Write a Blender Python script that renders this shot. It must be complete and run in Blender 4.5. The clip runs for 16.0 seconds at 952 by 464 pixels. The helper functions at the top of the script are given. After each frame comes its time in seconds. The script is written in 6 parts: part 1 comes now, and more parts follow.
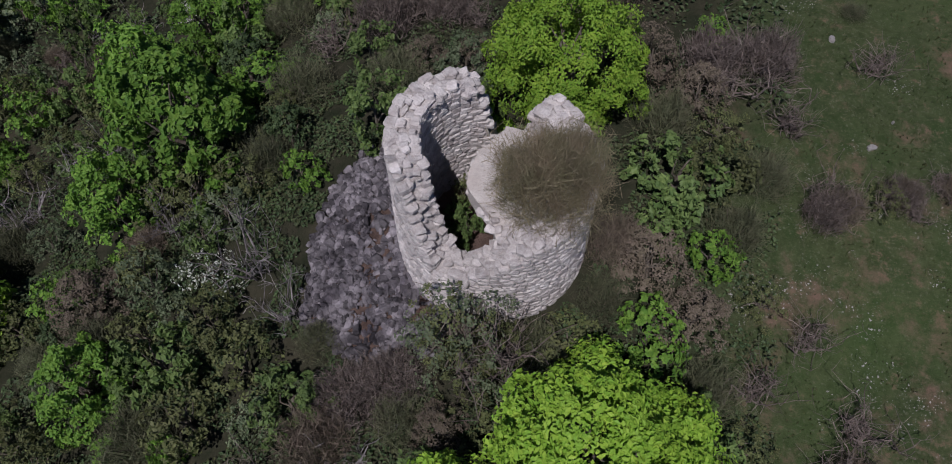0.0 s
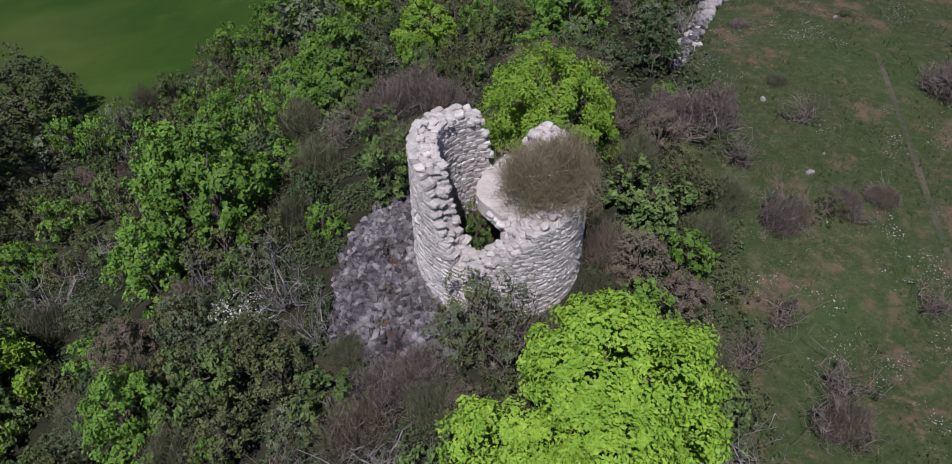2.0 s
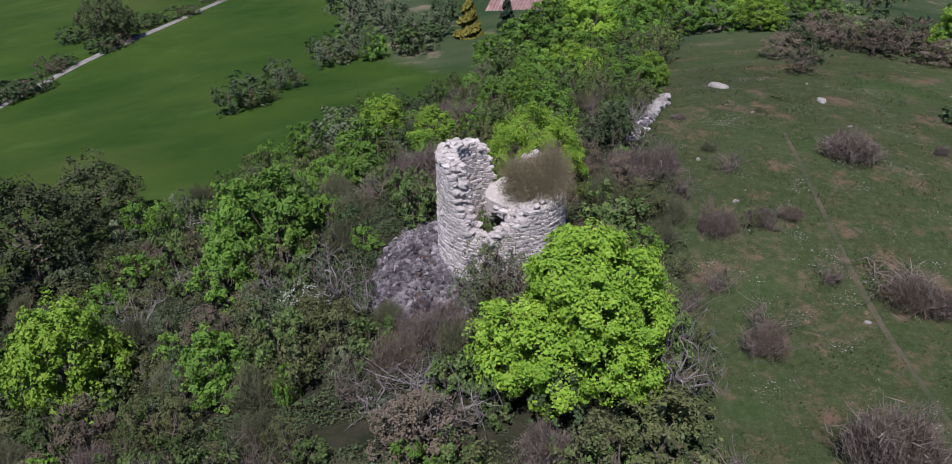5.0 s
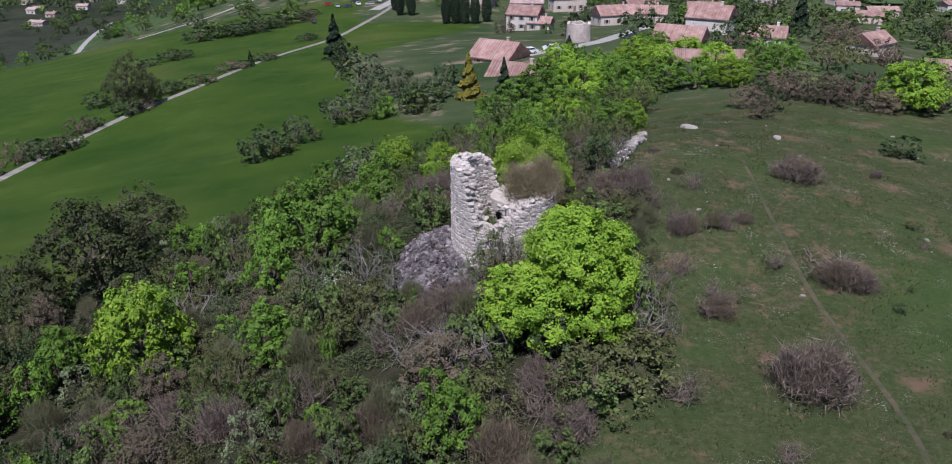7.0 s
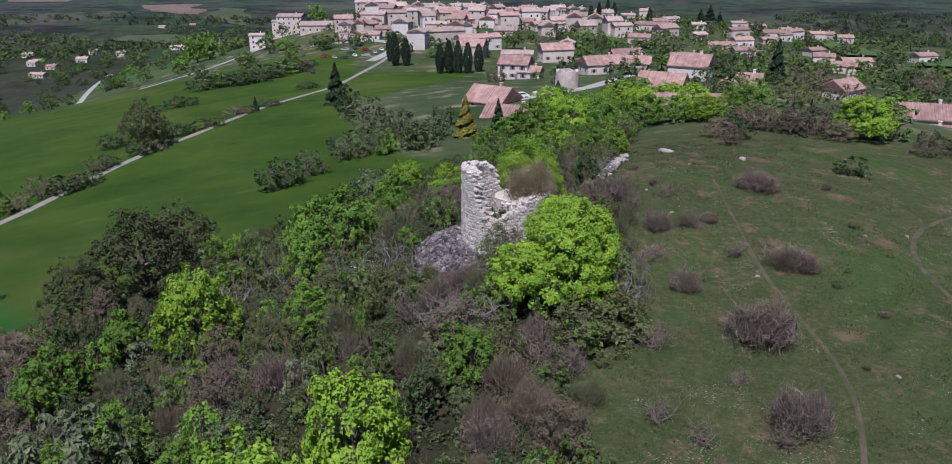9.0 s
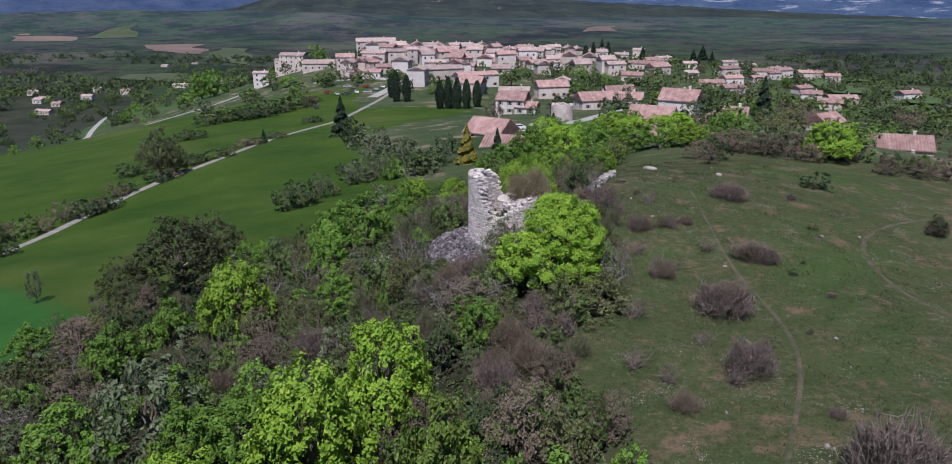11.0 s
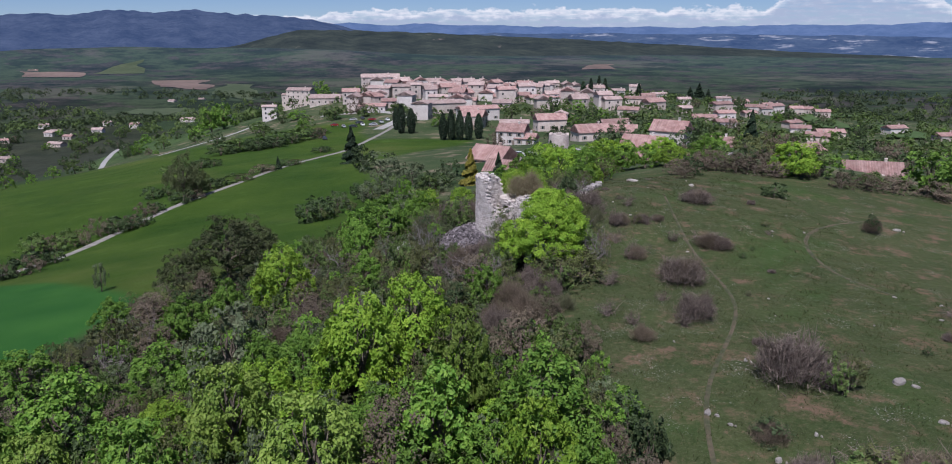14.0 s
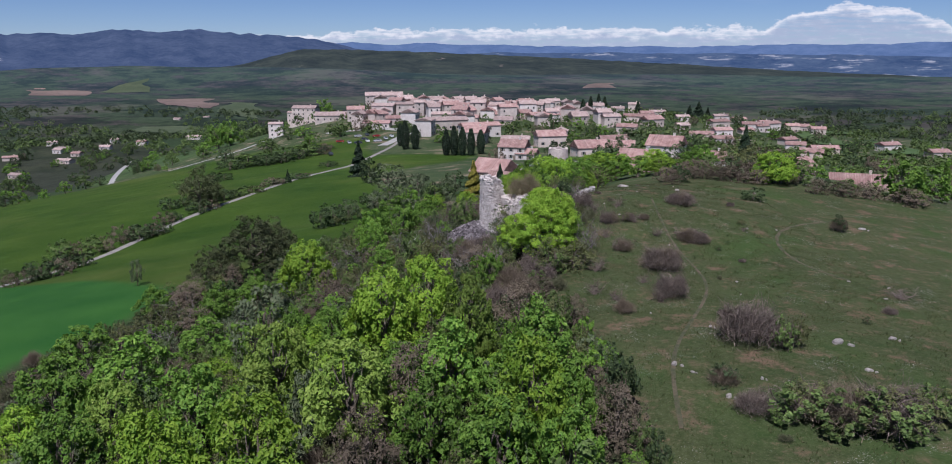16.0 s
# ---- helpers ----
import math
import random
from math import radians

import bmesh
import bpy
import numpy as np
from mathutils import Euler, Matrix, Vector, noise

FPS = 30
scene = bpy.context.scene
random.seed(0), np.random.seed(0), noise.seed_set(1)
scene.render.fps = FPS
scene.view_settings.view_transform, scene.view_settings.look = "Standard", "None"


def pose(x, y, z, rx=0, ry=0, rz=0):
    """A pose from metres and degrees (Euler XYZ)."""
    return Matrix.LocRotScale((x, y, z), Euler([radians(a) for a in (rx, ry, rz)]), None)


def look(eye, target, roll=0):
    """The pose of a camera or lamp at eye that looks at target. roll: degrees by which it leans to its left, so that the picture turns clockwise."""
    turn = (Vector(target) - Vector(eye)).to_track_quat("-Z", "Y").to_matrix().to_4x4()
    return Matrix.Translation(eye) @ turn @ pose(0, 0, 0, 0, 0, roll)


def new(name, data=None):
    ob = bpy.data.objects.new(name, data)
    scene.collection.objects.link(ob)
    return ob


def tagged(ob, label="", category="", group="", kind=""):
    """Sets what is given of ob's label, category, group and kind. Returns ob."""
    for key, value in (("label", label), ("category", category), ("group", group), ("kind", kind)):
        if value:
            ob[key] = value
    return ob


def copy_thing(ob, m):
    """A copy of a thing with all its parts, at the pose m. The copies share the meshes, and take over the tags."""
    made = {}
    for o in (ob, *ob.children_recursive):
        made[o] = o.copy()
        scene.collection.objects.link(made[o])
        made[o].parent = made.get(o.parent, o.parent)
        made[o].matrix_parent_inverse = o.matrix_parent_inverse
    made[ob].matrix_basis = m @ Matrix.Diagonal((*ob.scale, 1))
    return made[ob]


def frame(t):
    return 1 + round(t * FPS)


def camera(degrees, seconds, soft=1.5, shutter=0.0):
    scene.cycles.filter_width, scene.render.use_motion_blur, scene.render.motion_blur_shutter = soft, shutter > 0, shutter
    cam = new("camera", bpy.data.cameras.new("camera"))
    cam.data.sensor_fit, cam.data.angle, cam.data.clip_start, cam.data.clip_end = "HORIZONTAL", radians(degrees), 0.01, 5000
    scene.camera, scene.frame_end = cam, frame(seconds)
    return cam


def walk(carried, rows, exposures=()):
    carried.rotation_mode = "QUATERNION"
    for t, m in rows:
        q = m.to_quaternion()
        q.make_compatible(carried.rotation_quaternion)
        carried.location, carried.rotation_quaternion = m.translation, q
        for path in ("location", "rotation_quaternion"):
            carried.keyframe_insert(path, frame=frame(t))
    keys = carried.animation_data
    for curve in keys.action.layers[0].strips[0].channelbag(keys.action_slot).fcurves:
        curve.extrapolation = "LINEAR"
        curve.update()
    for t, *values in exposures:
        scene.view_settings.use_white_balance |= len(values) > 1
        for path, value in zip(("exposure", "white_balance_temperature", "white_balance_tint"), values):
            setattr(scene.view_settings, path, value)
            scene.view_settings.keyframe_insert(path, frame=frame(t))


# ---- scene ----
cam = camera(63.2, 16.0, soft=1.0)
# time, eye, target, roll
PATH = [
    (0, (1.119, -13.531, 21.709), (0.972, -12.499, 20.001), -0.6),
    (0.5, (0.929, -15.181, 21.41), (0.796, -14.032, 19.778), -0.4),
    (1, (0.736, -16.963, 21.07), (0.615, -15.702, 19.522), -0.6),
    (1.5, (0.494, -18.761, 20.828), (0.389, -17.407, 19.36), -0.7),
    (2, (0.255, -20.653, 20.598), (0.165, -19.214, 19.211), -0.8),
    (2.5, (0.07, -22.455, 20.328), (-0.007, -20.946, 19.017), -0.7),
    (3, (-0.046, -24.479, 20.081), (-0.116, -22.907, 18.847), -0.7),
    (3.5, (-0.148, -26.45, 19.843), (-0.212, -24.826, 18.678), -0.8),
    (4, (-0.283, -28.555, 19.706), (-0.341, -26.887, 18.603), -0.7),
    (4.2, (-0.304, -29.389, 19.669), (-0.36, -27.707, 18.588), -0.8),
    (6.3, (-0.688, -38.6, 19.6), (-0.733, -36.802, 18.724), -0.2),
    (6.5, (-0.704, -39.512, 19.609), (-0.75, -37.709, 18.746), -0.4),
    (7, (-0.835, -41.82, 19.59), (-0.878, -39.998, 18.766), -0.5),
    (7.5, (-1.069, -43.987, 19.548), (-1.105, -42.151, 18.758), -0.4),
    (8, (-1.31, -46.333, 19.491), (-1.339, -44.482, 18.734), -0.4),
    (8.5, (-1.555, -48.446, 19.438), (-1.578, -46.584, 18.71), -0.4),
    (9, (-1.774, -50.672, 19.4), (-1.792, -48.8, 18.698), -0.4),
    (9.2, (-1.836, -51.529, 19.394), (-1.856, -49.652, 18.704), -0.3),
    (11.5, (-2.548, -61.209, 19.185), (-2.555, -59.299, 18.59), -0.3),
    (12, (-2.715, -63.372, 19.216), (-2.721, -61.459, 18.635), -0.3),
    (12.5, (-2.799, -65.442, 19.21), (-2.804, -63.524, 18.644), -0.3),
    (13, (-2.822, -67.618, 19.182), (-2.829, -65.695, 18.632), -0.3),
    (13.5, (-2.824, -69.695, 19.105), (-2.833, -67.768, 18.57), -0.2),
    (14, (-2.878, -71.941, 19.058), (-2.887, -70.01, 18.537), -0.1),
    (14.5, (-2.97, -74.058, 19.043), (-2.979, -72.123, 18.535), -0.1),
    (15, (-2.963, -76.28, 19.039), (-2.975, -74.342, 18.542), -0.1),
    (15.5, (-3.046, -78.406, 19.044), (-3.059, -76.466, 18.558), -0.1),
    (16, (-3.092, -80.581, 18.982), (-3.105, -78.639, 18.507), -0.1),
]
walk(cam, [(t, look(eye, target, roll)) for t, eye, target, roll in PATH], [(0, -0.42, 6000, 16), (0.5, -0.27, 6000, 16), (1.0, -0.12, 6000, 16), (2.5, 0.08, 6000, 16), (7, 0.22, 6000, 16), (16, 0.15, 6000, 16)])

SKY = 0.05

# spot heights of the hill and of the land round it: x, y, z
HILL = [
    (0, 0, 0), (-4.4, 0, -0.7), (-10, -2.2, -2.2), (-13, 1, -3), (9.7, -4.8, -0.8), (12.2, -3.6, -1), (10, 16, 0.2), (10.4, 1.5, -0.1),
    (16.5, 24.4, -0.2), (32, 23.5, -1.2), (20.2, 1.6, -0.3), (30, 2, -1.5), (15, -18.6, -0.8), (6.3, -20.8, -0.6), (12.9, -29.5, -0.6), (20.4, -32.5, -0.4),
    (9, -38.5, -0.6), (-39, 0, -8.3), (-34, -26, -7.5), (-21, -2, -7), (-10, -28, -3), (0, -44.5, -2), (-26, -60, -7.5), (-9, -8.4, -2.8),
    (-18, 15, -6.5)]
LAND = [
    (-25, 70, -14), (-32.5, 55, -13), (-75.5, 69, -21.5), (-84, 102.6, -22.5), (-99, 214, -31), (-42, 252, -28.5), (-221, 375, -61), (8, 229, -27),
    (176, 376, -41), (-144, 454, -41), (-128, 486, -38), (40.7, 134, -15.5), (55, 163, -16), (14, 79, -10), (0, 42, -7.5), (-1, 113, -14),
    (96, 128.5, -21), (-65, 500, -27), (-18, 520, -33), (40, 530, -34), (110, 540, -36), (175, 500, -40), (0, 640, -58), (60, -40, -4),
    (70, 40, -6), (40, 60, -3)]
HEIGHTS = HILL + LAND

# places of shrubs, trees and houses: x, y, width, height (and foot)
KEEP = [(-135.0, 414.5, 8.9, 9.7, -39.6), (-137.9, 515.0, 18.3, 19.3, -41.3), (-147.6, 515.0, 7.7, 10.6, -40.4), (-103.8, 440.4, 20.9, 5.0, -32.1), (-77.3, 515.0, 28.3, 14.2, -28.5), (-65.5, 418.4, 14.3, 9.5, -27.7),
    (-51.8, 422.2, 13.5, 8.8, -26.5), (-42.4, 412.5, 6.2, 10.9, -26.4)]
OLD_A = [(-33.8, 429.0, 16.1, 6.4, -25.6), (-22.4, 445.9, 16.6, 7.5, -25.4), (-5.9, 417.2, 19.6, 7.1, -26.1), (-11.1, 515.0, 14.1, 6.6, -28.5), (-32.8, 329.3, 9.7, 11.7, -29.3), (-21.5, 352.3, 20.5, 7.5, -28.3),
    (1.7, 402.8, 9.9, 6.9, -26.7), (10.3, 398.5, 9.8, 4.5, -27.0), (15.5, 453.5, 9.3, 8.4, -27.0), (-3.8, 322.7, 20.4, 8.3, -28.9), (22.6, 405.1, 11.5, 5.4, -27.3), (46.9, 489.6, 10.8, 9.0, -30.1)]
OLD_B = [(35.3, 398.1, 18.9, 5.3, -28.1), (43.7, 408.6, 11.6, 5.4, -28.4), (55.3, 419.8, 10.3, 6.4, -29.1), (39.6, 329.8, 6.5, 3.9, -29.7), (12.7, 267.7, 12.7, 7.7, -28.9), (-52.8, 383.0, 14.7, 5.1, -28.4),
    (-71.7, 407.0, 15.5, 5.4, -28.9), (-64.2, 372.7, 15.9, 3.6, -29.8), (-50.7, 464.4, 12.9, 6.9, -25.3), (-25.8, 387.2, 13.3, 5.9, -27.0), (-11.0, 376.0, 13.0, 5.0, -27.3), (10.1, 368.3, 10.6, 5.0, -28.0)]
LOWER = [(42.7, 266.5, 15.5, 6.1, -28.8), (58.8, 280.8, 17.4, 6.4, -29.6), (78.3, 255.4, 14.8, 7.7, -28.6), (44.3, 148.1, 11.5, 4.1, -15.8), (78.7, 183.6, 11.0, 4.4, -20.6), (0.6, 123.4, 9.1, 4.5, -14.8),
    (19.4, 172.3, 5.6, 4.0, -18.2), (107.7, 421.4, 16.2, 7.3, -33.6), (161.3, 300.6, 13.1, 5.3, -37.2)]
EAST = [(101.5, 515.0, 9.5, 5.7, -33.3), (113.9, 515.0, 6.7, 7.6, -31.4), (133.3, 518.1, 10.6, 5.8, -36.3), (125.4, 413.6, 8.1, 5.6, -35.5), (180.5, 515.0, 11.8, 6.9, -39.8), (214.2, 515.0, 9.0, 5.0, -43.5),
    (182.4, 385.3, 9.5, 6.3, -41.6), (171.1, 428.1, 8.5, 4.2, -39.9), (142.5, 481.1, 9.1, 5.5, -36.4)]
VALLEY = [(-401.3, 652.3, 11.9, 5.3, -81.5), (-370.4, 614.7, 8.7, 5.0, -80.8), (-342.6, 689.2, 9.3, 6.6, -80.5), (-456.6, 1077.9, 11.8, 6.9, -94.5), (-311.2, 748.8, 16.8, 4.2, -81.7), (-953.6, 1603.5, 21.3, 6.1, -80.6),
    (-420.9, 597.2, 12.6, 5.0, -82.0), (-424.8, 1112.2, 10.0, 5.0, -94.2), (-358.5, 500.2, 10.8, 3.2, -81.5), (-357.2, 568.8, 14.1, 3.5, -80.4)]
CYPRESS = [(-38.4, 279.8, 4.0, 13.2), (-33.7, 278.7, 4.0, 11.4), (-18.1, 252.6, 3.7, 11.1), (-14.7, 252.7, 3.7, 12.7), (-11.1, 252.8, 3.7, 12.2), (-7.4, 252.9, 3.7, 11.6),
    (-3.2, 257.9, 3.8, 10.7), (-42.3, 295.8, 3.6, 10.8), (114.2, 504.3, 3.8, 10.3), (14.9, 402.4, 1.9, 7.6), (73.0, 463.0, 3.5, 13.0), (79.4, 469.0, 3.5, 14.9),
    (84.3, 473.0, 3.5, 13.2), (67.2, 458.1, 3.9, 11.1)]
CONIFER = [(-40.2, 152.3, 7.5, 11.3), (-62.7, 155.1, 2.7, 4.3), (96.4, 211.0, 8.3, 14.7), (48.6, 259.8, 4.4, 9.3), (342.5, 1161.4, 22.3, 22.3), (317.0, 1118.9, 19.6, 21.5),
    (345.0, 1119.2, 13.8, 17.7), (14.6, 117.2, 4.7, 5.4), (-73.3, 108.3, 9.7, 11.3), (-71.3, 111.3, 6.5, 8.1)]
ROUND = [(-254.1, 1170.2, 28.1, 26.1), (-82.7, 356.1, 9.1, 7.7), (-72.9, 371.4, 10.8, 9.4), (-48.5, 357.6, 6.3, 6.3), (-21.9, 303.1, 7.9, 4.9), (13.7, 326.6, 8.4, 8.4),
    (27.6, 341.5, 8.0, 4.7), (42.6, 359.4, 7.0, 4.2), (43.4, 307.2, 8.0, 5.6), (78.8, 350.0, 10.4, 4.2), (127.1, 326.0, 8.8, 6.8), (-125.5, 402.9, 11.8, 7.1),
    (-109.4, 382.8, 11.3, 6.0), (-65.4, 355.3, 7.0, 4.9), (7.2, 267.1, 8.3, 5.5)]
MIDG = [(-123.7, 353.6, 10.7, 6.4), (-97.9, 274.6, 8.7, 4.1), (-24.9, 98.3, 10.1, 7.2), (-33.3, 127.8, 6.7, 6.7), (-17.3, 92.9, 7.0, 5.0), (-12.3, 79.4, 6.4, 3.8),
    (-9.1, 96.8, 5.7, 4.2), (41.8, 38.0, 6.1, 4.4), (45.3, 39.5, 6.2, 4.1), (59.9, 34.3, 7.3, 6.3), (69.8, 43.4, 6.9, 5.7), (32.6, 19.3, 3.4, 1.7),
    (-171.7, 438.6, 17.3, 17.3), (-180.6, 440.2, 17.4, 17.4), (-179.1, 411.9, 12.4, 8.3)]
BRIGHTN = [(6.1, 66.9, 7.1, 5.9), (10.8, 61.2, 6.8, 5.7), (15.6, 68.1, 6.0, 4.8), (24.3, 98.6, 7.2, 5.2), (33.2, 130.0, 6.8, 4.4), (42.0, 132.5, 6.9, 3.5),
    (29.0, 55.4, 4.4, 2.0), (10.4, 93.2, 6.9, 5.6)]
BROWNH = [(25.3, 35.7, 3.8, 2.3), (29.2, 39.9, 4.0, 2.6), (31.8, 39.2, 4.0, 3.0), (34.0, 37.0, 3.9, 2.9), (36.5, 36.1, 4.9, 2.6), (38.5, 33.8, 3.9, 2.1),
    (24.6, 29.0, 2.7, 1.8), (43.9, 36.0, 3.0, 1.6), (49.4, 29.6, 3.9, 1.6), (45.6, 29.0, 2.9, 1.3), (52.9, 29.5, 3.9, 2.0), (58.9, 29.0, 6.0, 2.4)]
HEDGE = [(-75.4, 34.4, 4.4, 2.2), (-73.7, 38.2, 5.6, 3.4), (-75.3, 48.4, 4.8, 2.9), (-81.1, 68.2, 4.9, 3.8), (-79.6, 78.2, 5.7, 3.7), (-75.9, 78.9, 5.6, 3.4),
    (-74.0, 80.7, 5.1, 2.8), (-85.5, 64.9, 5.4, 4.1), (-76.3, 92.8, 5.4, 3.0), (-71.6, 103.5, 6.3, 3.1), (-71.2, 120.8, 6.1, 3.1), (-67.2, 128.9, 7.0, 2.4),
    (-65.8, 149.0, 7.6, 2.3), (-62.0, 164.4, 7.2, 2.0), (-62.3, 215.5, 7.2, 2.4), (-80.7, 41.3, 3.5, 2.3)]
HEDGE2 = [(-113.1, 255.5, 11.2, 5.6), (-106.2, 259.4, 11.3, 6.2), (-97.1, 256.0, 11.1, 5.5), (-92.1, 268.3, 11.4, 6.3), (-86.4, 280.0, 11.7, 5.9), (-84.5, 298.5, 9.2, 3.7),
    (-100.4, 195.5, 7.0, 3.7), (-107.0, 183.8, 6.8, 3.2), (-83.6, 114.9, 5.1, 3.0)]
FIELDB = [(-30.9, 48.8, 4.0, 3.2), (-29.3, 51.4, 4.9, 3.6), (-27.8, 58.7, 4.4, 3.5), (-24.2, 71.3, 5.8, 3.5), (-20.9, 74.3, 3.9, 2.9)]
MEADOW = [(10.7, -7.8, 2.4, 1.7), (13.2, -14.7, 4.2, 2.7), (11.0, 1.2, 2.0, 1.6), (13.2, 2.2, 1.6, 1.1), (14.8, 2.6, 1.7, 0.9), (20.8, 9.5, 3.8, 1.7),
    (18.0, -4.7, 3.4, 1.4), (19.3, -4.7, 1.9, 1.4)]
MEADOW2 = [(12.0, -22.9, 3.0, 2.5), (10.9, -23.7, 1.9, 1.7), (7.6, -26.3, 1.8, 1.4), (14.8, -33.2, 4.7, 3.4), (16.6, -33.9, 2.1, 2.6), (11.2, -38.9, 2.1, 1.3),
    (11.9, -42.4, 2.5, 1.4), (13.8, -43.2, 3.6, 2.5), (15.9, -44.3, 4.3, 2.9), (18.1, -44.9, 4.3, 2.9), (21.2, -43.2, 3.4, 2.3), (37.9, 5.3, 2.3, 2.0)]
MEADOW3 = [(7.6, -23.6, 1.7, 1.2), (6.0, -22.0, 2.0, 1.5), (31.5, -21.2, 3.4, 0.8), (10.5, -18.8, 1.6, 1.0), (11.6, -6.1, 2.5, 1.6), (15.1, -2.3, 1.9, 1.2),
    (18.1, -3.1, 3.9, 1.2)]
ROCKS = [(20.6, -32.2, 1.3, 0.5), (24.9, -31.0, 0.7, 0.4), (9.0, -35.4, 0.8, 0.3), (11.0, -40.0, 0.6, 0.4), (13.1, -29.0, 0.5, 0.3), (13.6, -37.9, 0.4, 0.3),
    (9.8, -36.7, 0.4, 0.2), (20.5, -36.7, 0.7, 0.3), (6.7, -18.9, 2.1, 0.3), (5.1, -24.5, 1.4, 0.3), (11.7, -40.9, 0.7, 0.3), (41.6, 8.0, 1.1, 0.4)]
PARK = [(-78.0, 329.3, 0.3, 0.3), (-71.4, 319.1, 0.3, 0.3), (-66.1, 315.7, 0.3, 0.3), (-62.0, 319.8, 0.3, 0.3), (-70.6, 344.3, 0.3, 0.3), (-65.8, 346.0, 0.3, 0.3),
    (-59.7, 337.8, 0.3, 0.3), (-53.1, 324.6, 0.3, 0.3), (-65.0, 329.0, 0.3, 0.3), (-50.9, 332.7, 0.3, 0.3), (-56.3, 317.2, 0.3, 0.3), (-72.0, 272.3, 0.3, 0.3)]

# ---------------------------------------------------------------- light
SUN_WAY = Vector((-0.11, -0.54, 1.0)).normalized()
sun_data = bpy.data.lights.new("sun", "SUN")
sun_data.energy, sun_data.angle, sun_data.color = 5.0, radians(0.53), (1.0, 0.965, 0.935)
sun = new("sun", sun_data)
sun.rotation_mode = "QUATERNION"
sun.rotation_quaternion = SUN_WAY.to_track_quat("Z", "Y")

world = bpy.data.worlds.new("sky")
scene.world = world
world.use_nodes = True
wn, wl = world.node_tree.nodes, world.node_tree.links
wn.clear()


def wnode(kind, **kw):
    n = wn.new(kind)
    for k, v in kw.items():
        n.inputs[k].default_value = v
    return n


def wmath(op, a, b=None, clamp=False):
    n = wn.new("ShaderNodeMath")
    n.operation, n.use_clamp = op, clamp
    for i, v in enumerate((a, b)):
        if v is None:
            continue
        if isinstance(v, (int, float)):
            n.inputs[i].default_value = v
        else:
            wl.new(v, n.inputs[i])
    return n.outputs[0]


sky = wn.new("ShaderNodeTexSky")
sky.sky_type, sky.sun_disc = "NISHITA", False
sky.sun_elevation = math.asin(SUN_WAY.z)
sky.sun_rotation = math.atan2(SUN_WAY.x, SUN_WAY.y)
sky.altitude, sky.air_density, sky.dust_density, sky.ozone_density = 900, 0.62, 0.05, 3.0
geo = wn.new("ShaderNodeTexCoord")
sep = wn.new("ShaderNodeSeparateXYZ")
wl.new(geo.outputs["Generated"], sep.inputs[0])
dx, dy, dz = sep.outputs
azim = wmath("ARCTAN2", dx, dy)
# cumulus bank low over the northern horizon, one tall tower in it
def wnoise(sx, sz, detail, rough, off=0.0):
    c = wn.new("ShaderNodeCombineXYZ")
    wl.new(wmath("MULTIPLY", azim, sx), c.inputs[0])
    wl.new(wmath("MULTIPLY", dz, sz), c.inputs[1])
    c.inputs[2].default_value = off
    n = wnode("ShaderNodeTexNoise", Scale=1.0, Detail=detail, Roughness=rough)
    wl.new(c.outputs[0], n.inputs["Vector"])
    return n.outputs[0]


def wrange(v, lo, hi, a=0.0, b=1.0, smooth=True):
    n = wn.new("ShaderNodeMapRange")
    n.interpolation_type = "SMOOTHSTEP" if smooth else "LINEAR"
    for i, q in enumerate((lo, hi, a, b)):
        n.inputs[i + 1].default_value = q
    wl.new(v, n.inputs[0])
    return n.outputs[0]


du = wmath("DIVIDE", wmath("SUBTRACT", azim, 0.435), 0.095)
tower_cloud = wmath("MULTIPLY", wmath("SUBTRACT", 1.0, wmath("MULTIPLY", du, du), True), 0.024)
bank = wmath("MULTIPLY", wrange(azim, -0.34, -0.08, 0.2, 1.0), 0.0165)
top = wmath("ADD", wmath("ADD", tower_cloud, bank), wmath("MULTIPLY", wmath("SUBTRACT", wnoise(34.0, 60.0, 7.0, 0.55), 0.5), 0.036))
edge = wmath("SUBTRACT", top, dz)
body = wrange(edge, -0.0012, 0.0026)
gaps = wrange(wnoise(24.0, 210.0, 6.0, 0.6, 4.0), 0.36, 0.6, 0.35, 1.0)
cloud_cover = wmath("MULTIPLY", body, wmath("MAXIMUM", gaps, wrange(edge, 0.010, 0.0, 0.0, 0.9)))
cloud_tone = wrange(wmath("ADD", wmath("MULTIPLY", wnoise(60.0, 170.0, 6.0, 0.6, 9.0), 0.8), wmath("MULTIPLY", wrange(edge, 0.016, 0.0), 0.55)), 0.35, 0.95)
# thin scattered clouds higher up
hi = wnode("ShaderNodeTexNoise", Scale=2.2, Detail=6.0, Roughness=0.6)
hmap = wn.new("ShaderNodeMapping")
hmap.inputs["Scale"].default_value = (1.0, 1.0, 5.0)
wl.new(geo.outputs["Generated"], hmap.inputs[0])
wl.new(hmap.outputs[0], hi.inputs["Vector"])
hcov = wn.new("ShaderNodeMapRange")
hcov.inputs[1].default_value, hcov.inputs[2].default_value, hcov.inputs[4].default_value = 0.6, 0.8, 0.12
wl.new(hi.outputs[0], hcov.inputs[0])
cmix = wmath("MAXIMUM", cloud_cover, hcov.outputs[0])
mix = wn.new("ShaderNodeMix")
mix.data_type = "RGBA"
wl.new(cmix, mix.inputs[0])
tint = wn.new("ShaderNodeMix")
tint.data_type, tint.blend_type = "RGBA", "MULTIPLY"
tint.inputs[0].default_value = 1.0
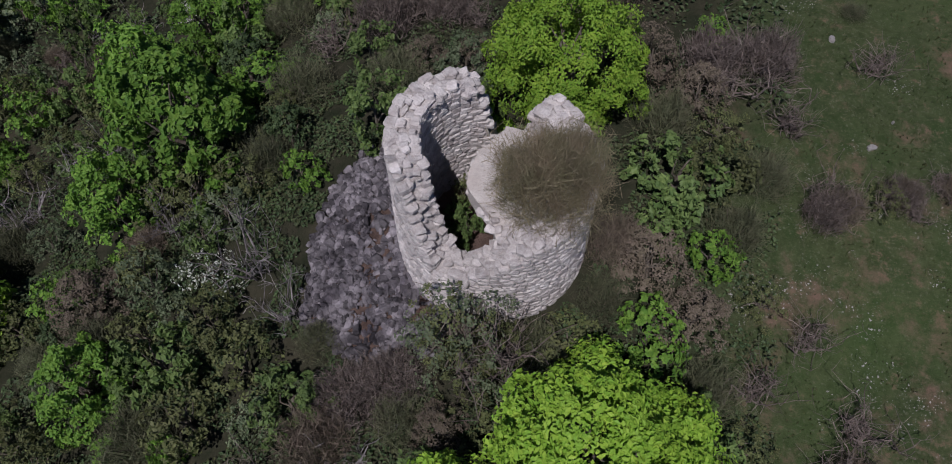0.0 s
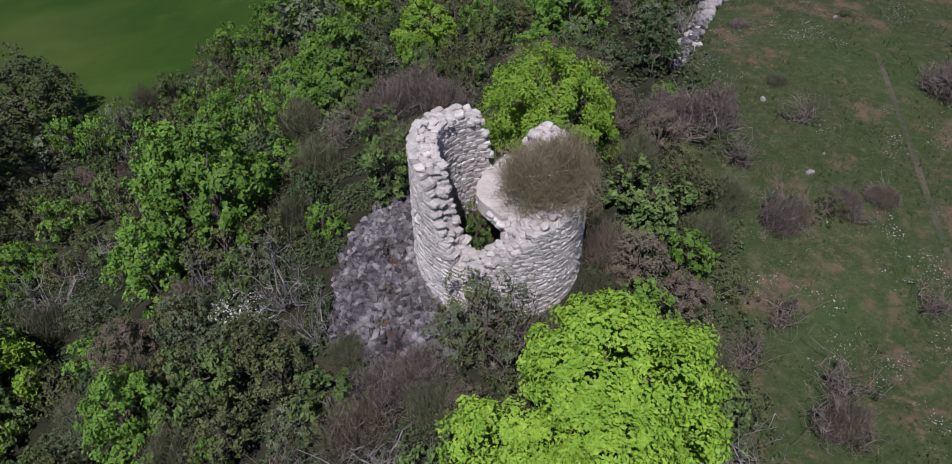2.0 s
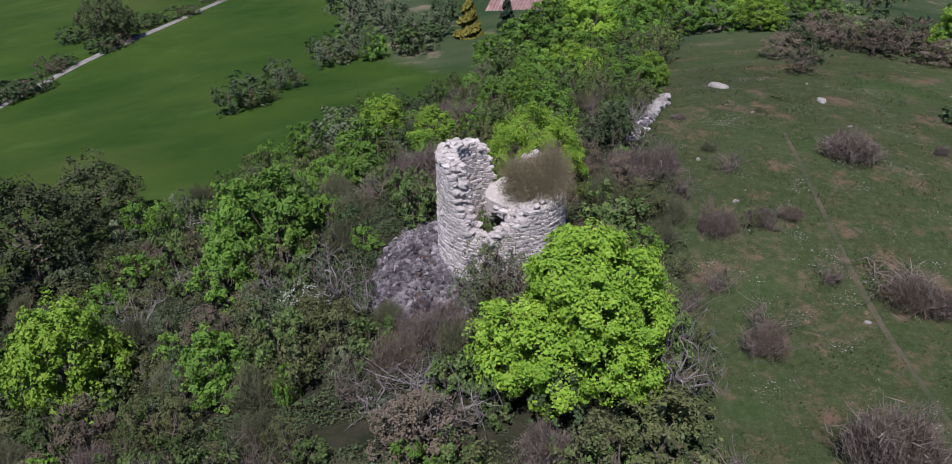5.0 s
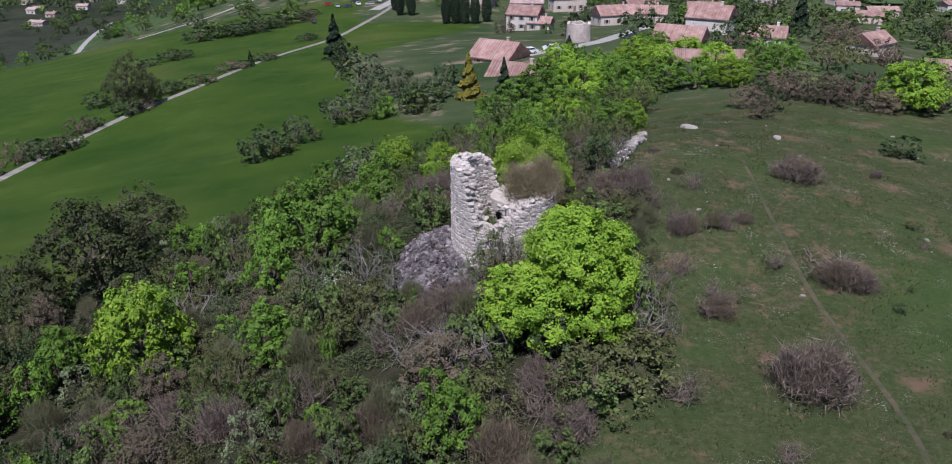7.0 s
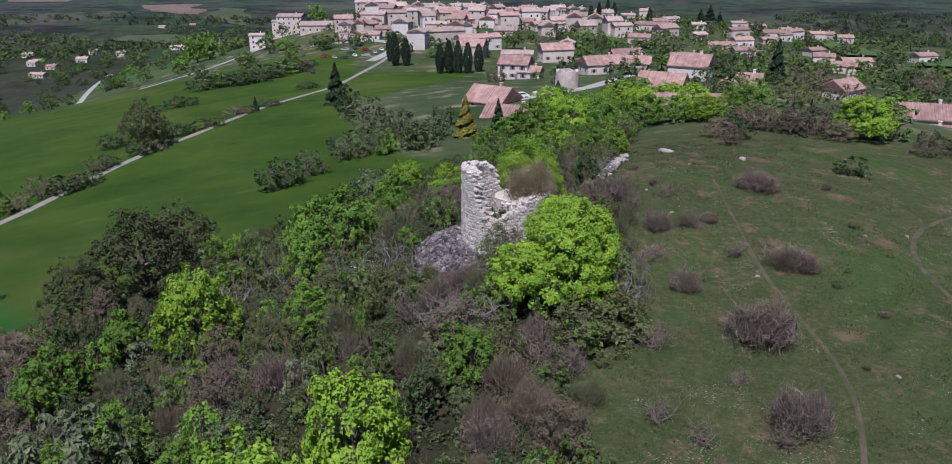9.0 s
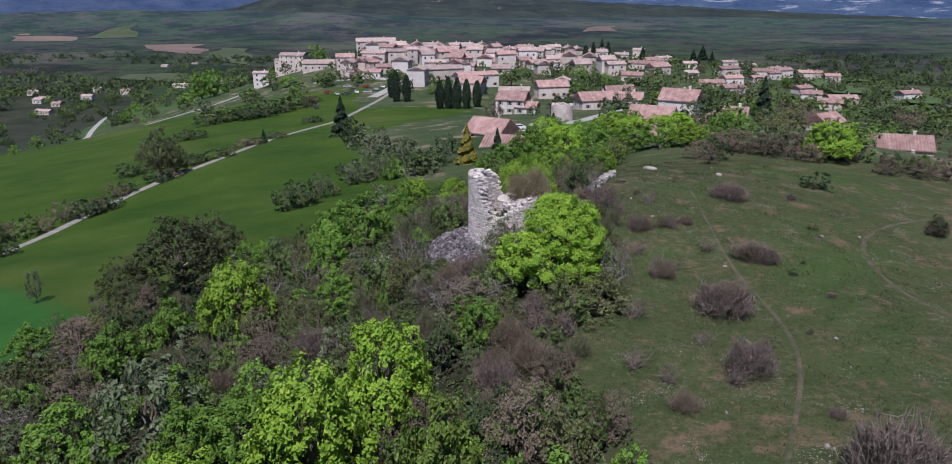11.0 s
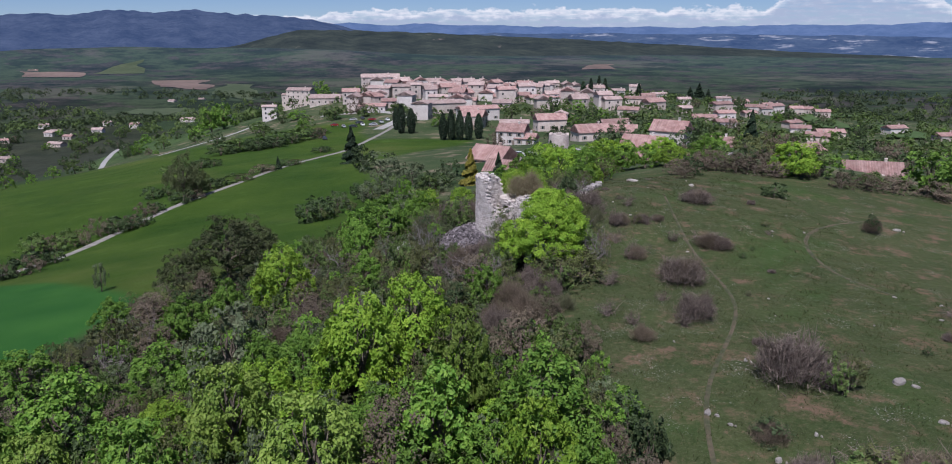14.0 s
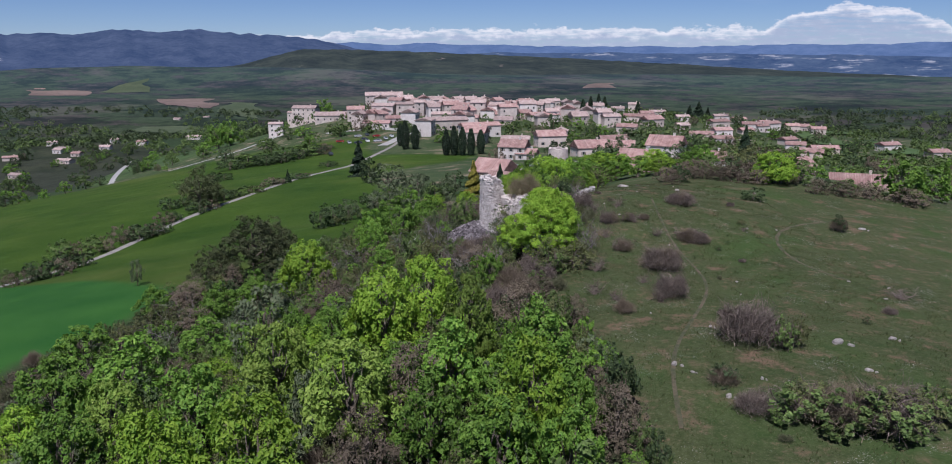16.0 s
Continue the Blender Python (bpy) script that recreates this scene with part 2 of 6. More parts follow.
wl.new(sky.outputs[0], tint.inputs[6])
tint.inputs[7].default_value = (0.95, 1.05, 1.25, 1)
wl.new(tint.outputs[2], mix.inputs[6])
ctint = wn.new("ShaderNodeMix")
ctint.data_type = "RGBA"
wl.new(cloud_tone, ctint.inputs[0])
ctint.inputs[6].default_value, ctint.inputs[7].default_value = (7.4, 8.6, 10.8, 1), (14.5, 14.6, 15.0, 1)
wl.new(ctint.outputs[2], mix.inputs[7])
bg = wnode("ShaderNodeBackground", Strength=SKY)
wl.new(mix.outputs[2], bg.inputs[0])
wo = wn.new("ShaderNodeOutputWorld")
wl.new(bg.outputs[0], wo.inputs[0])


# ---------------------------------------------------------------- materials
def material(name, rough=0.85, metal=0.0, spec=0.3):
    m = bpy.data.materials.new(name)
    m.use_nodes = True
    nt = m.node_tree
    b = nt.nodes["Principled BSDF"]
    b.inputs["Roughness"].default_value = rough
    b.inputs["Metallic"].default_value = metal
    b.inputs["Specular IOR Level"].default_value = spec
    return m, nt, b


def mixed(nt, fac, a, b, blend="MIX"):
    n = nt.nodes.new("ShaderNodeMix")
    n.data_type, n.blend_type = "RGBA", blend
    for i, v in ((0, fac), (6, a), (7, b)):
        if isinstance(v, (int, float)):
            n.inputs[i].default_value = v
        elif isinstance(v, tuple):
            n.inputs[i].default_value = (*v, 1)
        else:
            nt.links.new(v, n.inputs[i])
    return n.outputs[2]


def noise_of(nt, scale, detail=4.0, rough=0.55, vec=None, coord="Object", lo=0.35, hi=0.65):
    n = nt.nodes.new("ShaderNodeTexNoise")
    n.inputs["Scale"].default_value, n.inputs["Detail"].default_value, n.inputs["Roughness"].default_value = scale, detail, rough
    if vec is None:
        tc = nt.nodes.new("ShaderNodeTexCoord")
        vec = tc.outputs[coord]
    nt.links.new(vec, n.inputs["Vector"])
    r = nt.nodes.new("ShaderNodeMapRange")
    r.inputs[1].default_value, r.inputs[2].default_value = lo, hi
    nt.links.new(n.outputs[0], r.inputs[0])
    return r.outputs[0]


def bump(nt, b, height, strength=0.5, dist=0.05):
    n = nt.nodes.new("ShaderNodeBump")
    n.inputs["Strength"].default_value, n.inputs["Distance"].default_value = strength, dist
    nt.links.new(height, n.inputs["Height"])
    nt.links.new(n.outputs[0], b.inputs["Normal"])


def leaf_material(name, a, b2, c, through_light=0.35, rough=0.6):
    """Leaf colours vary from leaf to leaf and from plant to plant."""
    m, nt, b = material(name, rough, 0, 0.25)
    g = nt.nodes.new("ShaderNodeNewGeometry")
    o = nt.nodes.new("ShaderNodeObjectInfo")
    col = mixed(nt, g.outputs["Random Per Island"], a, b2)
    patch = noise_of(nt, 1.1, 3.0)
    col = mixed(nt, patch, col, mixed(nt, 0.5, col, c))
    hs = nt.nodes.new("ShaderNodeHueSaturation")
    mr = nt.nodes.new("ShaderNodeMapRange")
    mr.inputs[3].default_value, mr.inputs[4].default_value = 0.72, 1.25
    nt.links.new(o.outputs["Random"], mr.inputs[0])
    nt.links.new(mr.outputs[0], hs.inputs["Value"])
    nt.links.new(col, hs.inputs["Color"])
    nt.links.new(hs.outputs[0], b.inputs["Base Color"])
    tr = nt.nodes.new("ShaderNodeBsdfTranslucent")
    nt.links.new(hs.outputs[0], tr.inputs[0])
    ms = nt.nodes.new("ShaderNodeMixShader")
    ms.inputs[0].default_value = through_light
    nt.links.new(b.outputs[0], ms.inputs[1])
    nt.links.new(tr.outputs[0], ms.inputs[2])
    nt.links.new(ms.outputs[0], nt.nodes["Material Output"].inputs[0])
    return m


def two_tone(name, a, b2, scale, rough=0.85, fine=None, bump_s=0.4, bump_d=0.03, dirt=None, spec=0.25, vary=0.0):
    m, nt, b = material(name, rough, 0, spec)
    col = mixed(nt, noise_of(nt, scale), a, b2)
    f = noise_of(nt, fine or scale * 9, 5.0, 0.65)
    col = mixed(nt, f, mixed(nt, 0.25, col, (0, 0, 0)), col)
    if dirt:
        col = mixed(nt, noise_of(nt, scale * 0.4, 6.0, 0.7, lo=0.5, hi=0.75), col, dirt)
    if vary:
        o = nt.nodes.new("ShaderNodeObjectInfo")
        g = nt.nodes.new("ShaderNodeNewGeometry")
        ad = nt.nodes.new("ShaderNodeMath")
        ad.operation = "ADD"
        nt.links.new(o.outputs["Random"], ad.inputs[0])
        nt.links.new(g.outputs["Random Per Island"], ad.inputs[1])
        fr = nt.nodes.new("ShaderNodeMath")
        fr.operation = "FRACT"
        nt.links.new(ad.outputs[0], fr.inputs[0])
        mr = nt.nodes.new("ShaderNodeMapRange")
        mr.inputs[3].default_value, mr.inputs[4].default_value = 1 - vary, 1 + vary * 0.6
        nt.links.new(fr.outputs[0], mr.inputs[0])
        hs = nt.nodes.new("ShaderNodeHueSaturation")
        nt.links.new(mr.outputs[0], hs.inputs["Value"])
        nt.links.new(col, hs.inputs["Color"])
        col = hs.outputs[0]
    nt.links.new(col, b.inputs["Base Color"])
    bump(nt, b, f, bump_s, bump_d)
    return m


M = {}
M["leaf_bright"] = leaf_material("leaf_bright", (0.185, 0.325, 0.03), (0.31, 0.43, 0.05), (0.11, 0.24, 0.024), 0.3)
M["leaf_green"] = leaf_material("leaf_green", (0.075, 0.125, 0.034), (0.165, 0.225, 0.066), (0.055, 0.095, 0.032), 0.26)
M["leaf_fresh"] = leaf_material("leaf_fresh", (0.1, 0.21, 0.028), (0.2, 0.32, 0.05), (0.065, 0.15, 0.024), 0.3)
M["leaf_lime"] = leaf_material("leaf_lime", (0.16, 0.25, 0.04), (0.27, 0.35, 0.075), (0.1, 0.19, 0.03), 0.3)
M["leaf_dark"] = leaf_material("leaf_dark", (0.04, 0.068, 0.026), (0.095, 0.135, 0.052), (0.036, 0.056, 0.026), 0.22)
M["leaf_olive"] = leaf_material("leaf_olive", (0.085, 0.108, 0.038), (0.155, 0.17, 0.062), (0.1, 0.09, 0.045), 0.25)
M["leaf_grey"] = leaf_material("leaf_grey", (0.1, 0.135, 0.07), (0.195, 0.22, 0.125), (0.085, 0.115, 0.058), 0.25)
M["leaf_conifer"] = leaf_material("leaf_conifer", (0.012, 0.028, 0.012), (0.03, 0.055, 0.025), (0.02, 0.03, 0.02), 0.1)
M["leaf_gold"] = leaf_material("leaf_gold", (0.22, 0.2, 0.03), (0.32, 0.27, 0.05), (0.08, 0.1, 0.03), 0.2)
M["broom_stem"] = leaf_material("broom_stem", (0.105, 0.08, 0.06), (0.2, 0.155, 0.122), (0.12, 0.11, 0.062), 0.18, 0.8)
M["broom_green"] = leaf_material("broom_green", (0.085, 0.1, 0.052), (0.155, 0.16, 0.088), (0.12, 0.1, 0.066), 0.18, 0.8)
M["broom_pale"] = leaf_material("broom_pale", (0.16, 0.125, 0.08), (0.26, 0.205, 0.14), (0.13, 0.145, 0.065), 0.25, 0.8)
M["leaf_oak"] = leaf_material("leaf_oak", (0.055, 0.08, 0.03), (0.105, 0.125, 0.05), (0.07, 0.065, 0.035), 0.25)
M["leaf_litter"] = leaf_material("leaf_litter", (0.05, 0.064, 0.026), (0.11, 0.115, 0.05), (0.045, 0.064, 0.026), 0.15)
M["path_grass"] = two_tone("path_grass", (0.05, 0.062, 0.03), (0.11, 0.088, 0.06), 0.9, 0.95, 4.0)
M["blossom"] = leaf_material("blossom", (0.45, 0.46, 0.4), (0.62, 0.62, 0.56), (0.2, 0.25, 0.12), 0.3)
M["bark"] = two_tone("bark", (0.11, 0.085, 0.06), (0.2, 0.17, 0.14), 6.0, 0.9)
M["dead_wood"] = two_tone("dead_wood", (0.15, 0.13, 0.125), (0.31, 0.275, 0.27), 5.0, 0.9, vary=0.4)
M["twig"] = two_tone("twig", (0.115, 0.088, 0.075), (0.235, 0.19, 0.165), 4.0, 0.9, vary=0.4)
M["stone"] = two_tone("stone", (0.46, 0.405, 0.38), (0.67, 0.615, 0.585), 2.2, 0.92, 14.0, 0.6, 0.025, (0.34, 0.3, 0.275), vary=0.22)
M["mortar"] = two_tone("mortar", (0.47, 0.415, 0.385), (0.65, 0.59, 0.555), 2.4, 0.95, 18.0, 0.7, 0.035, (0.36, 0.31, 0.28))
M["render"] = two_tone("render", (0.55, 0.49, 0.455), (0.68, 0.62, 0.58), 1.6, 0.95, 24.0, 0.6, 0.03, (0.42, 0.35, 0.31))
M["rubble"] = two_tone("rubble", (0.06, 0.051, 0.058), (0.27, 0.24, 0.25), 1.2, 0.92, 12.0, 0.6, 0.03, vary=0.65)
M["soil"] = two_tone("soil", (0.075, 0.047, 0.037), (0.16, 0.105, 0.085), 2.0, 0.95, 18.0, 0.8, 0.05)
M["gravel"] = two_tone("gravel", (0.2, 0.185, 0.178), (0.29, 0.272, 0.258), 0.6, 0.95, 8.0)
M["asphalt"] = two_tone("asphalt", (0.3, 0.29, 0.29), (0.38, 0.37, 0.36), 0.3, 0.9, 4.0)
M["plaster_cream"] = two_tone("plaster_cream", (0.56, 0.47, 0.43), (0.68, 0.59, 0.54), 0.35, 0.9, 4.0, 0.2, 0.02, (0.45, 0.36, 0.31), vary=0.16)
M["plaster_pale"] = two_tone("plaster_pale", (0.64, 0.57, 0.54), (0.76, 0.7, 0.67), 0.35, 0.9, 4.0, 0.2, 0.02, vary=0.14)
M["plaster_rose"] = two_tone("plaster_rose", (0.55, 0.4, 0.34), (0.62, 0.48, 0.42), 0.35, 0.9, 4.0, 0.2, 0.02, vary=0.1)
M["old_stone"] = two_tone("old_stone", (0.47, 0.4, 0.37), (0.63, 0.55, 0.51), 0.5, 0.92, 5.0, 0.5, 0.05, (0.28, 0.23, 0.21), vary=0.2)
M["tile"] = two_tone("tile", (0.27, 0.155, 0.14), (0.42, 0.285, 0.26), 0.6, 0.85, 6.0, 0.3, 0.02, (0.26, 0.18, 0.16), vary=0.3)
M["tile_old"] = two_tone("tile_old", (0.31, 0.225, 0.205), (0.46, 0.36, 0.335), 0.6, 0.88, 6.0, 0.3, 0.02, (0.28, 0.215, 0.195), vary=0.28)
M["shutter"] = two_tone("shutter", (0.2, 0.16, 0.13), (0.3, 0.24, 0.2), 1.0, 0.6)
M["frame_white"] = two_tone("frame_white", (0.6, 0.6, 0.58), (0.7, 0.7, 0.68), 1.0, 0.6)
M["tyre"] = two_tone("tyre", (0.02, 0.02, 0.02), (0.03, 0.03, 0.03), 4.0, 0.9)
M["ploughed"] = two_tone("ploughed", (0.13, 0.095, 0.082), (0.19, 0.14, 0.12), 0.01, 0.95, 0.08)
M["plot_green"] = two_tone("plot_green", (0.05, 0.072, 0.036), (0.075, 0.095, 0.05), 0.01, 0.95, 0.08)
M["plot_lush"] = two_tone("plot_lush", (0.05, 0.092, 0.03), (0.075, 0.12, 0.04), 0.01, 0.95, 0.08)
M["rock"] = two_tone("rock", (0.27, 0.245, 0.23), (0.42, 0.39, 0.37), 1.5, 0.92, 9.0, 0.7, 0.04, (0.2, 0.18, 0.16), vary=0.2)
M["vine"] = leaf_material("vine", (0.09, 0.13, 0.03), (0.15, 0.18, 0.05), (0.14, 0.1, 0.06))
m, nt, b = material("window_glass", 0.08, 0, 0.5)
b.inputs["Base Color"].default_value = (0.03, 0.035, 0.04, 1)
M["glass"] = m
for nm, c in (("paint_white", (0.75, 0.75, 0.75)), ("paint_red", (0.3, 0.03, 0.03)), ("paint_dark", (0.05, 0.055, 0.07)), ("paint_silver", (0.4, 0.41, 0.43))):
    m, nt, b = material(nm, 0.25, 0.1, 0.5)
    b.inputs["Base Color"].default_value = (*c, 1)
    b.inputs["Coat Weight"].default_value = 0.6
    M[nm] = m


# ---------------------------------------------------------------- terrain
SPOTS = np.array(HEIGHTS, float)
S_XY, S_Z = SPOTS[:, :2] / 100, SPOTS[:, 2]


def spline(r2):
    return np.where(r2 > 0, r2 * np.log(np.maximum(r2, 1e-12)), 0)


_n = len(SPOTS)
_k = spline(((S_XY[:, None] - S_XY[None]) ** 2).sum(-1)) + np.eye(_n) * 0.004
_a = np.block([[_k, np.ones((_n, 1)), S_XY], [np.ones((1, _n)), np.zeros((1, 3))], [S_XY.T, np.zeros((2, 3))]])
S_W = np.linalg.solve(_a, np.r_[S_Z, 0, 0, 0])


def heights(x, y):
    x, y = np.atleast_1d(np.asarray(x, float)), np.atleast_1d(np.asarray(y, float))
    q = np.stack([x, y], -1) / 100
    z = spline(((q[:, None] - S_XY[None]) ** 2).sum(-1)) @ S_W[:_n] + S_W[_n] + q @ S_W[_n + 1:]
    r = np.hypot(x, y - 100)
    far = np.interp(r, [500, 900, 2200, 3200], [-58, -98, -72, -135])
    k = np.clip((r - 430) / 350, 0, 1)
    k = k * k * (3 - 2 * k)
    # low hills beyond the valley
    az = np.arctan2(x, y + 80)
    d = np.hypot(x, y + 80)
    low = 30 * np.exp(-((az + 0.42) / 0.22) ** 2 - ((d - 2350) / 260) ** 2) + 26 * np.exp(-((az + 0.2) / 0.13) ** 2 - ((d - 2100) / 220) ** 2)
    wob = 6 * np.sin(x / 190 + 1.3) * np.sin(y / 230) * np.clip((d - 900) / 900, 0, 1)
    return z * (1 - k) + (far + low + wob) * k


def gz(x, y):
    return float(heights(x, y)[0])


# the thicket lies between its field edge in the west and the meadow in the east
def west_edge(y):
    return np.interp(y, [-90, -40, -18, -8, 2, 10, 17, 22, 32, 41, 51, 60], [-62, -52, -44, -38, -37, -33, -27, -23, -18, -15, -4, -2])


def east_edge(y):
    return np.interp(y, [-90, -60, -45, -35, -26, -22, -17, -13, -8, -2, 6, 14, 24, 36, 50, 60], [9, 7, 6, 5.3, 4.2, 2.2, 2.4, 6.5, 8.2, 8.4, 9, 9.5, 11, 13, 18, 22])


def axis(lo, hi, fine_lo, fine_hi, step, grow=1.06):
    a = list(np.arange(fine_lo, fine_hi + 0.01, step))
    s = step
    while a[-1] < hi:
        s *= grow
        a.append(a[-1] + s)
    s = step
    while a[0] > lo:
        s *= grow
        a.insert(0, a[0] - s)
    return np.array(a)


gx, gy = axis(-4300, 4300, -70, 60, 1.0), axis(-900, 4700, -70, 110, 1.0)
X, Y = np.meshgrid(gx, gy)
Zg = heights(X.ravel(), Y.ravel())
near = np.clip(1 - np.hypot(X.ravel(), Y.ravel()) / 200, 0, 1)
Zg = Zg + near * 0.05 * np.array([noise.noise((x * 0.35, y * 0.35, 0)) if n > 0 else 0 for x, y, n in zip(X.ravel(), Y.ravel(), near)])
nx, ny = len(gx), len(gy)
idx = np.arange(nx * ny).reshape(ny, nx)
faces = np.stack([idx[:-1, :-1], idx[:-1, 1:], idx[1:, 1:], idx[1:, :-1]], -1).reshape(-1, 4)
gm = bpy.data.meshes.new("ground")
gm.from_pydata(np.stack([X.ravel(), Y.ravel(), Zg], -1).tolist(), [], faces.tolist())
gm.polygons.foreach_set("use_smooth", np.ones(len(faces), bool))
xs, ys = X.ravel(), Y.ravel()


def soft(v, w):
    return np.clip(v / w + 0.5, 0, 1)


crop = soft(west_edge(ys) - xs, 3.0) * soft(60 - ys, 10)
crop = np.maximum(crop, soft(np.interp(ys, [55, 75, 95, 150, 190, 230, 258, 264, 300], [-3, -17, -26, -34, -22, -10, -4, -52, -60]) - xs, 4) * soft(ys - 55, 4) * soft(345 - ys, 10))
crop *= soft(xs + 330, 30)
fray = np.array([2.2 * noise.noise((x * 0.22, y * 0.22, 14)) if abs(x) < 80 and abs(y) < 110 else 0.0 for x, y in zip(xs, ys)])
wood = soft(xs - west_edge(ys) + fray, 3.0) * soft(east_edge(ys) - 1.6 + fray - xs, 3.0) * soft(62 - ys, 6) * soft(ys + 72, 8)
meadow = soft(xs - east_edge(ys) + 2.5, 2.0) * soft(46 - ys, 10) * soft(ys + 200, 10)
young = soft(np.interp(ys, [-90, -18, 2, 24, 36], [-40, -40, -36, -58, -80]) - xs, 3) * soft(np.interp(xs, [-140, -80, -60, -38], [40, 36, 25, 6]) - ys, 2.5)
garden = soft(300 - np.hypot((xs - 90) * 0.9, ys - 260), 60)
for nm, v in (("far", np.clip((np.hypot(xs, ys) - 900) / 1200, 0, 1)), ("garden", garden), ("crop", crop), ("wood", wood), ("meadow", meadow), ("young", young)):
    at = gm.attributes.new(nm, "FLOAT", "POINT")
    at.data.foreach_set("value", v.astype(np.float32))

m, nt, b = material("ground_cover", 0.95, 0, 0.1)


def attr(nt, nm):
    n = nt.nodes.new("ShaderNodeAttribute")
    n.attribute_name = nm
    return n.outputs["Fac"]


# valley: patchwork of woods, meadows and ploughed plots
tc = nt.nodes.new("ShaderNodeTexCoord")
vo = nt.nodes.new("ShaderNodeTexVoronoi")
vo.inputs["Scale"].default_value = 0.006
warp = nt.nodes.new("ShaderNodeMapping")
warp.inputs["Scale"].default_value, warp.inputs["Rotation"].default_value = (1.0, 0.45, 0.0), (0, 0, 0.25)
nt.links.new(tc.outputs["Object"], warp.inputs[0])
nt.links.new(warp.outputs[0], vo.inputs["Vector"])
cr = nt.nodes.new("ShaderNodeValToRGB")
cr.color_ramp.interpolation = "CONSTANT"
el = cr.color_ramp.elements
el[0].position, el[0].color = 0.0, (0.03, 0.05, 0.022, 1)
el[1].position, el[1].color = 0.55, (0.06, 0.1, 0.035, 1)
for p_, c_ in ((0.66, (0.035, 0.04, 0.028, 1)), (0.78, (0.1, 0.14, 0.05, 1)), (0.88, (0.06, 0.048, 0.042, 1)), (0.94, (0.2, 0.14, 0.115, 1))):
    e_ = el.new(p_)
    e_.color = c_
sx = nt.nodes.new("ShaderNodeSeparateColor")
nt.links.new(vo.outputs["Color"], sx.inputs[0])
nt.links.new(sx.outputs[0], cr.inputs[0])
scrub = mixed(nt, noise_of(nt, 0.012, 8, 0.7), (0.014, 0.022, 0.013), (0.055, 0.06, 0.036))
valley = mixed(nt, noise_of(nt, 0.004, 6, 0.65, lo=0.47, hi=0.54), cr.outputs[0], scrub)
valley = mixed(nt, noise_of(nt, 0.09, 5, 0.7, lo=0.45, hi=0.6), valley, mixed(nt, 0.45, valley, (0.01, 0.015, 0.008)))
# crops: even lush green with soft paler drifts
green = mixed(nt, noise_of(nt, 0.045, 7, 0.7), (0.022, 0.05, 0.006), (0.05, 0.084, 0.012))
green = mixed(nt, noise_of(nt, 0.9, 6, 0.75), mixed(nt, 0.28, green, (0.012, 0.042, 0.006)), green)
green = mixed(nt, noise_of(nt, 0.018, 5, 0.65, lo=0.5, hi=0.68), green, mixed(nt, 0.6, green, (0.085, 0.1, 0.026)))
green = mixed(nt, noise_of(nt, 0.11, 6, 0.7, lo=0.55, hi=0.68), green, mixed(nt, 0.4, green, (0.07, 0.12, 0.025)))
deep = mixed(nt, noise_of(nt, 0.1, 4, 0.6), (0.018, 0.072, 0.014), (0.03, 0.095, 0.018))
green = mixed(nt, attr(nt, "young"), green, deep)
# dry meadow: short grass, earth showing, pale stones
grass = mixed(nt, noise_of(nt, 0.13, 7, 0.7), (0.029, 0.047, 0.013), (0.058, 0.07, 0.026))
grass = mixed(nt, noise_of(nt, 2.6, 7, 0.78), mixed(nt, 0.5, grass, (0.016, 0.024, 0.01)), mixed(nt, 0.3, grass, (0.1, 0.11, 0.06)))
grass = mixed(nt, noise_of(nt, 0.55, 8, 0.75, lo=0.5, hi=0.64), grass, mixed(nt, 0.4, grass, (0.02, 0.046, 0.011)))
grass = mixed(nt, noise_of(nt, 9.0, 4, 0.7, lo=0.55, hi=0.7), grass, mixed(nt, 0.4, grass, (0.17, 0.15, 0.11)))
grass = mixed(nt, noise_of(nt, 0.3, 9, 0.78, lo=0.53, hi=0.66), grass, mixed(nt, 0.8, grass, (0.16, 0.098, 0.075)))
grass = mixed(nt, noise_of(nt, 1.3, 7, 0.75, lo=0.58, hi=0.66), grass, mixed(nt, 0.55, grass, (0.17, 0.1, 0.075)))
grass = mixed(nt, noise_of(nt, 0.06, 5, 0.65, lo=0.5, hi=0.68), grass, mixed(nt, 0.5, grass, (0.03, 0.072, 0.014)))
pebbles = nt.nodes.new("ShaderNodeMath")
pebbles.operation = "MULTIPLY"
nt.links.new(noise_of(nt, 12.0, 3, 0.5, lo=0.62, hi=0.66), pebbles.inputs[0])
nt.links.new(noise_of(nt, 0.35, 5, 0.65, lo=0.55, hi=0.62), pebbles.inputs[1])
grass = mixed(nt, pebbles.outputs[0], grass, (0.36, 0.33, 0.32))
# thicket floor: brown earth, its colour darkened for the shade between shrubs
shaded_floor = mixed(nt, noise_of(nt, 0.7, 6, 0.7), (0.016, 0.02, 0.01), (0.045, 0.04, 0.026))
lawn = mixed(nt, noise_of(nt, 0.05, 5, 0.65), (0.026, 0.05, 0.018), (0.068, 0.084, 0.04))
lawn = mixed(nt, noise_of(nt, 0.11, 5, 0.65, lo=0.54, hi=0.66), lawn, (0.19, 0.15, 0.11))
valley = mixed(nt, attr(nt, "garden"), valley, lawn)
col = mixed(nt, attr(nt, "crop"), valley, green)
col = mixed(nt, attr(nt, "meadow"), col, grass)
col = mixed(nt, attr(nt, "wood"), col, shaded_floor)
nt.links.new(col, b.inputs["Base Color"])
bump(nt, b, noise_of(nt, 3.0, 8, 0.75), 0.45, 0.07)
M["ground"] = m
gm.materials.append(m)
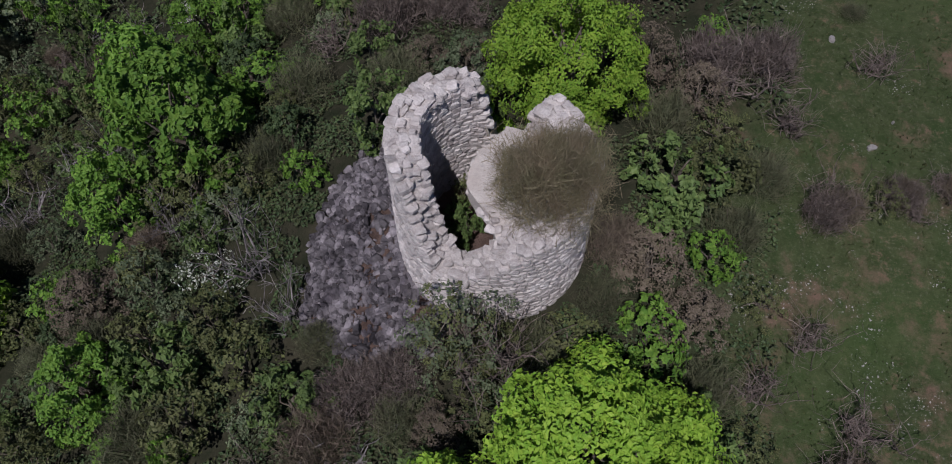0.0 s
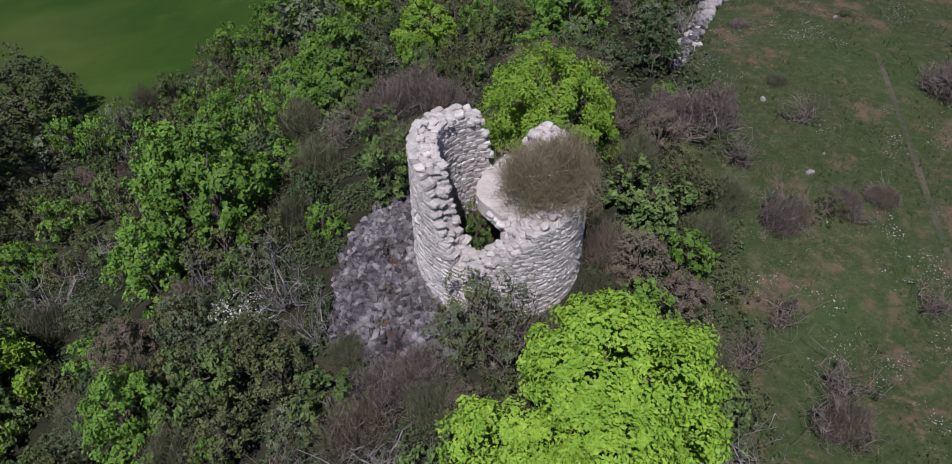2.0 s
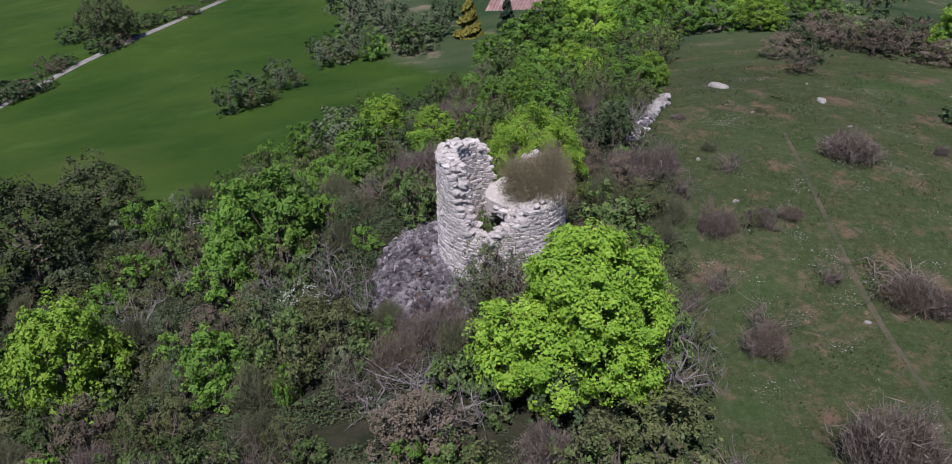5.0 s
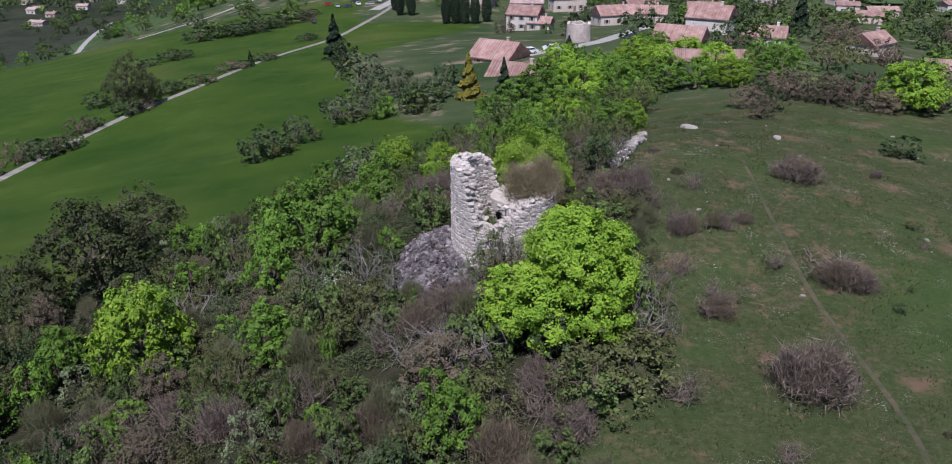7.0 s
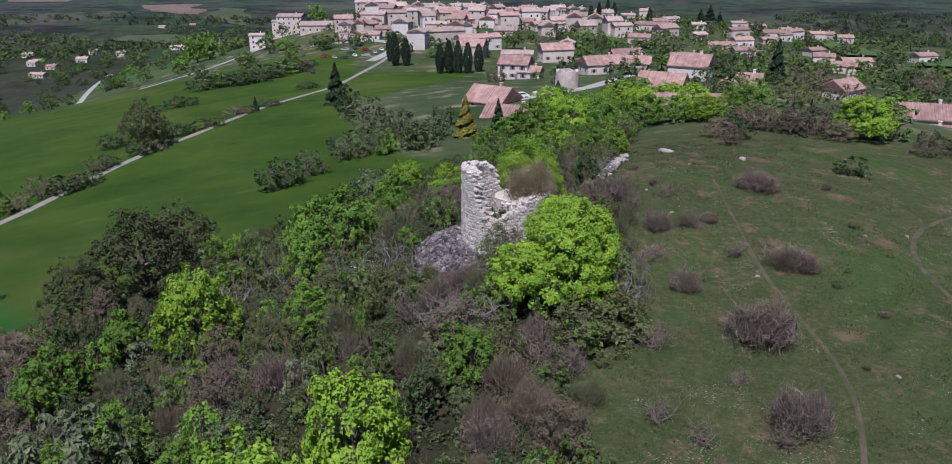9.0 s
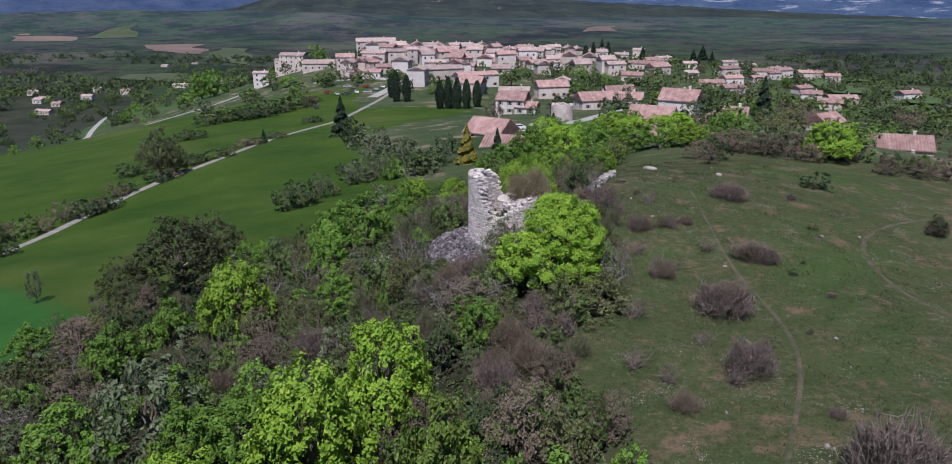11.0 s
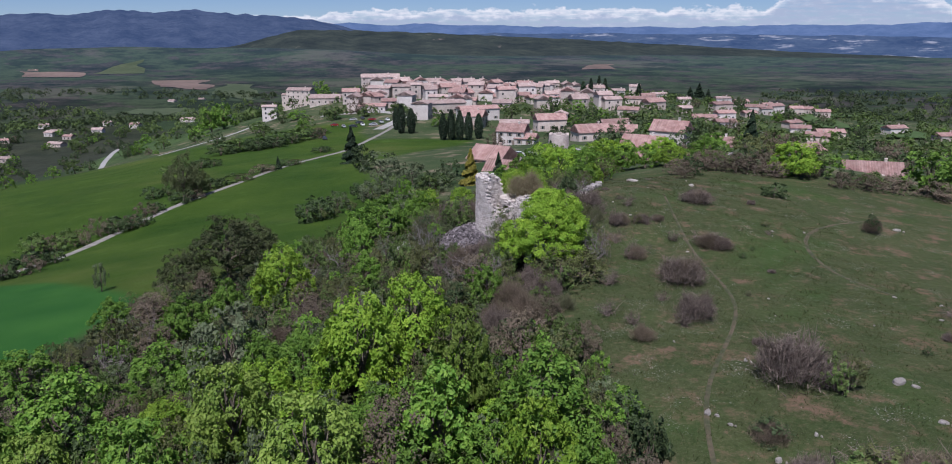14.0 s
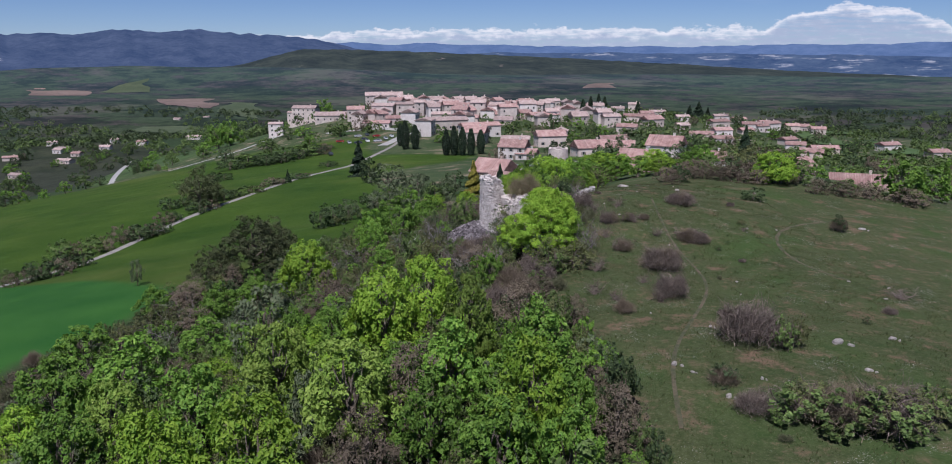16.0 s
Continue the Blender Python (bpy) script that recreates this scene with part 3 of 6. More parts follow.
# the far valley floor; blue haze painted in as a glow growing with distance
m, nt, b = material("far_land_haze", 1.0, 0, 0.0)
tc = nt.nodes.new("ShaderNodeTexCoord")
vo = nt.nodes.new("ShaderNodeTexVoronoi")
vo.inputs["Scale"].default_value = 0.0045
warp = nt.nodes.new("ShaderNodeMapping")
warp.inputs["Scale"].default_value, warp.inputs["Rotation"].default_value = (0.8, 0.75, 0.0), (0, 0, 0.2)
nt.links.new(tc.outputs["Object"], warp.inputs[0])
nt.links.new(warp.outputs[0], vo.inputs["Vector"])
sx = nt.nodes.new("ShaderNodeSeparateColor")
nt.links.new(vo.outputs["Color"], sx.inputs[0])
cr = nt.nodes.new("ShaderNodeValToRGB")
cr.color_ramp.interpolation = "CONSTANT"
el = cr.color_ramp.elements
el[0].position, el[0].color = 0.0, (0.028, 0.036, 0.024, 1)
el[1].position, el[1].color = 0.45, (0.04, 0.055, 0.03, 1)
for p_, c_ in ((0.6, (0.045, 0.038, 0.038, 1)), (0.74, (0.075, 0.105, 0.045, 1)), (0.84, (0.03, 0.038, 0.03, 1)), (0.92, (0.15, 0.11, 0.1, 1))):
    e_ = el.new(p_)
    e_.color = c_
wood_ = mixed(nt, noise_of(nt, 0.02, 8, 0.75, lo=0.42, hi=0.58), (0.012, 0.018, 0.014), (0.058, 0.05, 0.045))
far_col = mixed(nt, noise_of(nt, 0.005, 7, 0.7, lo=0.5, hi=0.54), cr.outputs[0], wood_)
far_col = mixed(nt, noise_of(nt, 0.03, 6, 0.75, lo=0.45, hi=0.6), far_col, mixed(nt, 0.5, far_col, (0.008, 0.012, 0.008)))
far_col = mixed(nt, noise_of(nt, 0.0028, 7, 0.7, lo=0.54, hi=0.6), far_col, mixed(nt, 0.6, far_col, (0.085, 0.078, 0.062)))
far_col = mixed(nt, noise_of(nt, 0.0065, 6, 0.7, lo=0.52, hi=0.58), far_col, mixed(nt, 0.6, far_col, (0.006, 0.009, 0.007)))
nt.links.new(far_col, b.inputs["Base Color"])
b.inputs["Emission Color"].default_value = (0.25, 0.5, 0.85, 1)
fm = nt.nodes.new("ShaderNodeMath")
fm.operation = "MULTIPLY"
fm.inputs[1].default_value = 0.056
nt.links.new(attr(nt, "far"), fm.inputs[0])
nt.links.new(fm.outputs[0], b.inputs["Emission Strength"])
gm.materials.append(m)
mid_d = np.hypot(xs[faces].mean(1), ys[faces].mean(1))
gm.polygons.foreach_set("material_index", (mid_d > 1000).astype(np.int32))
ground = tagged(new("ground", gm), "grassy hilltop, green fields and wooded valley floor", "ground", kind="structure")


# ---------------------------------------------------------------- building blocks
def link(name, mesh, mat, parent=None, label="", m=None):
    ob = new(name, mesh)
    if mat is not None and not mesh.materials:
        mesh.materials.append(mat)
    if parent is not None:
        ob.parent = parent
    if m is not None:
        ob.matrix_basis = m
    if label:
        ob["label"] = label
    return ob


def part(name, bm, mat, parent=None, label="", m=None):
    me = bpy.data.meshes.new(name)
    bm.to_mesh(me)
    bm.free()
    return link(name, me, mat, parent, label, m)


def poly(name, verts, faces, mat, parent=None, label="", m=None, smooth=False):
    me = bpy.data.meshes.new(name)
    me.from_pydata([tuple(v) for v in verts], [], faces)
    if smooth:
        me.polygons.foreach_set("use_smooth", [True] * len(faces))
    return link(name, me, mat, parent, label, m)


def holder(name, m, label, category, group="", kind=""):
    ob = new(name)
    ob.empty_display_size = 0.3
    ob.matrix_basis = m
    return tagged(ob, label, category, group, kind)


def box(bm, x0, y0, z0, x1, y1, z1, bevel=0.0):
    r = bmesh.ops.create_cube(bm, size=1, matrix=Matrix.Translation(((x0 + x1) / 2, (y0 + y1) / 2, (z0 + z1) / 2)) @ Matrix.Diagonal((x1 - x0, y1 - y0, z1 - z0, 1)))
    if bevel:
        bmesh.ops.bevel(bm, geom=list({e for v in r["verts"] for e in v.link_edges}), offset=bevel, segments=1, affect="EDGES")


rng = np.random.default_rng(7)


def limb(verts, faces, pts, radii, sides=5):
    """A tapering tube along pts."""
    base = len(verts)
    for i, (p, r) in enumerate(zip(pts, radii)):
        p = np.array(p, float)
        d = np.array(pts[min(i + 1, len(pts) - 1)], float) - np.array(pts[max(i - 1, 0)], float)
        d /= np.linalg.norm(d) + 1e-9
        u = np.cross(d, (0.3, 0.9, 0.1))
        u /= np.linalg.norm(u) + 1e-9
        w = np.cross(d, u)
        for k in range(sides):
            a = 2 * math.pi * k / sides
            verts.append(p + r * (math.cos(a) * u + math.sin(a) * w))
    for i in range(len(pts) - 1):
        for k in range(sides):
            a, b2 = base + i * sides + k, base + i * sides + (k + 1) % sides
            faces.append((a, b2, b2 + sides, a + sides))


def wander(g, a, b2, n, amp):
    a, b2 = np.array(a, float), np.array(b2, float)
    return [a + (b2 - a) * t + (g.normal(0, amp, 3) if 0 < t < 1 else 0) for t in np.linspace(0, 1, n)]


def leaves_on(g, centres, normals, size, droop=0.25):
    """Small folded leaves, four corners each, at the given places."""
    n = len(centres)
    nn = normals + g.normal(0, 0.42, (n, 3))
    nn[:, 2] += droop
    nn /= np.linalg.norm(nn, axis=1)[:, None] + 1e-9
    t = np.cross(nn, g.normal(0, 1, (n, 3)))
    t /= np.linalg.norm(t, axis=1)[:, None] + 1e-9
    s = np.cross(nn, t)
    L = size * g.uniform(0.6, 1.35, (n, 1))
    w = L * g.uniform(0.45, 0.75, (n, 1))
    v = np.stack([centres - t * L * 0.5, centres + s * w * 0.5 + nn * L * 0.12, centres + t * L * 0.5, centres - s * w * 0.5 + nn * L * 0.12], 1).reshape(-1, 3)
    i = np.arange(n)[:, None] * 4
    return v, np.concatenate([i, i + 1, i + 2, i + 3], 1)


def crown_points(g, lobes, count, squash=0.9, ragged=0.3, per_tuft=22):
    """Places on the tufts that sit on the outside of a heap of lobes (x, y, z, r), with gaps between the tufts."""
    lobes = np.array(lobes)
    wgt = lobes[:, 3] ** 2
    tufts = max(90, count // per_tuft)
    pick = g.choice(len(lobes), tufts, p=wgt / wgt.sum())
    d = g.normal(0, 1, (tufts, 3))
    d[:, 2] += 0.25
    d /= np.linalg.norm(d, axis=1)[:, None]
    c = lobes[pick, :3] + d * lobes[pick, 3:4] * np.array([1, 1, squash]) * (1 + g.normal(0, ragged * 0.5, (tufts, 1)))
    keep = np.ones(tufts, bool)
    for x, y, z, r in lobes:
        keep &= ~(((c - (x, y, z)) ** 2).sum(1) < (r * 0.7) ** 2)
    c, d = c[keep], d[keep]
    tr = np.median(lobes[:, 3]) * g.uniform(0.18, 0.42, len(c)) * (1.35 if count < 1000 else 1.12)
    n = g.integers(0, len(c), count)
    e = g.normal(0, 1, (count, 3)) + d[n] * 0.7
    e /= np.linalg.norm(e, axis=1)[:, None]
    p = c[n] + e * tr[n, None] * (0.55 + 0.6 * g.random((count, 1)))
    return p, (e + d[n]) * 0.5


def heap(g, width, height, base, n, small=0.3):
    """Lobes that fill a rounded crown of that width from base up to height."""
    out = [(0, 0, base + (height - base) * 0.5, min(width, height - base) * 0.33)]
    for i in range(n):
        a, r = i * 2.4 + g.uniform(0, 0.6), math.sqrt((i + 0.5) / n)
        zz = base + (height - base) * (0.2 + 0.62 * (1 - r * r) * g.uniform(0.7, 1.1))
        rad = width * small * g.uniform(0.6, 1.0)
        k = (width / 2 - rad * 0.75) * r
        out.append((k * math.cos(a), k * math.sin(a), zz, rad))
    return out


PROTO = {}


def tree_kind(key, name, width, height, base, lobes, count, leaf, mat, bark="bark", small=0.26, seed=1, droop=0.25, label="", category="tree", limbs=7, squash=0.9, shape=None, per_tuft=22):
    g = np.random.default_rng(seed)
    lb = shape or heap(g, width, height, base, lobes, small)
    p, d = crown_points(g, lb, count, squash, per_tuft=per_tuft)
    p[:, 2] = np.maximum(p[:, 2], 0.05)
    v, f = leaves_on(g, p, d, leaf, droop)
    top = holder(name, Matrix.Translation((0, 0, -500)), label, category)
    tv, tf = [], []
    limb(tv, tf, wander(g, (0, 0, -0.4), (0, 0, height * 0.62), 5, width * 0.015), np.linspace(width * 0.036, width * 0.012, 5), 7)
    for x, y, z, r in lb[1:limbs + 1]:
        limb(tv, tf, wander(g, (0, 0, height * g.uniform(0.12, 0.4)), (x * 0.9, y * 0.9, z), 4, width * 0.03), np.linspace(width * 0.016, width * 0.004, 4), 5)
    poly("trunk", tv, tf, M[bark], top, smooth=True)
    poly("crown", v, f.tolist(), M[mat], top)
    PROTO[key] = top
    return top


def broom_kind(key, name, width, height, count, mat, seed, label, spread=1.0, thick=0.0055, wood_n=9):
    """A tuft of fine upright stems that fan out from the foot."""
    g = np.random.default_rng(seed)
    a = g.uniform(0, 2 * math.pi, count)
    r = np.sqrt(g.random(count)) * g.uniform(0.75, 1.12, count)
    clump = np.array([noise.noise((math.cos(t) * q * 2.6 + seed, math.sin(t) * q * 2.6, 0)) for t, q in zip(a, r)])
    out = np.stack([np.cos(a), np.sin(a)], 1)
    reach = r * width / 2 * spread * (1 + 0.35 * clump)
    hgt = height * np.sqrt(np.clip(1.12 - r ** 2, 0.04, 1)) * (0.78 + 0.5 * clump + g.normal(0, 0.1, count))
    low = 0.35 + 0.55 * g.random(count)
    tip = np.concatenate([out * reach[:, None], np.maximum(hgt, 0.12)[:, None]], 1)
    tip2 = tip + g.normal(0, width * 0.05, (count, 3))
    foot = np.concatenate([out * (reach * (0.62 + 0.3 * low))[:, None], (tip[:, 2] * low)[:, None]], 1) + g.normal(0, width * 0.06, (count, 3))
    foot[:, 2] = np.maximum(foot[:, 2], 0.02)
    side = g.normal(0, 1, (count, 3)) * thick * 0.8
    v = np.stack([foot - side * 1.5, foot + side * 1.5, tip2], 1).reshape(-1, 3)
    i = np.arange(count) * 3
    f = [(k, k + 1, k + 2) for k in i.tolist()]
    top = holder(name, Matrix.Translation((0, 0, -500)), label, "shrub")
    tv, tf = [], []
    for k in range(wood_n):
        q = g.uniform(0, 2 * math.pi)
        limb(tv, tf, wander(g, (0, 0, -0.25), (math.cos(q) * width * 0.3, math.sin(q) * width * 0.3, height * g.uniform(0.45, 0.75)), 4, width * 0.03), np.linspace(0.028, 0.008, 4) * width / 2.2, 4)
    poly("stem", tv, tf, M["dead_wood" if mat == "twig" else "bark"], top)
    poly("crown", v, f, M[mat], top)
    PROTO[key] = top
    return top


def bare_kind(key, name, width, height, seed, label, mat="dead_wood", mains=7, forks=5):
    """A leafless tangle of forked grey branches."""
    g = np.random.default_rng(seed)
    top = holder(name, Matrix.Translation((0, 0, -500)), label, "shrub")
    tv, tf, wv_, wf = [], [], [], []
    for k in range(mains):
        q, e = g.uniform(0, 2 * math.pi), g.uniform(0.5, 1.0)
        end = np.array((math.cos(q) * width * 0.36, math.sin(q) * width * 0.36, height * 0.75 * e))
        pts = wander(g, (0, 0, -0.25), end, 5, width * 0.05)
        limb(tv, tf, pts, np.linspace(0.035, 0.015, 5) * width / 2, 4)
        for j in range(forks):
            s = pts[g.integers(1, 5)]
            e2 = s + g.normal(0, 0.2, 3) * width + np.array((0, 0, 0.16 * height))
            sub = wander(g, s, e2, 4, width * 0.03)
            limb(wv_, wf, sub, np.linspace(0.014, 0.006, 4) * width / 2, 3)
            for _ in range(3):
                s2 = sub[g.integers(1, 4)]
                limb(wv_, wf, wander(g, s2, s2 + g.normal(0, 0.12, 3) * width + np.array((0, 0, 0.07 * height)), 3, width * 0.015), np.linspace(0.008, 0.004, 3) * width / 2, 3)
    poly("branch", tv, tf, M[mat], top)
    poly("twig_tangle", wv_, wf, M[mat], top)
    PROTO[key] = top
    return top


def plant(key, x, y, w, h=None, label="", group="", sink=0.0, z=None, turn=None):
    """A copy of a kind, scaled to the width w and height h."""
    top, (w0, h0) = PROTO[key], SIZE[key]
    s = w / w0
    sz = s if h is None else h / h0
    ob = copy_thing(top, pose(x, y, (gz(x, y) if z is None else z) - sink, rz=rng.uniform(0, 360) if turn is None else turn) @ Matrix.Diagonal((s, s, sz, 1)))
    tagged(ob, label, "", group)
    return ob


SIZE = {}


def kinds():
    def tk(key, name, w, h, *a, **k):
        SIZE[key] = (w, h)
        tree_kind(key, name, w, h, *a, **k)

    def bk(key, name, w, h, *a, **k):
        SIZE[key] = (w, h)
        broom_kind(key, name, w, h, *a, **k)

    def dk(key, name, w, h, *a, **k):
        SIZE[key] = (w, h)
        bare_kind(key, name, w, h, *a, **k)

    # the maple below the tower: a tall main head and a low shoulder to the west of it
    head = [(0.4, 0.2, 4.0, 2.0), (0.3, 0.8, 5.3, 1.15), (1.5, -0.2, 4.9, 1.2), (-0.6, -0.2, 4.8, 1.1), (2.0, 0.9, 3.9, 1.15), (2.1, -1.1, 3.4, 1.15), (0.5, -1.5, 4.0, 1.25), (-2.0, -0.8, 3.1, 1.1),
            (-2.8, -0.4, 2.2, 0.95), (-1.3, -1.9, 2.8, 1.1), (2.3, 0.0, 2.4, 1.0), (0.9, -2.4, 2.5, 1.1), (-2.5, -1.7, 1.8, 0.9), (0.6, 2.0, 4.0, 0.95), (-0.7, -2.6, 1.6, 0.95), (1.8, -2.1, 1.7, 0.95), (-0.9, 1.2, 3.4, 1.0)]
    tk("maple_big", "maple_tree", 7.4, 6.6, 0.2, 17, 52000, 0.14, "leaf_bright", seed=3, label="maple in bright yellow-green spring leaf", limbs=13, shape=[(x, y, z, r * 0.86) for x, y, z, r in head], per_tuft=75)
    tk("maple", "maple_tree", 8.0, 6.5, 0.2, 30, 40000, 0.15, "leaf_bright", small=0.2, per_tuft=50, seed=33, label="maple in bright yellow-green spring leaf", limbs=12)
    tk("maple_b", "maple_tree", 5.0, 5.0, 0.1, 22, 9000, 0.205, "leaf_bright", small=0.2, seed=4, label="young maple in bright spring leaf", limbs=9)
    tk("lime", "broadleaf_tree", 5.0, 5.0, 0.1, 24, 8000, 0.19, "leaf_lime", small=0.18, seed=45, label="broad tree in pale yellow-green leaf in the thicket", limbs=9)
    tk("fresh", "broadleaf_tree", 5.0, 5.0, 0.1, 20, 4800, 0.23, "leaf_fresh", small=0.2, seed=5, label="broadleaf tree in fresh green leaf in the thicket", limbs=8)
    tk("oak", "oak_tree", 7.0, 6.5, 0.3, 28, 10000, 0.2, "leaf_oak", small=0.18, seed=6, label="downy oak with sparse dark olive leaves", limbs=14)
    tk("shrub_a", "green_shrub", 2.4, 1.9, 0.0, 10, 1300, 0.155, "leaf_green", small=0.22, seed=7, label="dense green shrub of the thicket", category="shrub", limbs=4)
    tk("shrub_b", "evergreen_shrub", 2.4, 1.9, 0.0, 12, 1150, 0.14, "leaf_dark", small=0.22, seed=8, label="dark green evergreen shrub of the thicket", category="shrub", limbs=5)
    tk("shrub_c", "olive_shrub", 2.4, 2.0, 0.0, 9, 1200, 0.13, "leaf_olive", small=0.24, seed=9, label="loose olive-brown shrub of the thicket", category="shrub", limbs=6)
    tk("shrub_d", "leafy_shrub", 2.4, 2.0, 0.0, 10, 1250, 0.155, "leaf_fresh", small=0.24, seed=10, label="fresh green shrub of the thicket", category="shrub", limbs=5)
    tk("shrub_g", "grey_shrub", 2.6, 2.1, 0.0, 10, 1200, 0.13, "leaf_grey", small=0.24, seed=11, label="grey-green shrub with pale leaves", category="shrub", limbs=6)
    tk("flower", "blossom_shrub", 2.2, 1.6, 0.2, 7, 500, 0.09, "blossom", small=0.24, seed=12, label="shrub with white blossom", category="shrub", limbs=6)
    tk("far_round", "garden_tree", 6.0, 6.0, 0.2, 14, 850, 0.56, "leaf_green", small=0.26, seed=13, label="round broadleaf tree by the village", limbs=4)
    tk("far_fresh", "leafy_tree", 6.0, 6.0, 0.2, 14, 850, 0.56, "leaf_fresh", small=0.26, seed=14, label="fresh green tree by the village", limbs=4)
    tk("far_dark", "hedgerow_tree", 6.0, 5.0, 0.0, 14, 850, 0.5, "leaf_dark", small=0.26, seed=15, label="dark green tree in the hedgerow", limbs=4)
    tk("far_brown", "hedge_shrub", 4.0, 2.6, 0.0, 11, 1500, 0.2, "broom_stem", small=0.26, seed=16, label="brown leafless shrub in the hedge", category="shrub", limbs=4)
    tk("far_grey", "willow_tree", 6.0, 5.0, 0.1, 14, 1500, 0.34, "leaf_grey", small=0.26, seed=17, label="grey-green willow at the field edge", limbs=6)
    tk("broom_puff", "broom_shrub", 3.6, 3.0, 0.0, 16, 5200, 0.105, "broom_stem", small=0.22, seed=46, label="rounded dark brown broom in the thicket", category="shrub", limbs=8, droop=0.6)
    tk("thin", "thin_shrub", 4.0, 3.4, 0.3, 15, 2300, 0.1, "leaf_grey", small=0.2, seed=47, label="thin grey-green shrub with bare twigs showing", category="shrub", limbs=15)
    tk("thin_olive", "thin_shrub", 3.4, 2.6, 0.2, 13, 1900, 0.1, "leaf_olive", small=0.22, seed=48, label="thin olive shrub with bare twigs showing", category="shrub", limbs=13)
    bk("broom", "broom_shrub", 2.6, 2.0, 3600, "broom_stem", 21, "brown broom shrub with fine upright stems")
    bk("broom_g", "broom_shrub", 2.6, 2.0, 2500, "broom_green", 22, "grey-green broom shrub with fine upright stems")
    bk("broom_fine", "broom_shrub", 3.8, 2.4, 13000, "broom_pale", 27, "brown broom shrub growing on the tower vault", thick=0.0045)
    bk("twiggy", "bare_shrub", 2.6, 1.8, 3000, "twig", 23, "bare purple-brown shrub of fine twigs", 1.05, 0.007, 9)
    dk("dead", "dead_shrub", 2.6, 1.7, 24, "dead shrub of bleached grey branches")
    dk("dead_b", "dead_shrub", 3.0, 1.4, 25, "dead shrub of tangled grey branches", mains=9, forks=6)
    dk("dead_tw", "bare_shrub", 2.6, 1.8, 26, "leafless brown shrub with forked branches", "twig", 9, 7)
    # cypress and conifers
    for key, name, w, h, mat, lab, sd in (("cypress", "cypress_tree", 3.0, 12.0, "leaf_conifer", "tall slim dark cypress", 31), ("conifer", "conifer_tree", 6.0, 9.0, "leaf_conifer", "dark green conifer with broad skirts", 32), ("gold", "conifer_tree", 5.0, 7.0, "leaf_gold", "golden yellow conifer with drooping branches", 33)):
        SIZE[key] = (w, h)
        g = np.random.default_rng(sd)
        n = 4600 if key != "cypress" else 2200
        t = g.random(n) ** (0.8 if key == "cypress" else 0.65)
        a = g.uniform(0, 2 * math.pi, n)
        prof = (np.sin(np.clip(1 - t, 0, 1) * 2.6 + 0.15) * 0.9 + 0.1) if key == "cypress" else (t * (0.75 + 0.25 * np.sign(np.sin(t * 26 + a * 2))))
        hgt = t * h * 0.97 if key == "cypress" else h * (1 - t) * 0.97 + 0.1
        rad = np.clip(prof, 0.02, 1) * w / 2 * g.uniform(0.55, 1.0, n) ** 0.5
        p = np.stack([np.cos(a) * rad, np.sin(a) * rad, hgt - (0 if key == "cypress" else 0.22) * rad], 1)
        p[:, 2] = np.maximum(p[:, 2], 0.1)
        d = np.stack([np.cos(a), np.sin(a), np.full(n, 0.3)], 1)
        v, f = leaves_on(g, p, d, 0.62 if key == "cypress" else 0.55, 0.1)
        top = holder(name, Matrix.Translation((0, 0, -500)), lab, "tree")
        tv, tf = [], []
        limb(tv, tf, [(0, 0, -0.5), (0, 0, h * 0.5), (0, 0, h * 0.93)], [w * 0.06, w * 0.035, 0.03], 6)
        poly("trunk", tv, tf, M["bark"], top, smooth=True)
        poly("crown", v, f.tolist(), M[mat], top)
        PROTO[key] = top


kinds()

# ---------------------------------------------------------------- the ruined tower
TC = Vector((-0.2, -0.45, 0.0))
R_OUT, R_IN = 3.0, 2.05
RIM_A = [-180, -165, -150, -142, -134, -126, -118, -108, -95, -80, -62, -30, 0, 30, 56, 64, 69, 74, 94, 99, 104, 112, 122, 140, 160, 180]
RIM_Z = [5.3, 5.4, 5.35, 4.9, 4.0, 3.0, 2.35, 2.2, 2.5, 3.1, 3.7, 3.75, 3.9, 4.2, 4.2, 3.9, 2.6, 0.9, 0.9, 2.4, 3.5, 4.75, 4.85, 5.1, 5.3, 5.3]


def rim(a):
    a = (a + 180) % 360 - 180
    return float(np.interp(a, RIM_A, RIM_Z))


def ring_at(a, r, z):
    return (TC.x + r * math.cos(radians(a)), TC.y + r * math.sin(radians(a)), z)


tower = holder("ruined_tower", Matrix(), "roofless round limestone tower with a breached, crumbling wall", "ruin")
# rubble core of the wall, kept inside the facing stones
STEP, COURSE = 3.0, 0.2
cv, cf = [], []
angs = np.arange(-180, 180, STEP)
levels = 44
rg = np.random.default_rng(5)
for a in angs:
    topz = rim(a) - 0.16 + 0.1 * noise.noise((a * 0.09, 3, 0))
    for side, rr in ((0, R_OUT - 0.03), (1, R_IN + 0.035)):
        for k in range(levels):
            z = -1.4 + (topz + 1.4) * k / (levels - 1)
            bulge = 0.035 * noise.noise((a * 0.12, z * 2.2, side * 9)) + 0.02 * noise.noise((a * 0.45, z * 5.0, side * 9))
            cv.append(ring_at(a, rr + bulge + (0.05 if side == 0 else -0.0) * (1 - max(z, 0) / 5.4), z))
nA = len(angs)
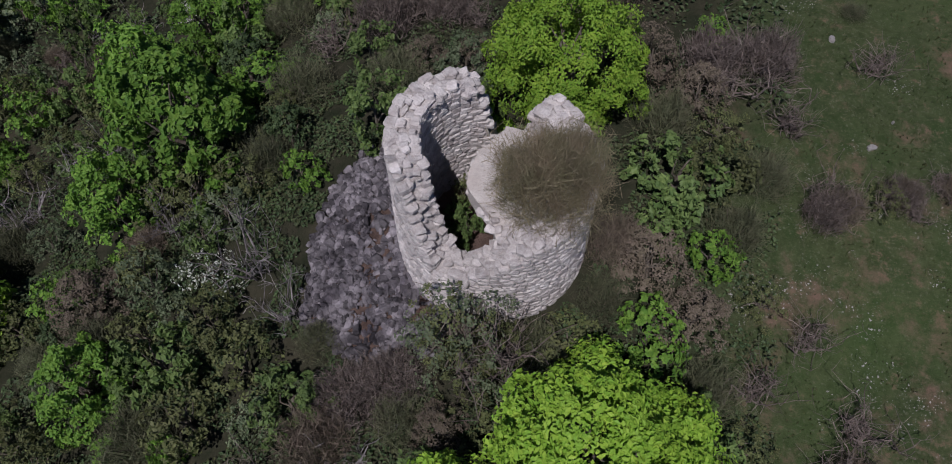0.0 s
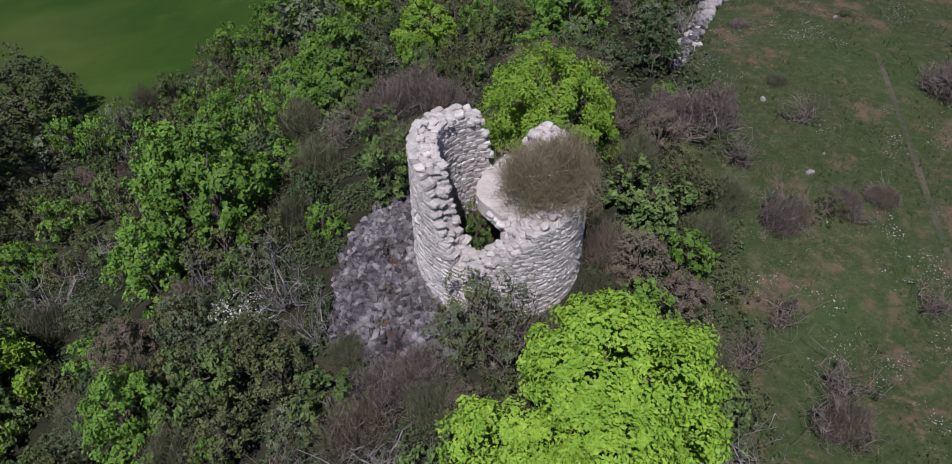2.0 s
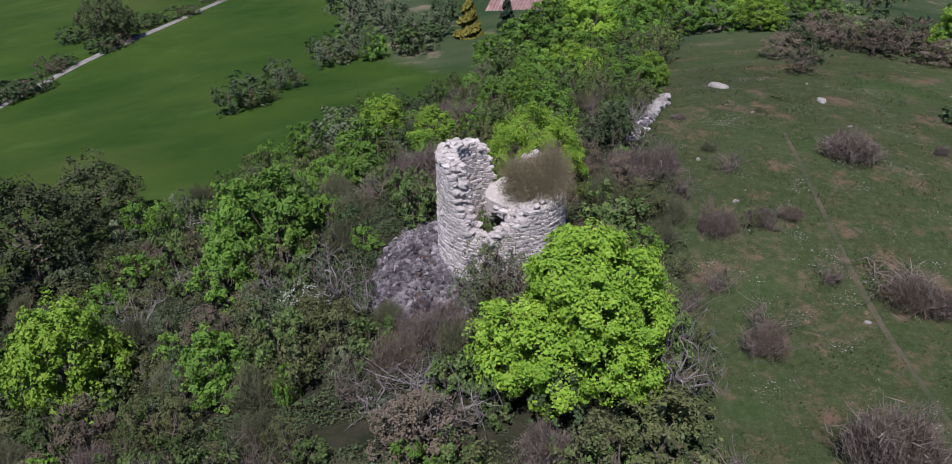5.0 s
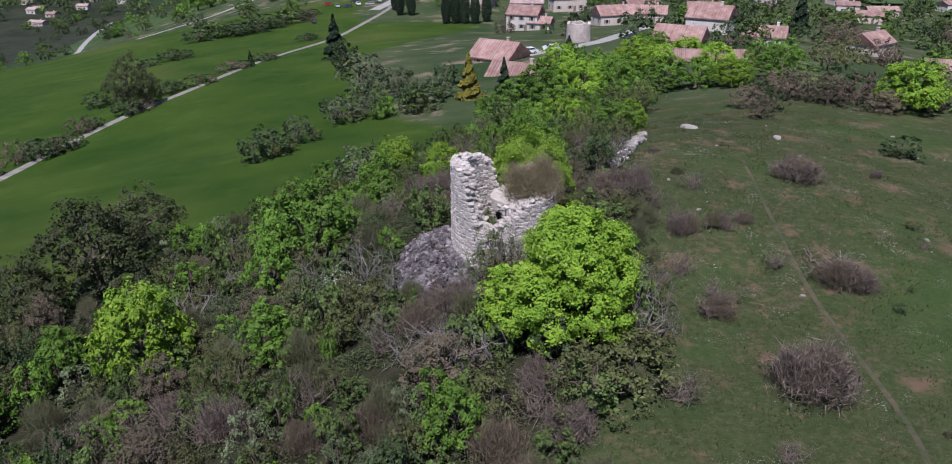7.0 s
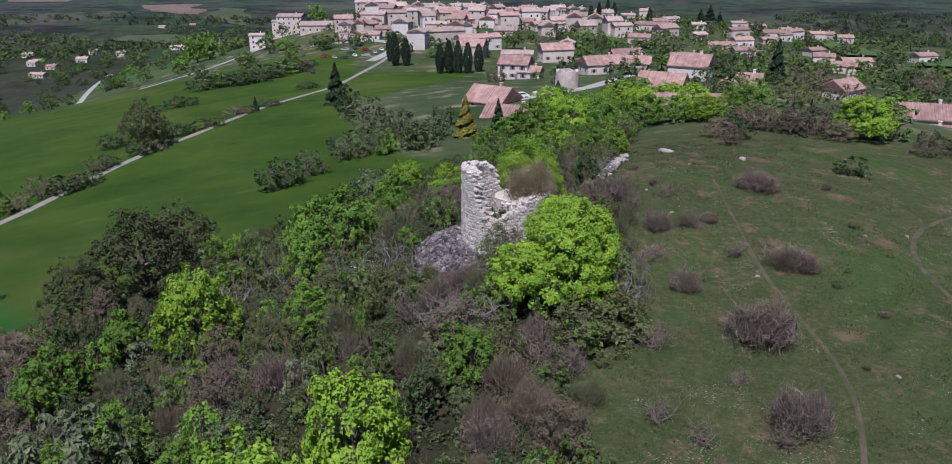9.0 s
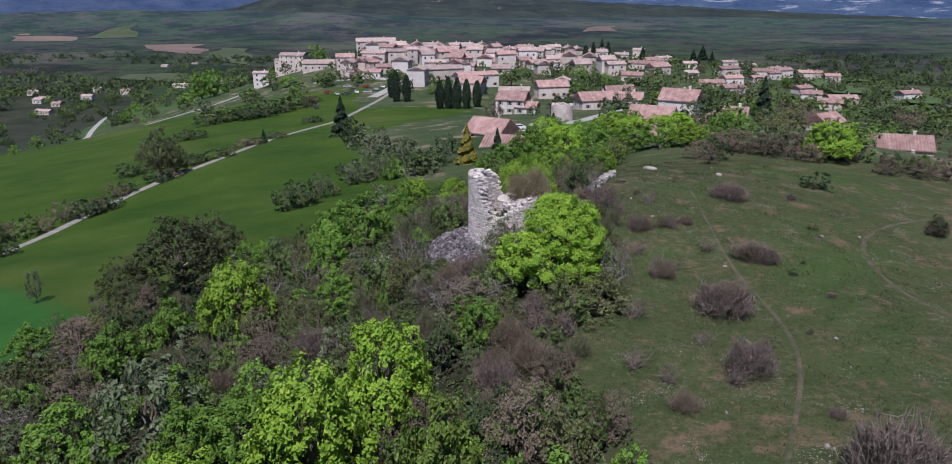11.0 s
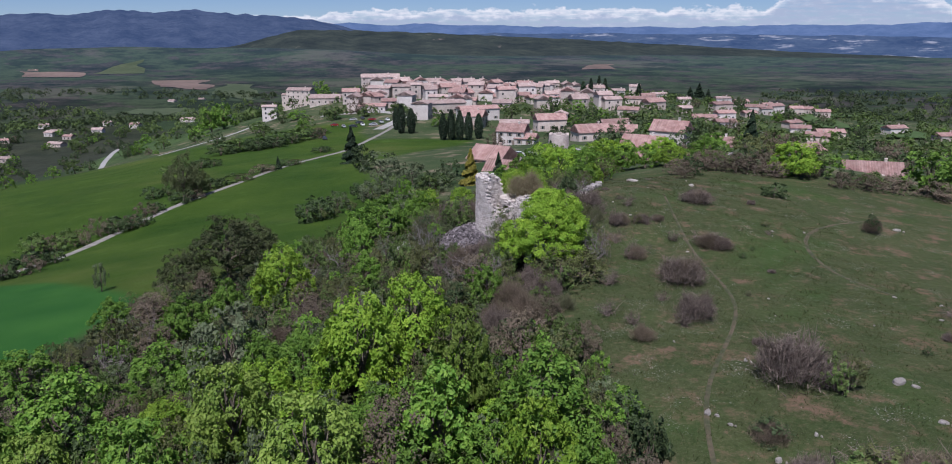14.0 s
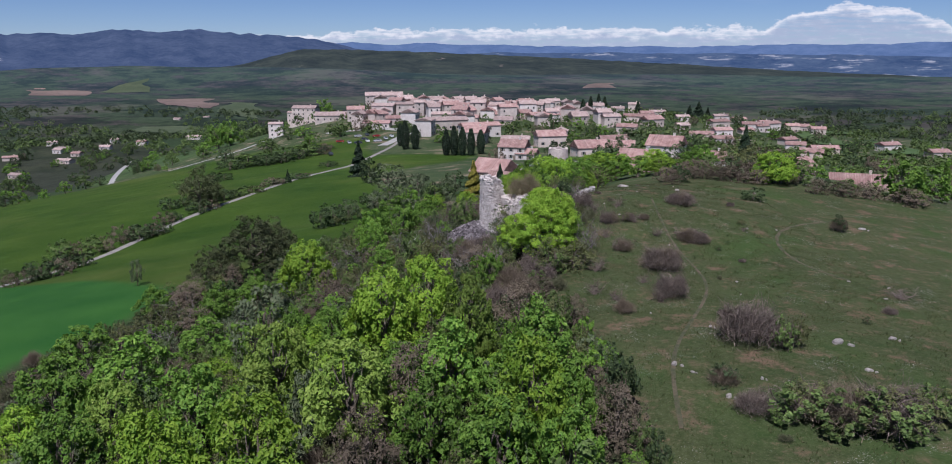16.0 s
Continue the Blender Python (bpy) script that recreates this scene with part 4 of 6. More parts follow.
for i in range(nA):
    j = (i + 1) % nA
    for side in (0, 1):
        for k in range(levels - 1):
            q = (i * 2 + side) * levels + k
            q2 = (j * 2 + side) * levels + k
            cf.append((q, q2, q2 + 1, q + 1) if side == 0 else (q2, q, q + 1, q2 + 1))
    o, o2 = i * 2 * levels + levels - 1, j * 2 * levels + levels - 1
    cf.append((o, o2, o2 + levels, o + levels))
poly("wall_core", cv, cf, M["mortar"], tower, "pale mortared rubble core", smooth=False)


def stone_mesh(g, n):
    """A rough squared block, one metre in size, its corners knocked off."""
    bm = bmesh.new()
    bmesh.ops.create_cube(bm, size=1.0)
    bmesh.ops.bevel(bm, geom=bm.edges[:], offset=0.17, segments=1, affect="EDGES")
    for v in bm.verts:
        v.co += Vector(g.normal(0, 0.045, 3))
    me = bpy.data.meshes.new("stone")
    bm.to_mesh(me)
    bm.free()
    me.materials.append(M["stone"])
    return me


STONES = [stone_mesh(rg, i) for i in range(7)]
RSTONES = []
for s_ in STONES:
    c_ = s_.copy()
    c_.materials.clear()
    c_.materials.append(M["rubble"])
    RSTONES.append(c_)
DATA = [(np.array([v.co[:] for v in s_.vertices]), [tuple(p.vertices) for p in s_.polygons]) for s_ in STONES]
single, joined_v, joined_f = [], [], []


def lay(m, keep_single):
    k = int(rg.integers(0, len(STONES)))
    if keep_single:
        single.append((k, m))
        return
    v, f = DATA[k]
    b0 = len(joined_v)
    mm = np.array(m)
    joined_v.extend((v @ mm[:3, :3].T + mm[:3, 3]).tolist())
    joined_f.extend([tuple(i + b0 for i in q) for q in f])


z = -0.9
while z < 5.5:
    h = COURSE * rg.uniform(0.8, 1.2)
    for rr, out in ((R_OUT, 1), (R_IN, -1)):
        a = -180 + rg.uniform(0, 8)
        while a < 180:
            w = rg.uniform(0.24, 0.48)
            da = math.degrees(w / rr)
            am = a + da / 2
            top_here = rim(am) + 0.1 * noise.noise((am * 0.09, 3, 0))
            if z + h * 0.6 < top_here and not (out < 0 and z < 0.3):
                depth = rg.uniform(0.24, 0.34)
                tz = z + h / 2 + rg.normal(0, 0.022)
                m_ = Matrix.Translation(ring_at(am, rr - out * (depth / 2 - rg.uniform(0.0, 0.016)) + 0.05 * (1 - max(z, 0) / 5.4) * (out > 0), tz)) @ Matrix.Rotation(radians(am) + rg.normal(0, 0.014), 4, "Z") @ Matrix.Rotation(rg.normal(0, 0.03), 4, "X") @ Matrix.Diagonal((depth, w * 1.02, h * rg.uniform(0.86, 1.12), 1))
                lay(m_, out > 0 and -150 < am < -50 and z > 2.0 and len(single) < 160)
            a += da
    z += h
# loose capping stones along the rim and in the thickness of the wall
a = -180.0
while a < 180:
    for rr in (R_IN + 0.16, R_IN + 0.36, (R_IN + R_OUT) / 2, R_OUT - 0.3, R_OUT - 0.12):
        s = rg.uniform(0.16, 0.36)
        am = a + rg.normal(0, 1.5)
        tz = rim(am) - 0.1 + rg.normal(0, 0.05) + (0.14 if rg.random() < 0.1 else 0)
        if rim(am) > 1.2:
            m_ = Matrix.Translation(ring_at(am, rr + rg.normal(0, 0.05), tz)) @ Matrix.Rotation(radians(am) + rg.normal(0, 0.3), 4, "Z") @ Matrix.Rotation(rg.normal(0, 0.2), 4, "X") @ Matrix.Rotation(rg.normal(0, 0.2), 4, "Y") @ Matrix.Diagonal((s * rg.uniform(0.8, 1.3), s * rg.uniform(0.8, 1.4), s * 0.5, 1))
            lay(m_, len(single) < 290 and -160 < am < 70)
    a += 4.6
# vaulted upper floor with a broken western edge and a small hole
vv, vf = [], []
NV = 26
rows_ = []
for i in range(NV + 1):
    yy = -R_IN + 2 * R_IN * i / NV
    half = math.sqrt(max(R_IN ** 2 - yy ** 2, 0)) + 0.12
    edge = np.interp(yy + TC.y, [-2.5, -1.85, -1.4, -0.72, 0.2, 0.9, 1.6], [0.1, -0.05, -0.55, -1.0, -0.85, -0.5, 0.0]) - TC.x + 0.2 * noise.noise((yy * 2.6, 1, 1))
    x0 = max(edge, -half)
    rows_.append([(TC.x + x0 + (half - x0) * j / NV, TC.y + yy) for j in range(NV + 1)])
for lay_z in (0, 1):
    for i in range(NV + 1):
        for j in range(NV + 1):
            x_, y_ = rows_[i][j]
            dome = 0.12 * math.cos(min(1, math.hypot(x_ - TC.x - 0.2, y_ - TC.y) / R_IN) * 1.5) + 0.05 * noise.noise((x_ * 1.5, y_ * 1.5, 0))
            vv.append((x_, y_, 3.12 + dome if lay_z == 0 else 2.55 + dome * 1.6 - 0.25 * abs(y_ - TC.y) / R_IN))
W1 = NV + 1
HOLE = (-0.12, -0.6)
for i in range(NV):
    for j in range(NV):
        q = i * W1 + j
        cx_, cy_ = rows_[i][j]
        if (cx_ - HOLE[0]) ** 2 + (cy_ - HOLE[1]) ** 2 < 0.012:
            continue
        vf.append((q, q + 1, q + W1 + 1, q + W1))
        q += W1 * W1
        vf.append((q + W1, q + W1 + 1, q + 1, q))
for i in range(NV):
    q = i * W1
    vf.append((q, q + W1, q + W1 + W1 * W1, q + W1 * W1))
    q = i * W1 + NV
    vf.append((q + W1, q, q + W1 * W1, q + W1 + W1 * W1))
for j in range(NV):
    q = j
    vf.append((q + 1, q, q + W1 * W1, q + 1 + W1 * W1))
poly("vault", vv, vf, M["render"], tower, "cracked mortar floor over a broken vault", smooth=False)
# fallen stones on the vault and along the low southern rim
for _ in range(46):
    x_, y_ = rg.uniform(-0.1, 1.5), rg.normal(-2.05, 0.2)
    s = rg.uniform(0.14, 0.34)
    lay(Matrix.Translation((x_, y_, 3.12 + rg.uniform(-0.15, 0.12))) @ Euler(rg.uniform(-0.5, 0.5, 3)).to_matrix().to_4x4() @ Matrix.Diagonal((s, s * 0.8, s * 0.6, 1)), False)
for _ in range(40):
    y_ = rg.uniform(-2.2, 1.3)
    x_ = np.interp(y_, [-2.5, -1.85, -1.4, -0.72, 0.2, 0.9, 1.6], [0.1, -0.05, -0.55, -1.0, -0.85, -0.5, 0.0]) + rg.uniform(-0.05, 0.3)
    s = rg.uniform(0.14, 0.34)
    lay(Matrix.Translation((x_, y_, 3.05 + rg.uniform(-0.25, 0.08))) @ Euler(rg.uniform(-0.4, 0.4, 3)).to_matrix().to_4x4() @ Matrix.Diagonal((s, s * 0.8, s * 0.55, 1)), False)
for k, m_ in single:
    link("stone", STONES[k], None, tower, "", m_)
stf = poly("facing", joined_v, joined_f, M["stone"], tower, "coursed pale limestone blocks")
stf["kind"] = "stuff"
pit_floor = bmesh.new()
bmesh.ops.create_circle(pit_floor, cap_ends=True, segments=40, radius=R_IN + 0.2, matrix=Matrix.Translation((TC.x, TC.y, 0.5)))
part("pit_floor", pit_floor, M["soil"], tower, "earth floor with fallen debris")

# ---------------------------------------------------------------- rubble heap
heap_top = holder("rubble_heap", Matrix(), "fan of fallen grey limestone rubble at the tower foot", "rubble")
hv, hf = [], []


def heap_in(x_, y_):
    """Inside the fan: 0 at its outer edge, above 0 within."""
    dx_, dy_ = x_ + 3.3, y_ + 0.9
    a_ = math.atan2(dy_, dx_)
    reach = 2.9 + 0.5 * noise.noise((math.cos(a_) * 2, math.sin(a_) * 2, 5))
    return 1 - math.hypot(dx_ * (1.0 if dx_ < 0 else 0.8), dy_ * 0.7) / reach


def heap_z(x_, y_):
    return gz(x_, y_) + 0.75 * max(0, heap_in(x_, y_)) ** 0.8


gxn, gyn = 44, 54
for i in range(gyn):
    for j in range(gxn):
        x_, y_ = -7.2 + 6.6 * j / (gxn - 1), -5.6 + 9.0 * i / (gyn - 1)
        q = heap_in(x_, y_)
        hv.append((x_, y_, heap_z(x_, y_) + 0.06 * noise.noise((x_ * 3, y_ * 3, 0)) if q > 0 else gz(x_, y_) - 0.35))
for i in range(gyn - 1):
    for j in range(gxn - 1):
        q = i * gxn + j
        hf.append((q, q + 1, q + gxn + 1, q + gxn))
poly("heap_base", hv, hf, M["soil"], heap_top, "reddish earth between the fallen stones", smooth=True)
joined_v, joined_f = [], []
count_single = 0
for n_ in range(7600):
    x_, y_ = rg.uniform(-7.0, -1.2), rg.uniform(-5.4, 3.2)
    q = heap_in(x_, y_)
    if q < rg.uniform(-0.12, 0.12) or math.hypot(x_ - TC.x, y_ - TC.y) < R_OUT:
        continue
    bare = noise.noise((x_ * 0.9, y_ * 0.9, 8))
    if bare > -0.05 and x_ > -4.4 and rg.random() < 0.7:
        continue
    s = 0.08 + 0.3 * rg.random() ** 2.6
    m_ = Matrix.Translation((x_, y_, heap_z(x_, y_) + s * 0.12 + rg.uniform(0, 0.09))) @ Euler(rg.uniform(-3, 3, 3)).to_matrix().to_4x4() @ Matrix.Diagonal((s * 1.2, s * 0.85, s * 0.6, 1))
    if s > 0.24 and count_single < 240:
        link("stone", RSTONES[int(rg.integers(0, 7))], None, heap_top, "", m_)
        count_single += 1
    else:
        lay(m_, False)
rs = poly("small_rubble", joined_v, joined_f, M["rubble"], heap_top)
rs["kind"] = "stuff"

# ---------------------------------------------------------------- named plants round the tower
SPACED = []          # x, y, radius of what already stands


def stand(key, x, y, w, h=None, **k):
    SPACED.append((x, y, w / 2))
    return plant(key, x, y, w, h, **k)


stand("maple_big", 2.6, -8.6, 7.9, 6.6, turn=0, label="large maple in bright yellow-green leaf below the tower")
stand("maple", 1.5, 5.0, 5.7, 5.4, label="maple in bright yellow-green leaf behind the tower")
stand("fresh", -12.2, 3.2, 5.6, 5.6, label="fresh green tree at the rubble side of the tower")
stand("fresh", -15.5, 6.5, 4.6, 5.0)
stand("fresh", -14.5, 0.5, 3.6, 4.0)
stand("oak", -30.5, 9.5, 9.4, 7.4, label="wide downy oak with dark olive leaves at the field edge")
stand("oak", -30.5, 18.0, 7.4, 5.6)
stand("oak", -34.0, 5.0, 5.5, 4.6)
stand("maple_b", -21.0, -4.4, 5.4, 6.4, label="maple in bright leaf beside the oak")
stand("maple_b", -9.9, -29.4, 5.4, 7.2, label="tall maple in bright leaf in the thicket")
stand("maple_b", -7.1, -23.8, 4.6, 6.0)
stand("lime", -3.9, -34.0, 4.0, 7.4)
stand("maple_b", -0.5, -44.1, 4.2, 6.9)
stand("maple_b", -14.4, -46.7, 5.8, 7.4, label="broad maple in yellow-green leaf in the thicket")
stand("maple_b", -19.6, -45.9, 5.0, 7.1)
stand("lime", -10.4, -41.0, 6.0, 7.3)
stand("lime", -16.0, -34.9, 5.2, 6.8)
stand("lime", -26.0, -36.6, 4.4, 5.4)
for x_, y_, w_, h_ in ((-19.7, -38.9, 5.4, 7.0), (-27.3, -30.8, 6.4, 6.9), (-31.5, -33.1, 5.8, 7.0), (-36.2, -6.2, 4.2, 3.8), (0.4, -37.4, 5.2, 6.9), (-4.9, -38.4, 5.2, 6.9), (1.6, -44.0, 3.0, 6.0), (-5.7, -44.2, 4.0, 6.3),
                       (-26.8, -41.2, 4.6, 6.6), (-2.3, -47.3, 4.4, 6.5), (1.1, -48.2, 3.6, 5.7), (-25.5, -22.0, 4.6, 4.6), (-36.5, -20.0, 5.0, 4.8), (-14.5, -25.0, 3.6, 4.2)):
    stand("fresh", x_, y_, w_, h_ * 0.86)
stand("far_grey", -20.3, -22.3, 5.6, 5.6, label="grey-green tree with pale leaves in the thicket")
stand("far_grey", -13.0, -38.6, 2.8, 4.6)
for x_, y_, w_, h_ in ((-6.9, -39.6, 4.4, 5.6), (-8.9, -45.7, 3.8, 5.4), (-0.4, -29.4, 3.9, 4.6), (-16.0, -15.2, 3.8, 3.3), (-32.7, -5.7, 4.8, 3.6), (3.9, -44.5, 3.6, 3.8), (-3.2, -12.1, 3.8, 2.8), (3.6, -27.6, 2.6, 2.4), (-14.2, -3.4, 3.1, 2.6), (1.6, -23.0, 3.0, 2.6), (3.4, -40.4, 2.4, 2.8), (-29.0, -14.0, 4.0, 3.0)):
    stand("broom_puff", x_, y_, w_, h_ * 0.95)
stand("thin_olive", 3.4, -14.8, 4.6, 3.2, label="broad thin olive shrub below the maple")
stand("fresh", -28.5, -9.0, 4.0, 4.0)
stand("fresh", -10.0, 17.0, 4.2, 4.4)
stand("far_grey", -13.0, 24.0, 5.0, 4.4)
stand("maple_b", -9.8, 27.0, 4.4, 4.4)
stand("maple_b", -5.0, 19.0, 3.6, 3.4)
stand("flower", -9.6, -2.3, 2.2, 1.5, label="shrub with white blossom beside the rubble")
stand("flower", -16.5, 13.0, 2.0, 1.6)
stand("flower", -12.5, 20.5, 2.4, 1.6)
# the shrub that grows on the tower, the one before its wall and the plants in its pit
plant("broom_fine", 1.5, -0.85, 3.7, 2.3, label="brown broom shrub growing on the tower vault", z=3.2)
plant("broom_g", 1.5, -0.4, 1.5, 1.5, label="grey-green broom on the tower vault", z=3.2)
stand("thin", -0.5, -4.4, 4.2, 3.5, label="thin grey-green shrub against the tower wall")
stand("dead_tw", -0.2, -4.5, 3.6, 3.3)
plant("thin_olive", -0.9, -4.2, 3.0, 3.1, label="loose olive shrub against the tower wall")
plant("shrub_a", -1.35, -0.6, 1.1, 1.3, label="green weeds in the tower pit", z=0.5)
plant("shrub_a", -1.2, -1.5, 1.0, 1.4, label="green weeds in the tower pit", z=0.5)
plant("shrub_a", -0.95, -0.9, 1.3, 1.9, label="green weeds in the tower pit", z=0.5)
plant("shrub_c", -1.2, 0.3, 1.0, 1.5, label="olive weeds in the tower pit", z=0.5)
for x_, y_, w_, h_, k_ in ((-1.3, -4.6, 2.2, 2.2, "thin"), (0.6, -4.7, 2.2, 2.0, "thin_olive"), (-0.3, -5.4, 2.6, 1.8, "thin_olive"), (1.5, -4.2, 2.2, 1.2, "broom_g"), (2.6, -3.9, 2.2, 1.0, "shrub_c"), (3.5, -2.5, 2.0, 1.4, "broom_g"), (3.6, -0.6, 2.2, 1.8, "broom")):
    stand(k_, x_, y_, w_, h_, label="shrub crowding against the tower foot")
stand("twiggy", -2.6, -5.6, 2.2, 1.3, label="bare russet shrub at the rubble foot")
stand("twiggy", -3.8, -6.2, 2.4, 1.4)
stand("broom", -4.6, -7.6, 2.6, 1.9)
stand("dead_b", -3.4, -8.6, 3.0, 1.3)
stand("dead", -5.0, -10.0, 2.6, 1.6)
stand("dead_b", -2.2, -11.0, 3.0, 1.7)
stand("shrub_d", -9.1, -8.4, 1.2, 2.2, label="slim fresh yellow-green sapling")
# shrubs between the tower and the meadow
for x_, y_, w_, h_, k_ in ((7.8, 6.4, 3.2, 2.2, "dead_tw"), (8.8, 7.6, 2.6, 1.9, "twiggy"), (6.9, 7.6, 2.4, 1.7, "twiggy"), (9.6, 5.4, 2.2, 1.6, "dead_tw"), (10.7, 1.9, 1.9, 1.8, "dead_tw"), (10.5, 1.5, 1.5, 1.3, "twiggy"),
                           (12.4, 2.2, 1.7, 1.2, "thin_olive"), (13.8, 2.0, 1.2, 0.9, "dead_tw"), (9.7, -3.0, 1.9, 1.4, "dead_tw"), (7.9, -4.8, 1.9, 1.7, "dead_tw"), (5.6, 1.8, 3.6, 2.3, "shrub_a"), (6.9, 2.4, 2.6, 2.0, "shrub_c"),
                           (6.7, -0.7, 1.9, 1.8, "shrub_d"), (4.8, -1.2, 2.8, 2.0, "broom_puff"), (8.3, -1.9, 1.8, 1.3, "thin_olive"), (4.6, 6.8, 2.2, 2.6, "broom_puff"), (12.6, 7.9, 2.1, 1.4, "dead_tw"), (7.6, 0.4, 2.2, 1.7, "broom_g"),
                           (6.2, -2.8, 2.4, 1.7, "broom_puff"), (8.6, 2.6, 2.2, 1.5, "broom_g"), (5.2, 4.4, 2.4, 2.0, "broom_g"), (7.0, 4.2, 2.2, 1.6, "thin_olive"), (7.4, -6.6, 2.2, 1.6, "thin_olive"), (6.6, -5.0, 2.2, 1.8, "broom_g")):
    stand(k_, x_, y_, w_, h_)
for x_, y_, w_, h_, k_ in ((5.2, -13.4, 4.2, 2.4, "shrub_c"), (3.4, -14.6, 3.2, 2.2, "shrub_a"), (7.0, -14.4, 2.4, 1.5, "dead_tw"), (2.2, -16.6, 2.6, 1.6, "twiggy"), (3.2, -19.4, 2.2, 1.2, "broom_g"), (0.6, -15.2, 2.8, 2.0, "dead_tw"), (-0.6, -17.6, 2.8, 2.1, "broom"), (0.4, -20.4, 3.0, 2.0, "broom"), (1.6, -23.0, 2.6, 1.7, "broom"), (6.6, -11.4, 2.2, 1.4, "shrub_c")):
    stand(k_, x_, y_, w_, h_)

# ---------------------------------------------------------------- meadow shrubs and rocks
for i, (x_, y_, w_, h_) in enumerate(MEADOW):
    stand(("dead_tw", "twiggy")[i % 2], x_, y_ + w_ * 0.3, w_, max(h_ * 0.8, w_ * 0.42), label="low brown shrub standing alone in the meadow", group="meadow shrubs")
    plant("broom", x_ + 0.2, y_ + w_ * 0.35, w_ * 0.8, max(h_ * 0.75, w_ * 0.4), label="brown broom in the meadow", group="meadow shrubs")
for i, (x_, y_, w_, h_) in enumerate(MEADOW2):
    stand(("twiggy", "dead_tw", "broom")[i % 3], x_, y_ + w_ * 0.3, w_, max(h_ * 0.8, w_ * 0.45), label="low brown shrub standing alone in the meadow", group="meadow shrubs")
    if i in (4, 7, 8, 9, 10):
        plant("shrub_a", x_, y_ + 0.5, w_ * 0.9, h_ * 0.8, label="green shrub in the meadow", group="meadow shrubs")
        plant("shrub_c", x_ + 1.0, y_ + 1.0, w_ * 0.8, h_ * 0.75, label="olive shrub in the meadow", group="meadow shrubs")
    if i in (5, 11):
        plant("shrub_b", x_, y_ + w_ * 0.3, w_, h_ * 0.9, label="dark green shrub in the meadow", group="meadow shrubs")
for x_, y_, w_, h_ in MEADOW3:
    stand("dead_tw", x_, y_ + w_ * 0.3, w_, max(h_ * 0.8, 0.6), label="low grey-brown shrub in the meadow", group="meadow shrubs")


wg = np.random.default_rng(53)
for k in range(46):
    x_, y_ = wg.uniform(8.5, 30), wg.uniform(-50, 28)
    if x_ < east_edge(y_) + 0.6 or noise.noise((x_ * 0.2, y_ * 0.2, 70)) < -0.05:
        continue
    plant(("shrub_b", "dead_tw", "shrub_c", "twiggy", "broom_g")[k % 5], x_, y_, wg.uniform(0.4, 1.3), wg.uniform(0.25, 0.6), label="low tuft of scrub in the meadow grass", group="meadow tufts")


def rock(x_, y_, w_, h_, label="pale limestone rock in the grass"):
    bm = bmesh.new()
    bmesh.ops.create_icosphere(bm, subdivisions=3, radius=0.5)
    sd = x_ * 3.7 + y_
    for v in bm.verts:
        n_ = noise.noise(v.co * 2.3 + Vector((sd, 0, 0))) * 0.28 + noise.noise(v.co * 6 + Vector((0, sd, 0))) * 0.1
        v.co *= 1 + n_
        v.co.z = min(v.co.z, 0.3 + 0.06 * noise.noise(v.co * 5))
    ob = part("rock", bm, M["rock"], None, "", pose(x_, y_, gz(x_, y_) + h_ * 0.05, rz=sd * 50) @ Matrix.Diagonal((w_, w_ * 0.6, max(h_, 0.2) * 1.2, 1)))
    return tagged(ob, label, "rock", "meadow rocks")


for x_, y_, w_, h_ in ROCKS:
    if w_ > 1.35 and y_ > -30 and x_ < 8:
        continue
    rock(x_, y_, w_ * 0.75, h_)
    rock(x_ + 0.5 * w_, y_ - 0.4 * w_, w_ * 0.35, h_ * 0.6)
for k in range(45):
    x_, y_ = 9 + 26 * rng.random(), -45 + 75 * rng.random()
    if x_ > east_edge(y_) + 1 and noise.noise((x_ * 0.12, y_ * 0.12, 3)) > -0.05:
        rock(x_, y_, rng.uniform(0.15, 0.45), 0.16)
rock(16.5, 24.4, 1.6, 0.5, "flat pale limestone slab at the meadow edge")
rock(23.0, 21.0, 1.0, 0.4)

# dry-stone wall north of the tower
wall = holder("dry_stone_wall", Matrix(), "tumbled dry-stone wall of pale limestone", "wall")
joined_v, joined_f, n_single = [], [], 0
for t in np.linspace(0, 1, 330):
    x_, y_ = 7.9 + 4.0 * t + rg.normal(0, 0.16), 12.0 + 9.6 * t + rg.normal(0, 0.12)
    s = rg.uniform(0.2, 0.5)
    m_ = Matrix.Translation((x_, y_, gz(x_, y_) + rg.uniform(0.0, 0.4))) @ Euler(rg.uniform(-0.6, 0.6, 3)).to_matrix().to_4x4() @ Matrix.Diagonal((s * 1.1, s * 0.9, s * 0.65, 1))
    if n_single < 150:
        link("stone", (STONES if rg.random() < 0.35 else RSTONES)[int(rg.integers(0, 7))], None, wall, "", m_)
        n_single += 1
    else:
        lay(m_, False)
ws = poly("wall_stones", joined_v, joined_f, M["rock"], wall)
ws["kind"] = "stuff"

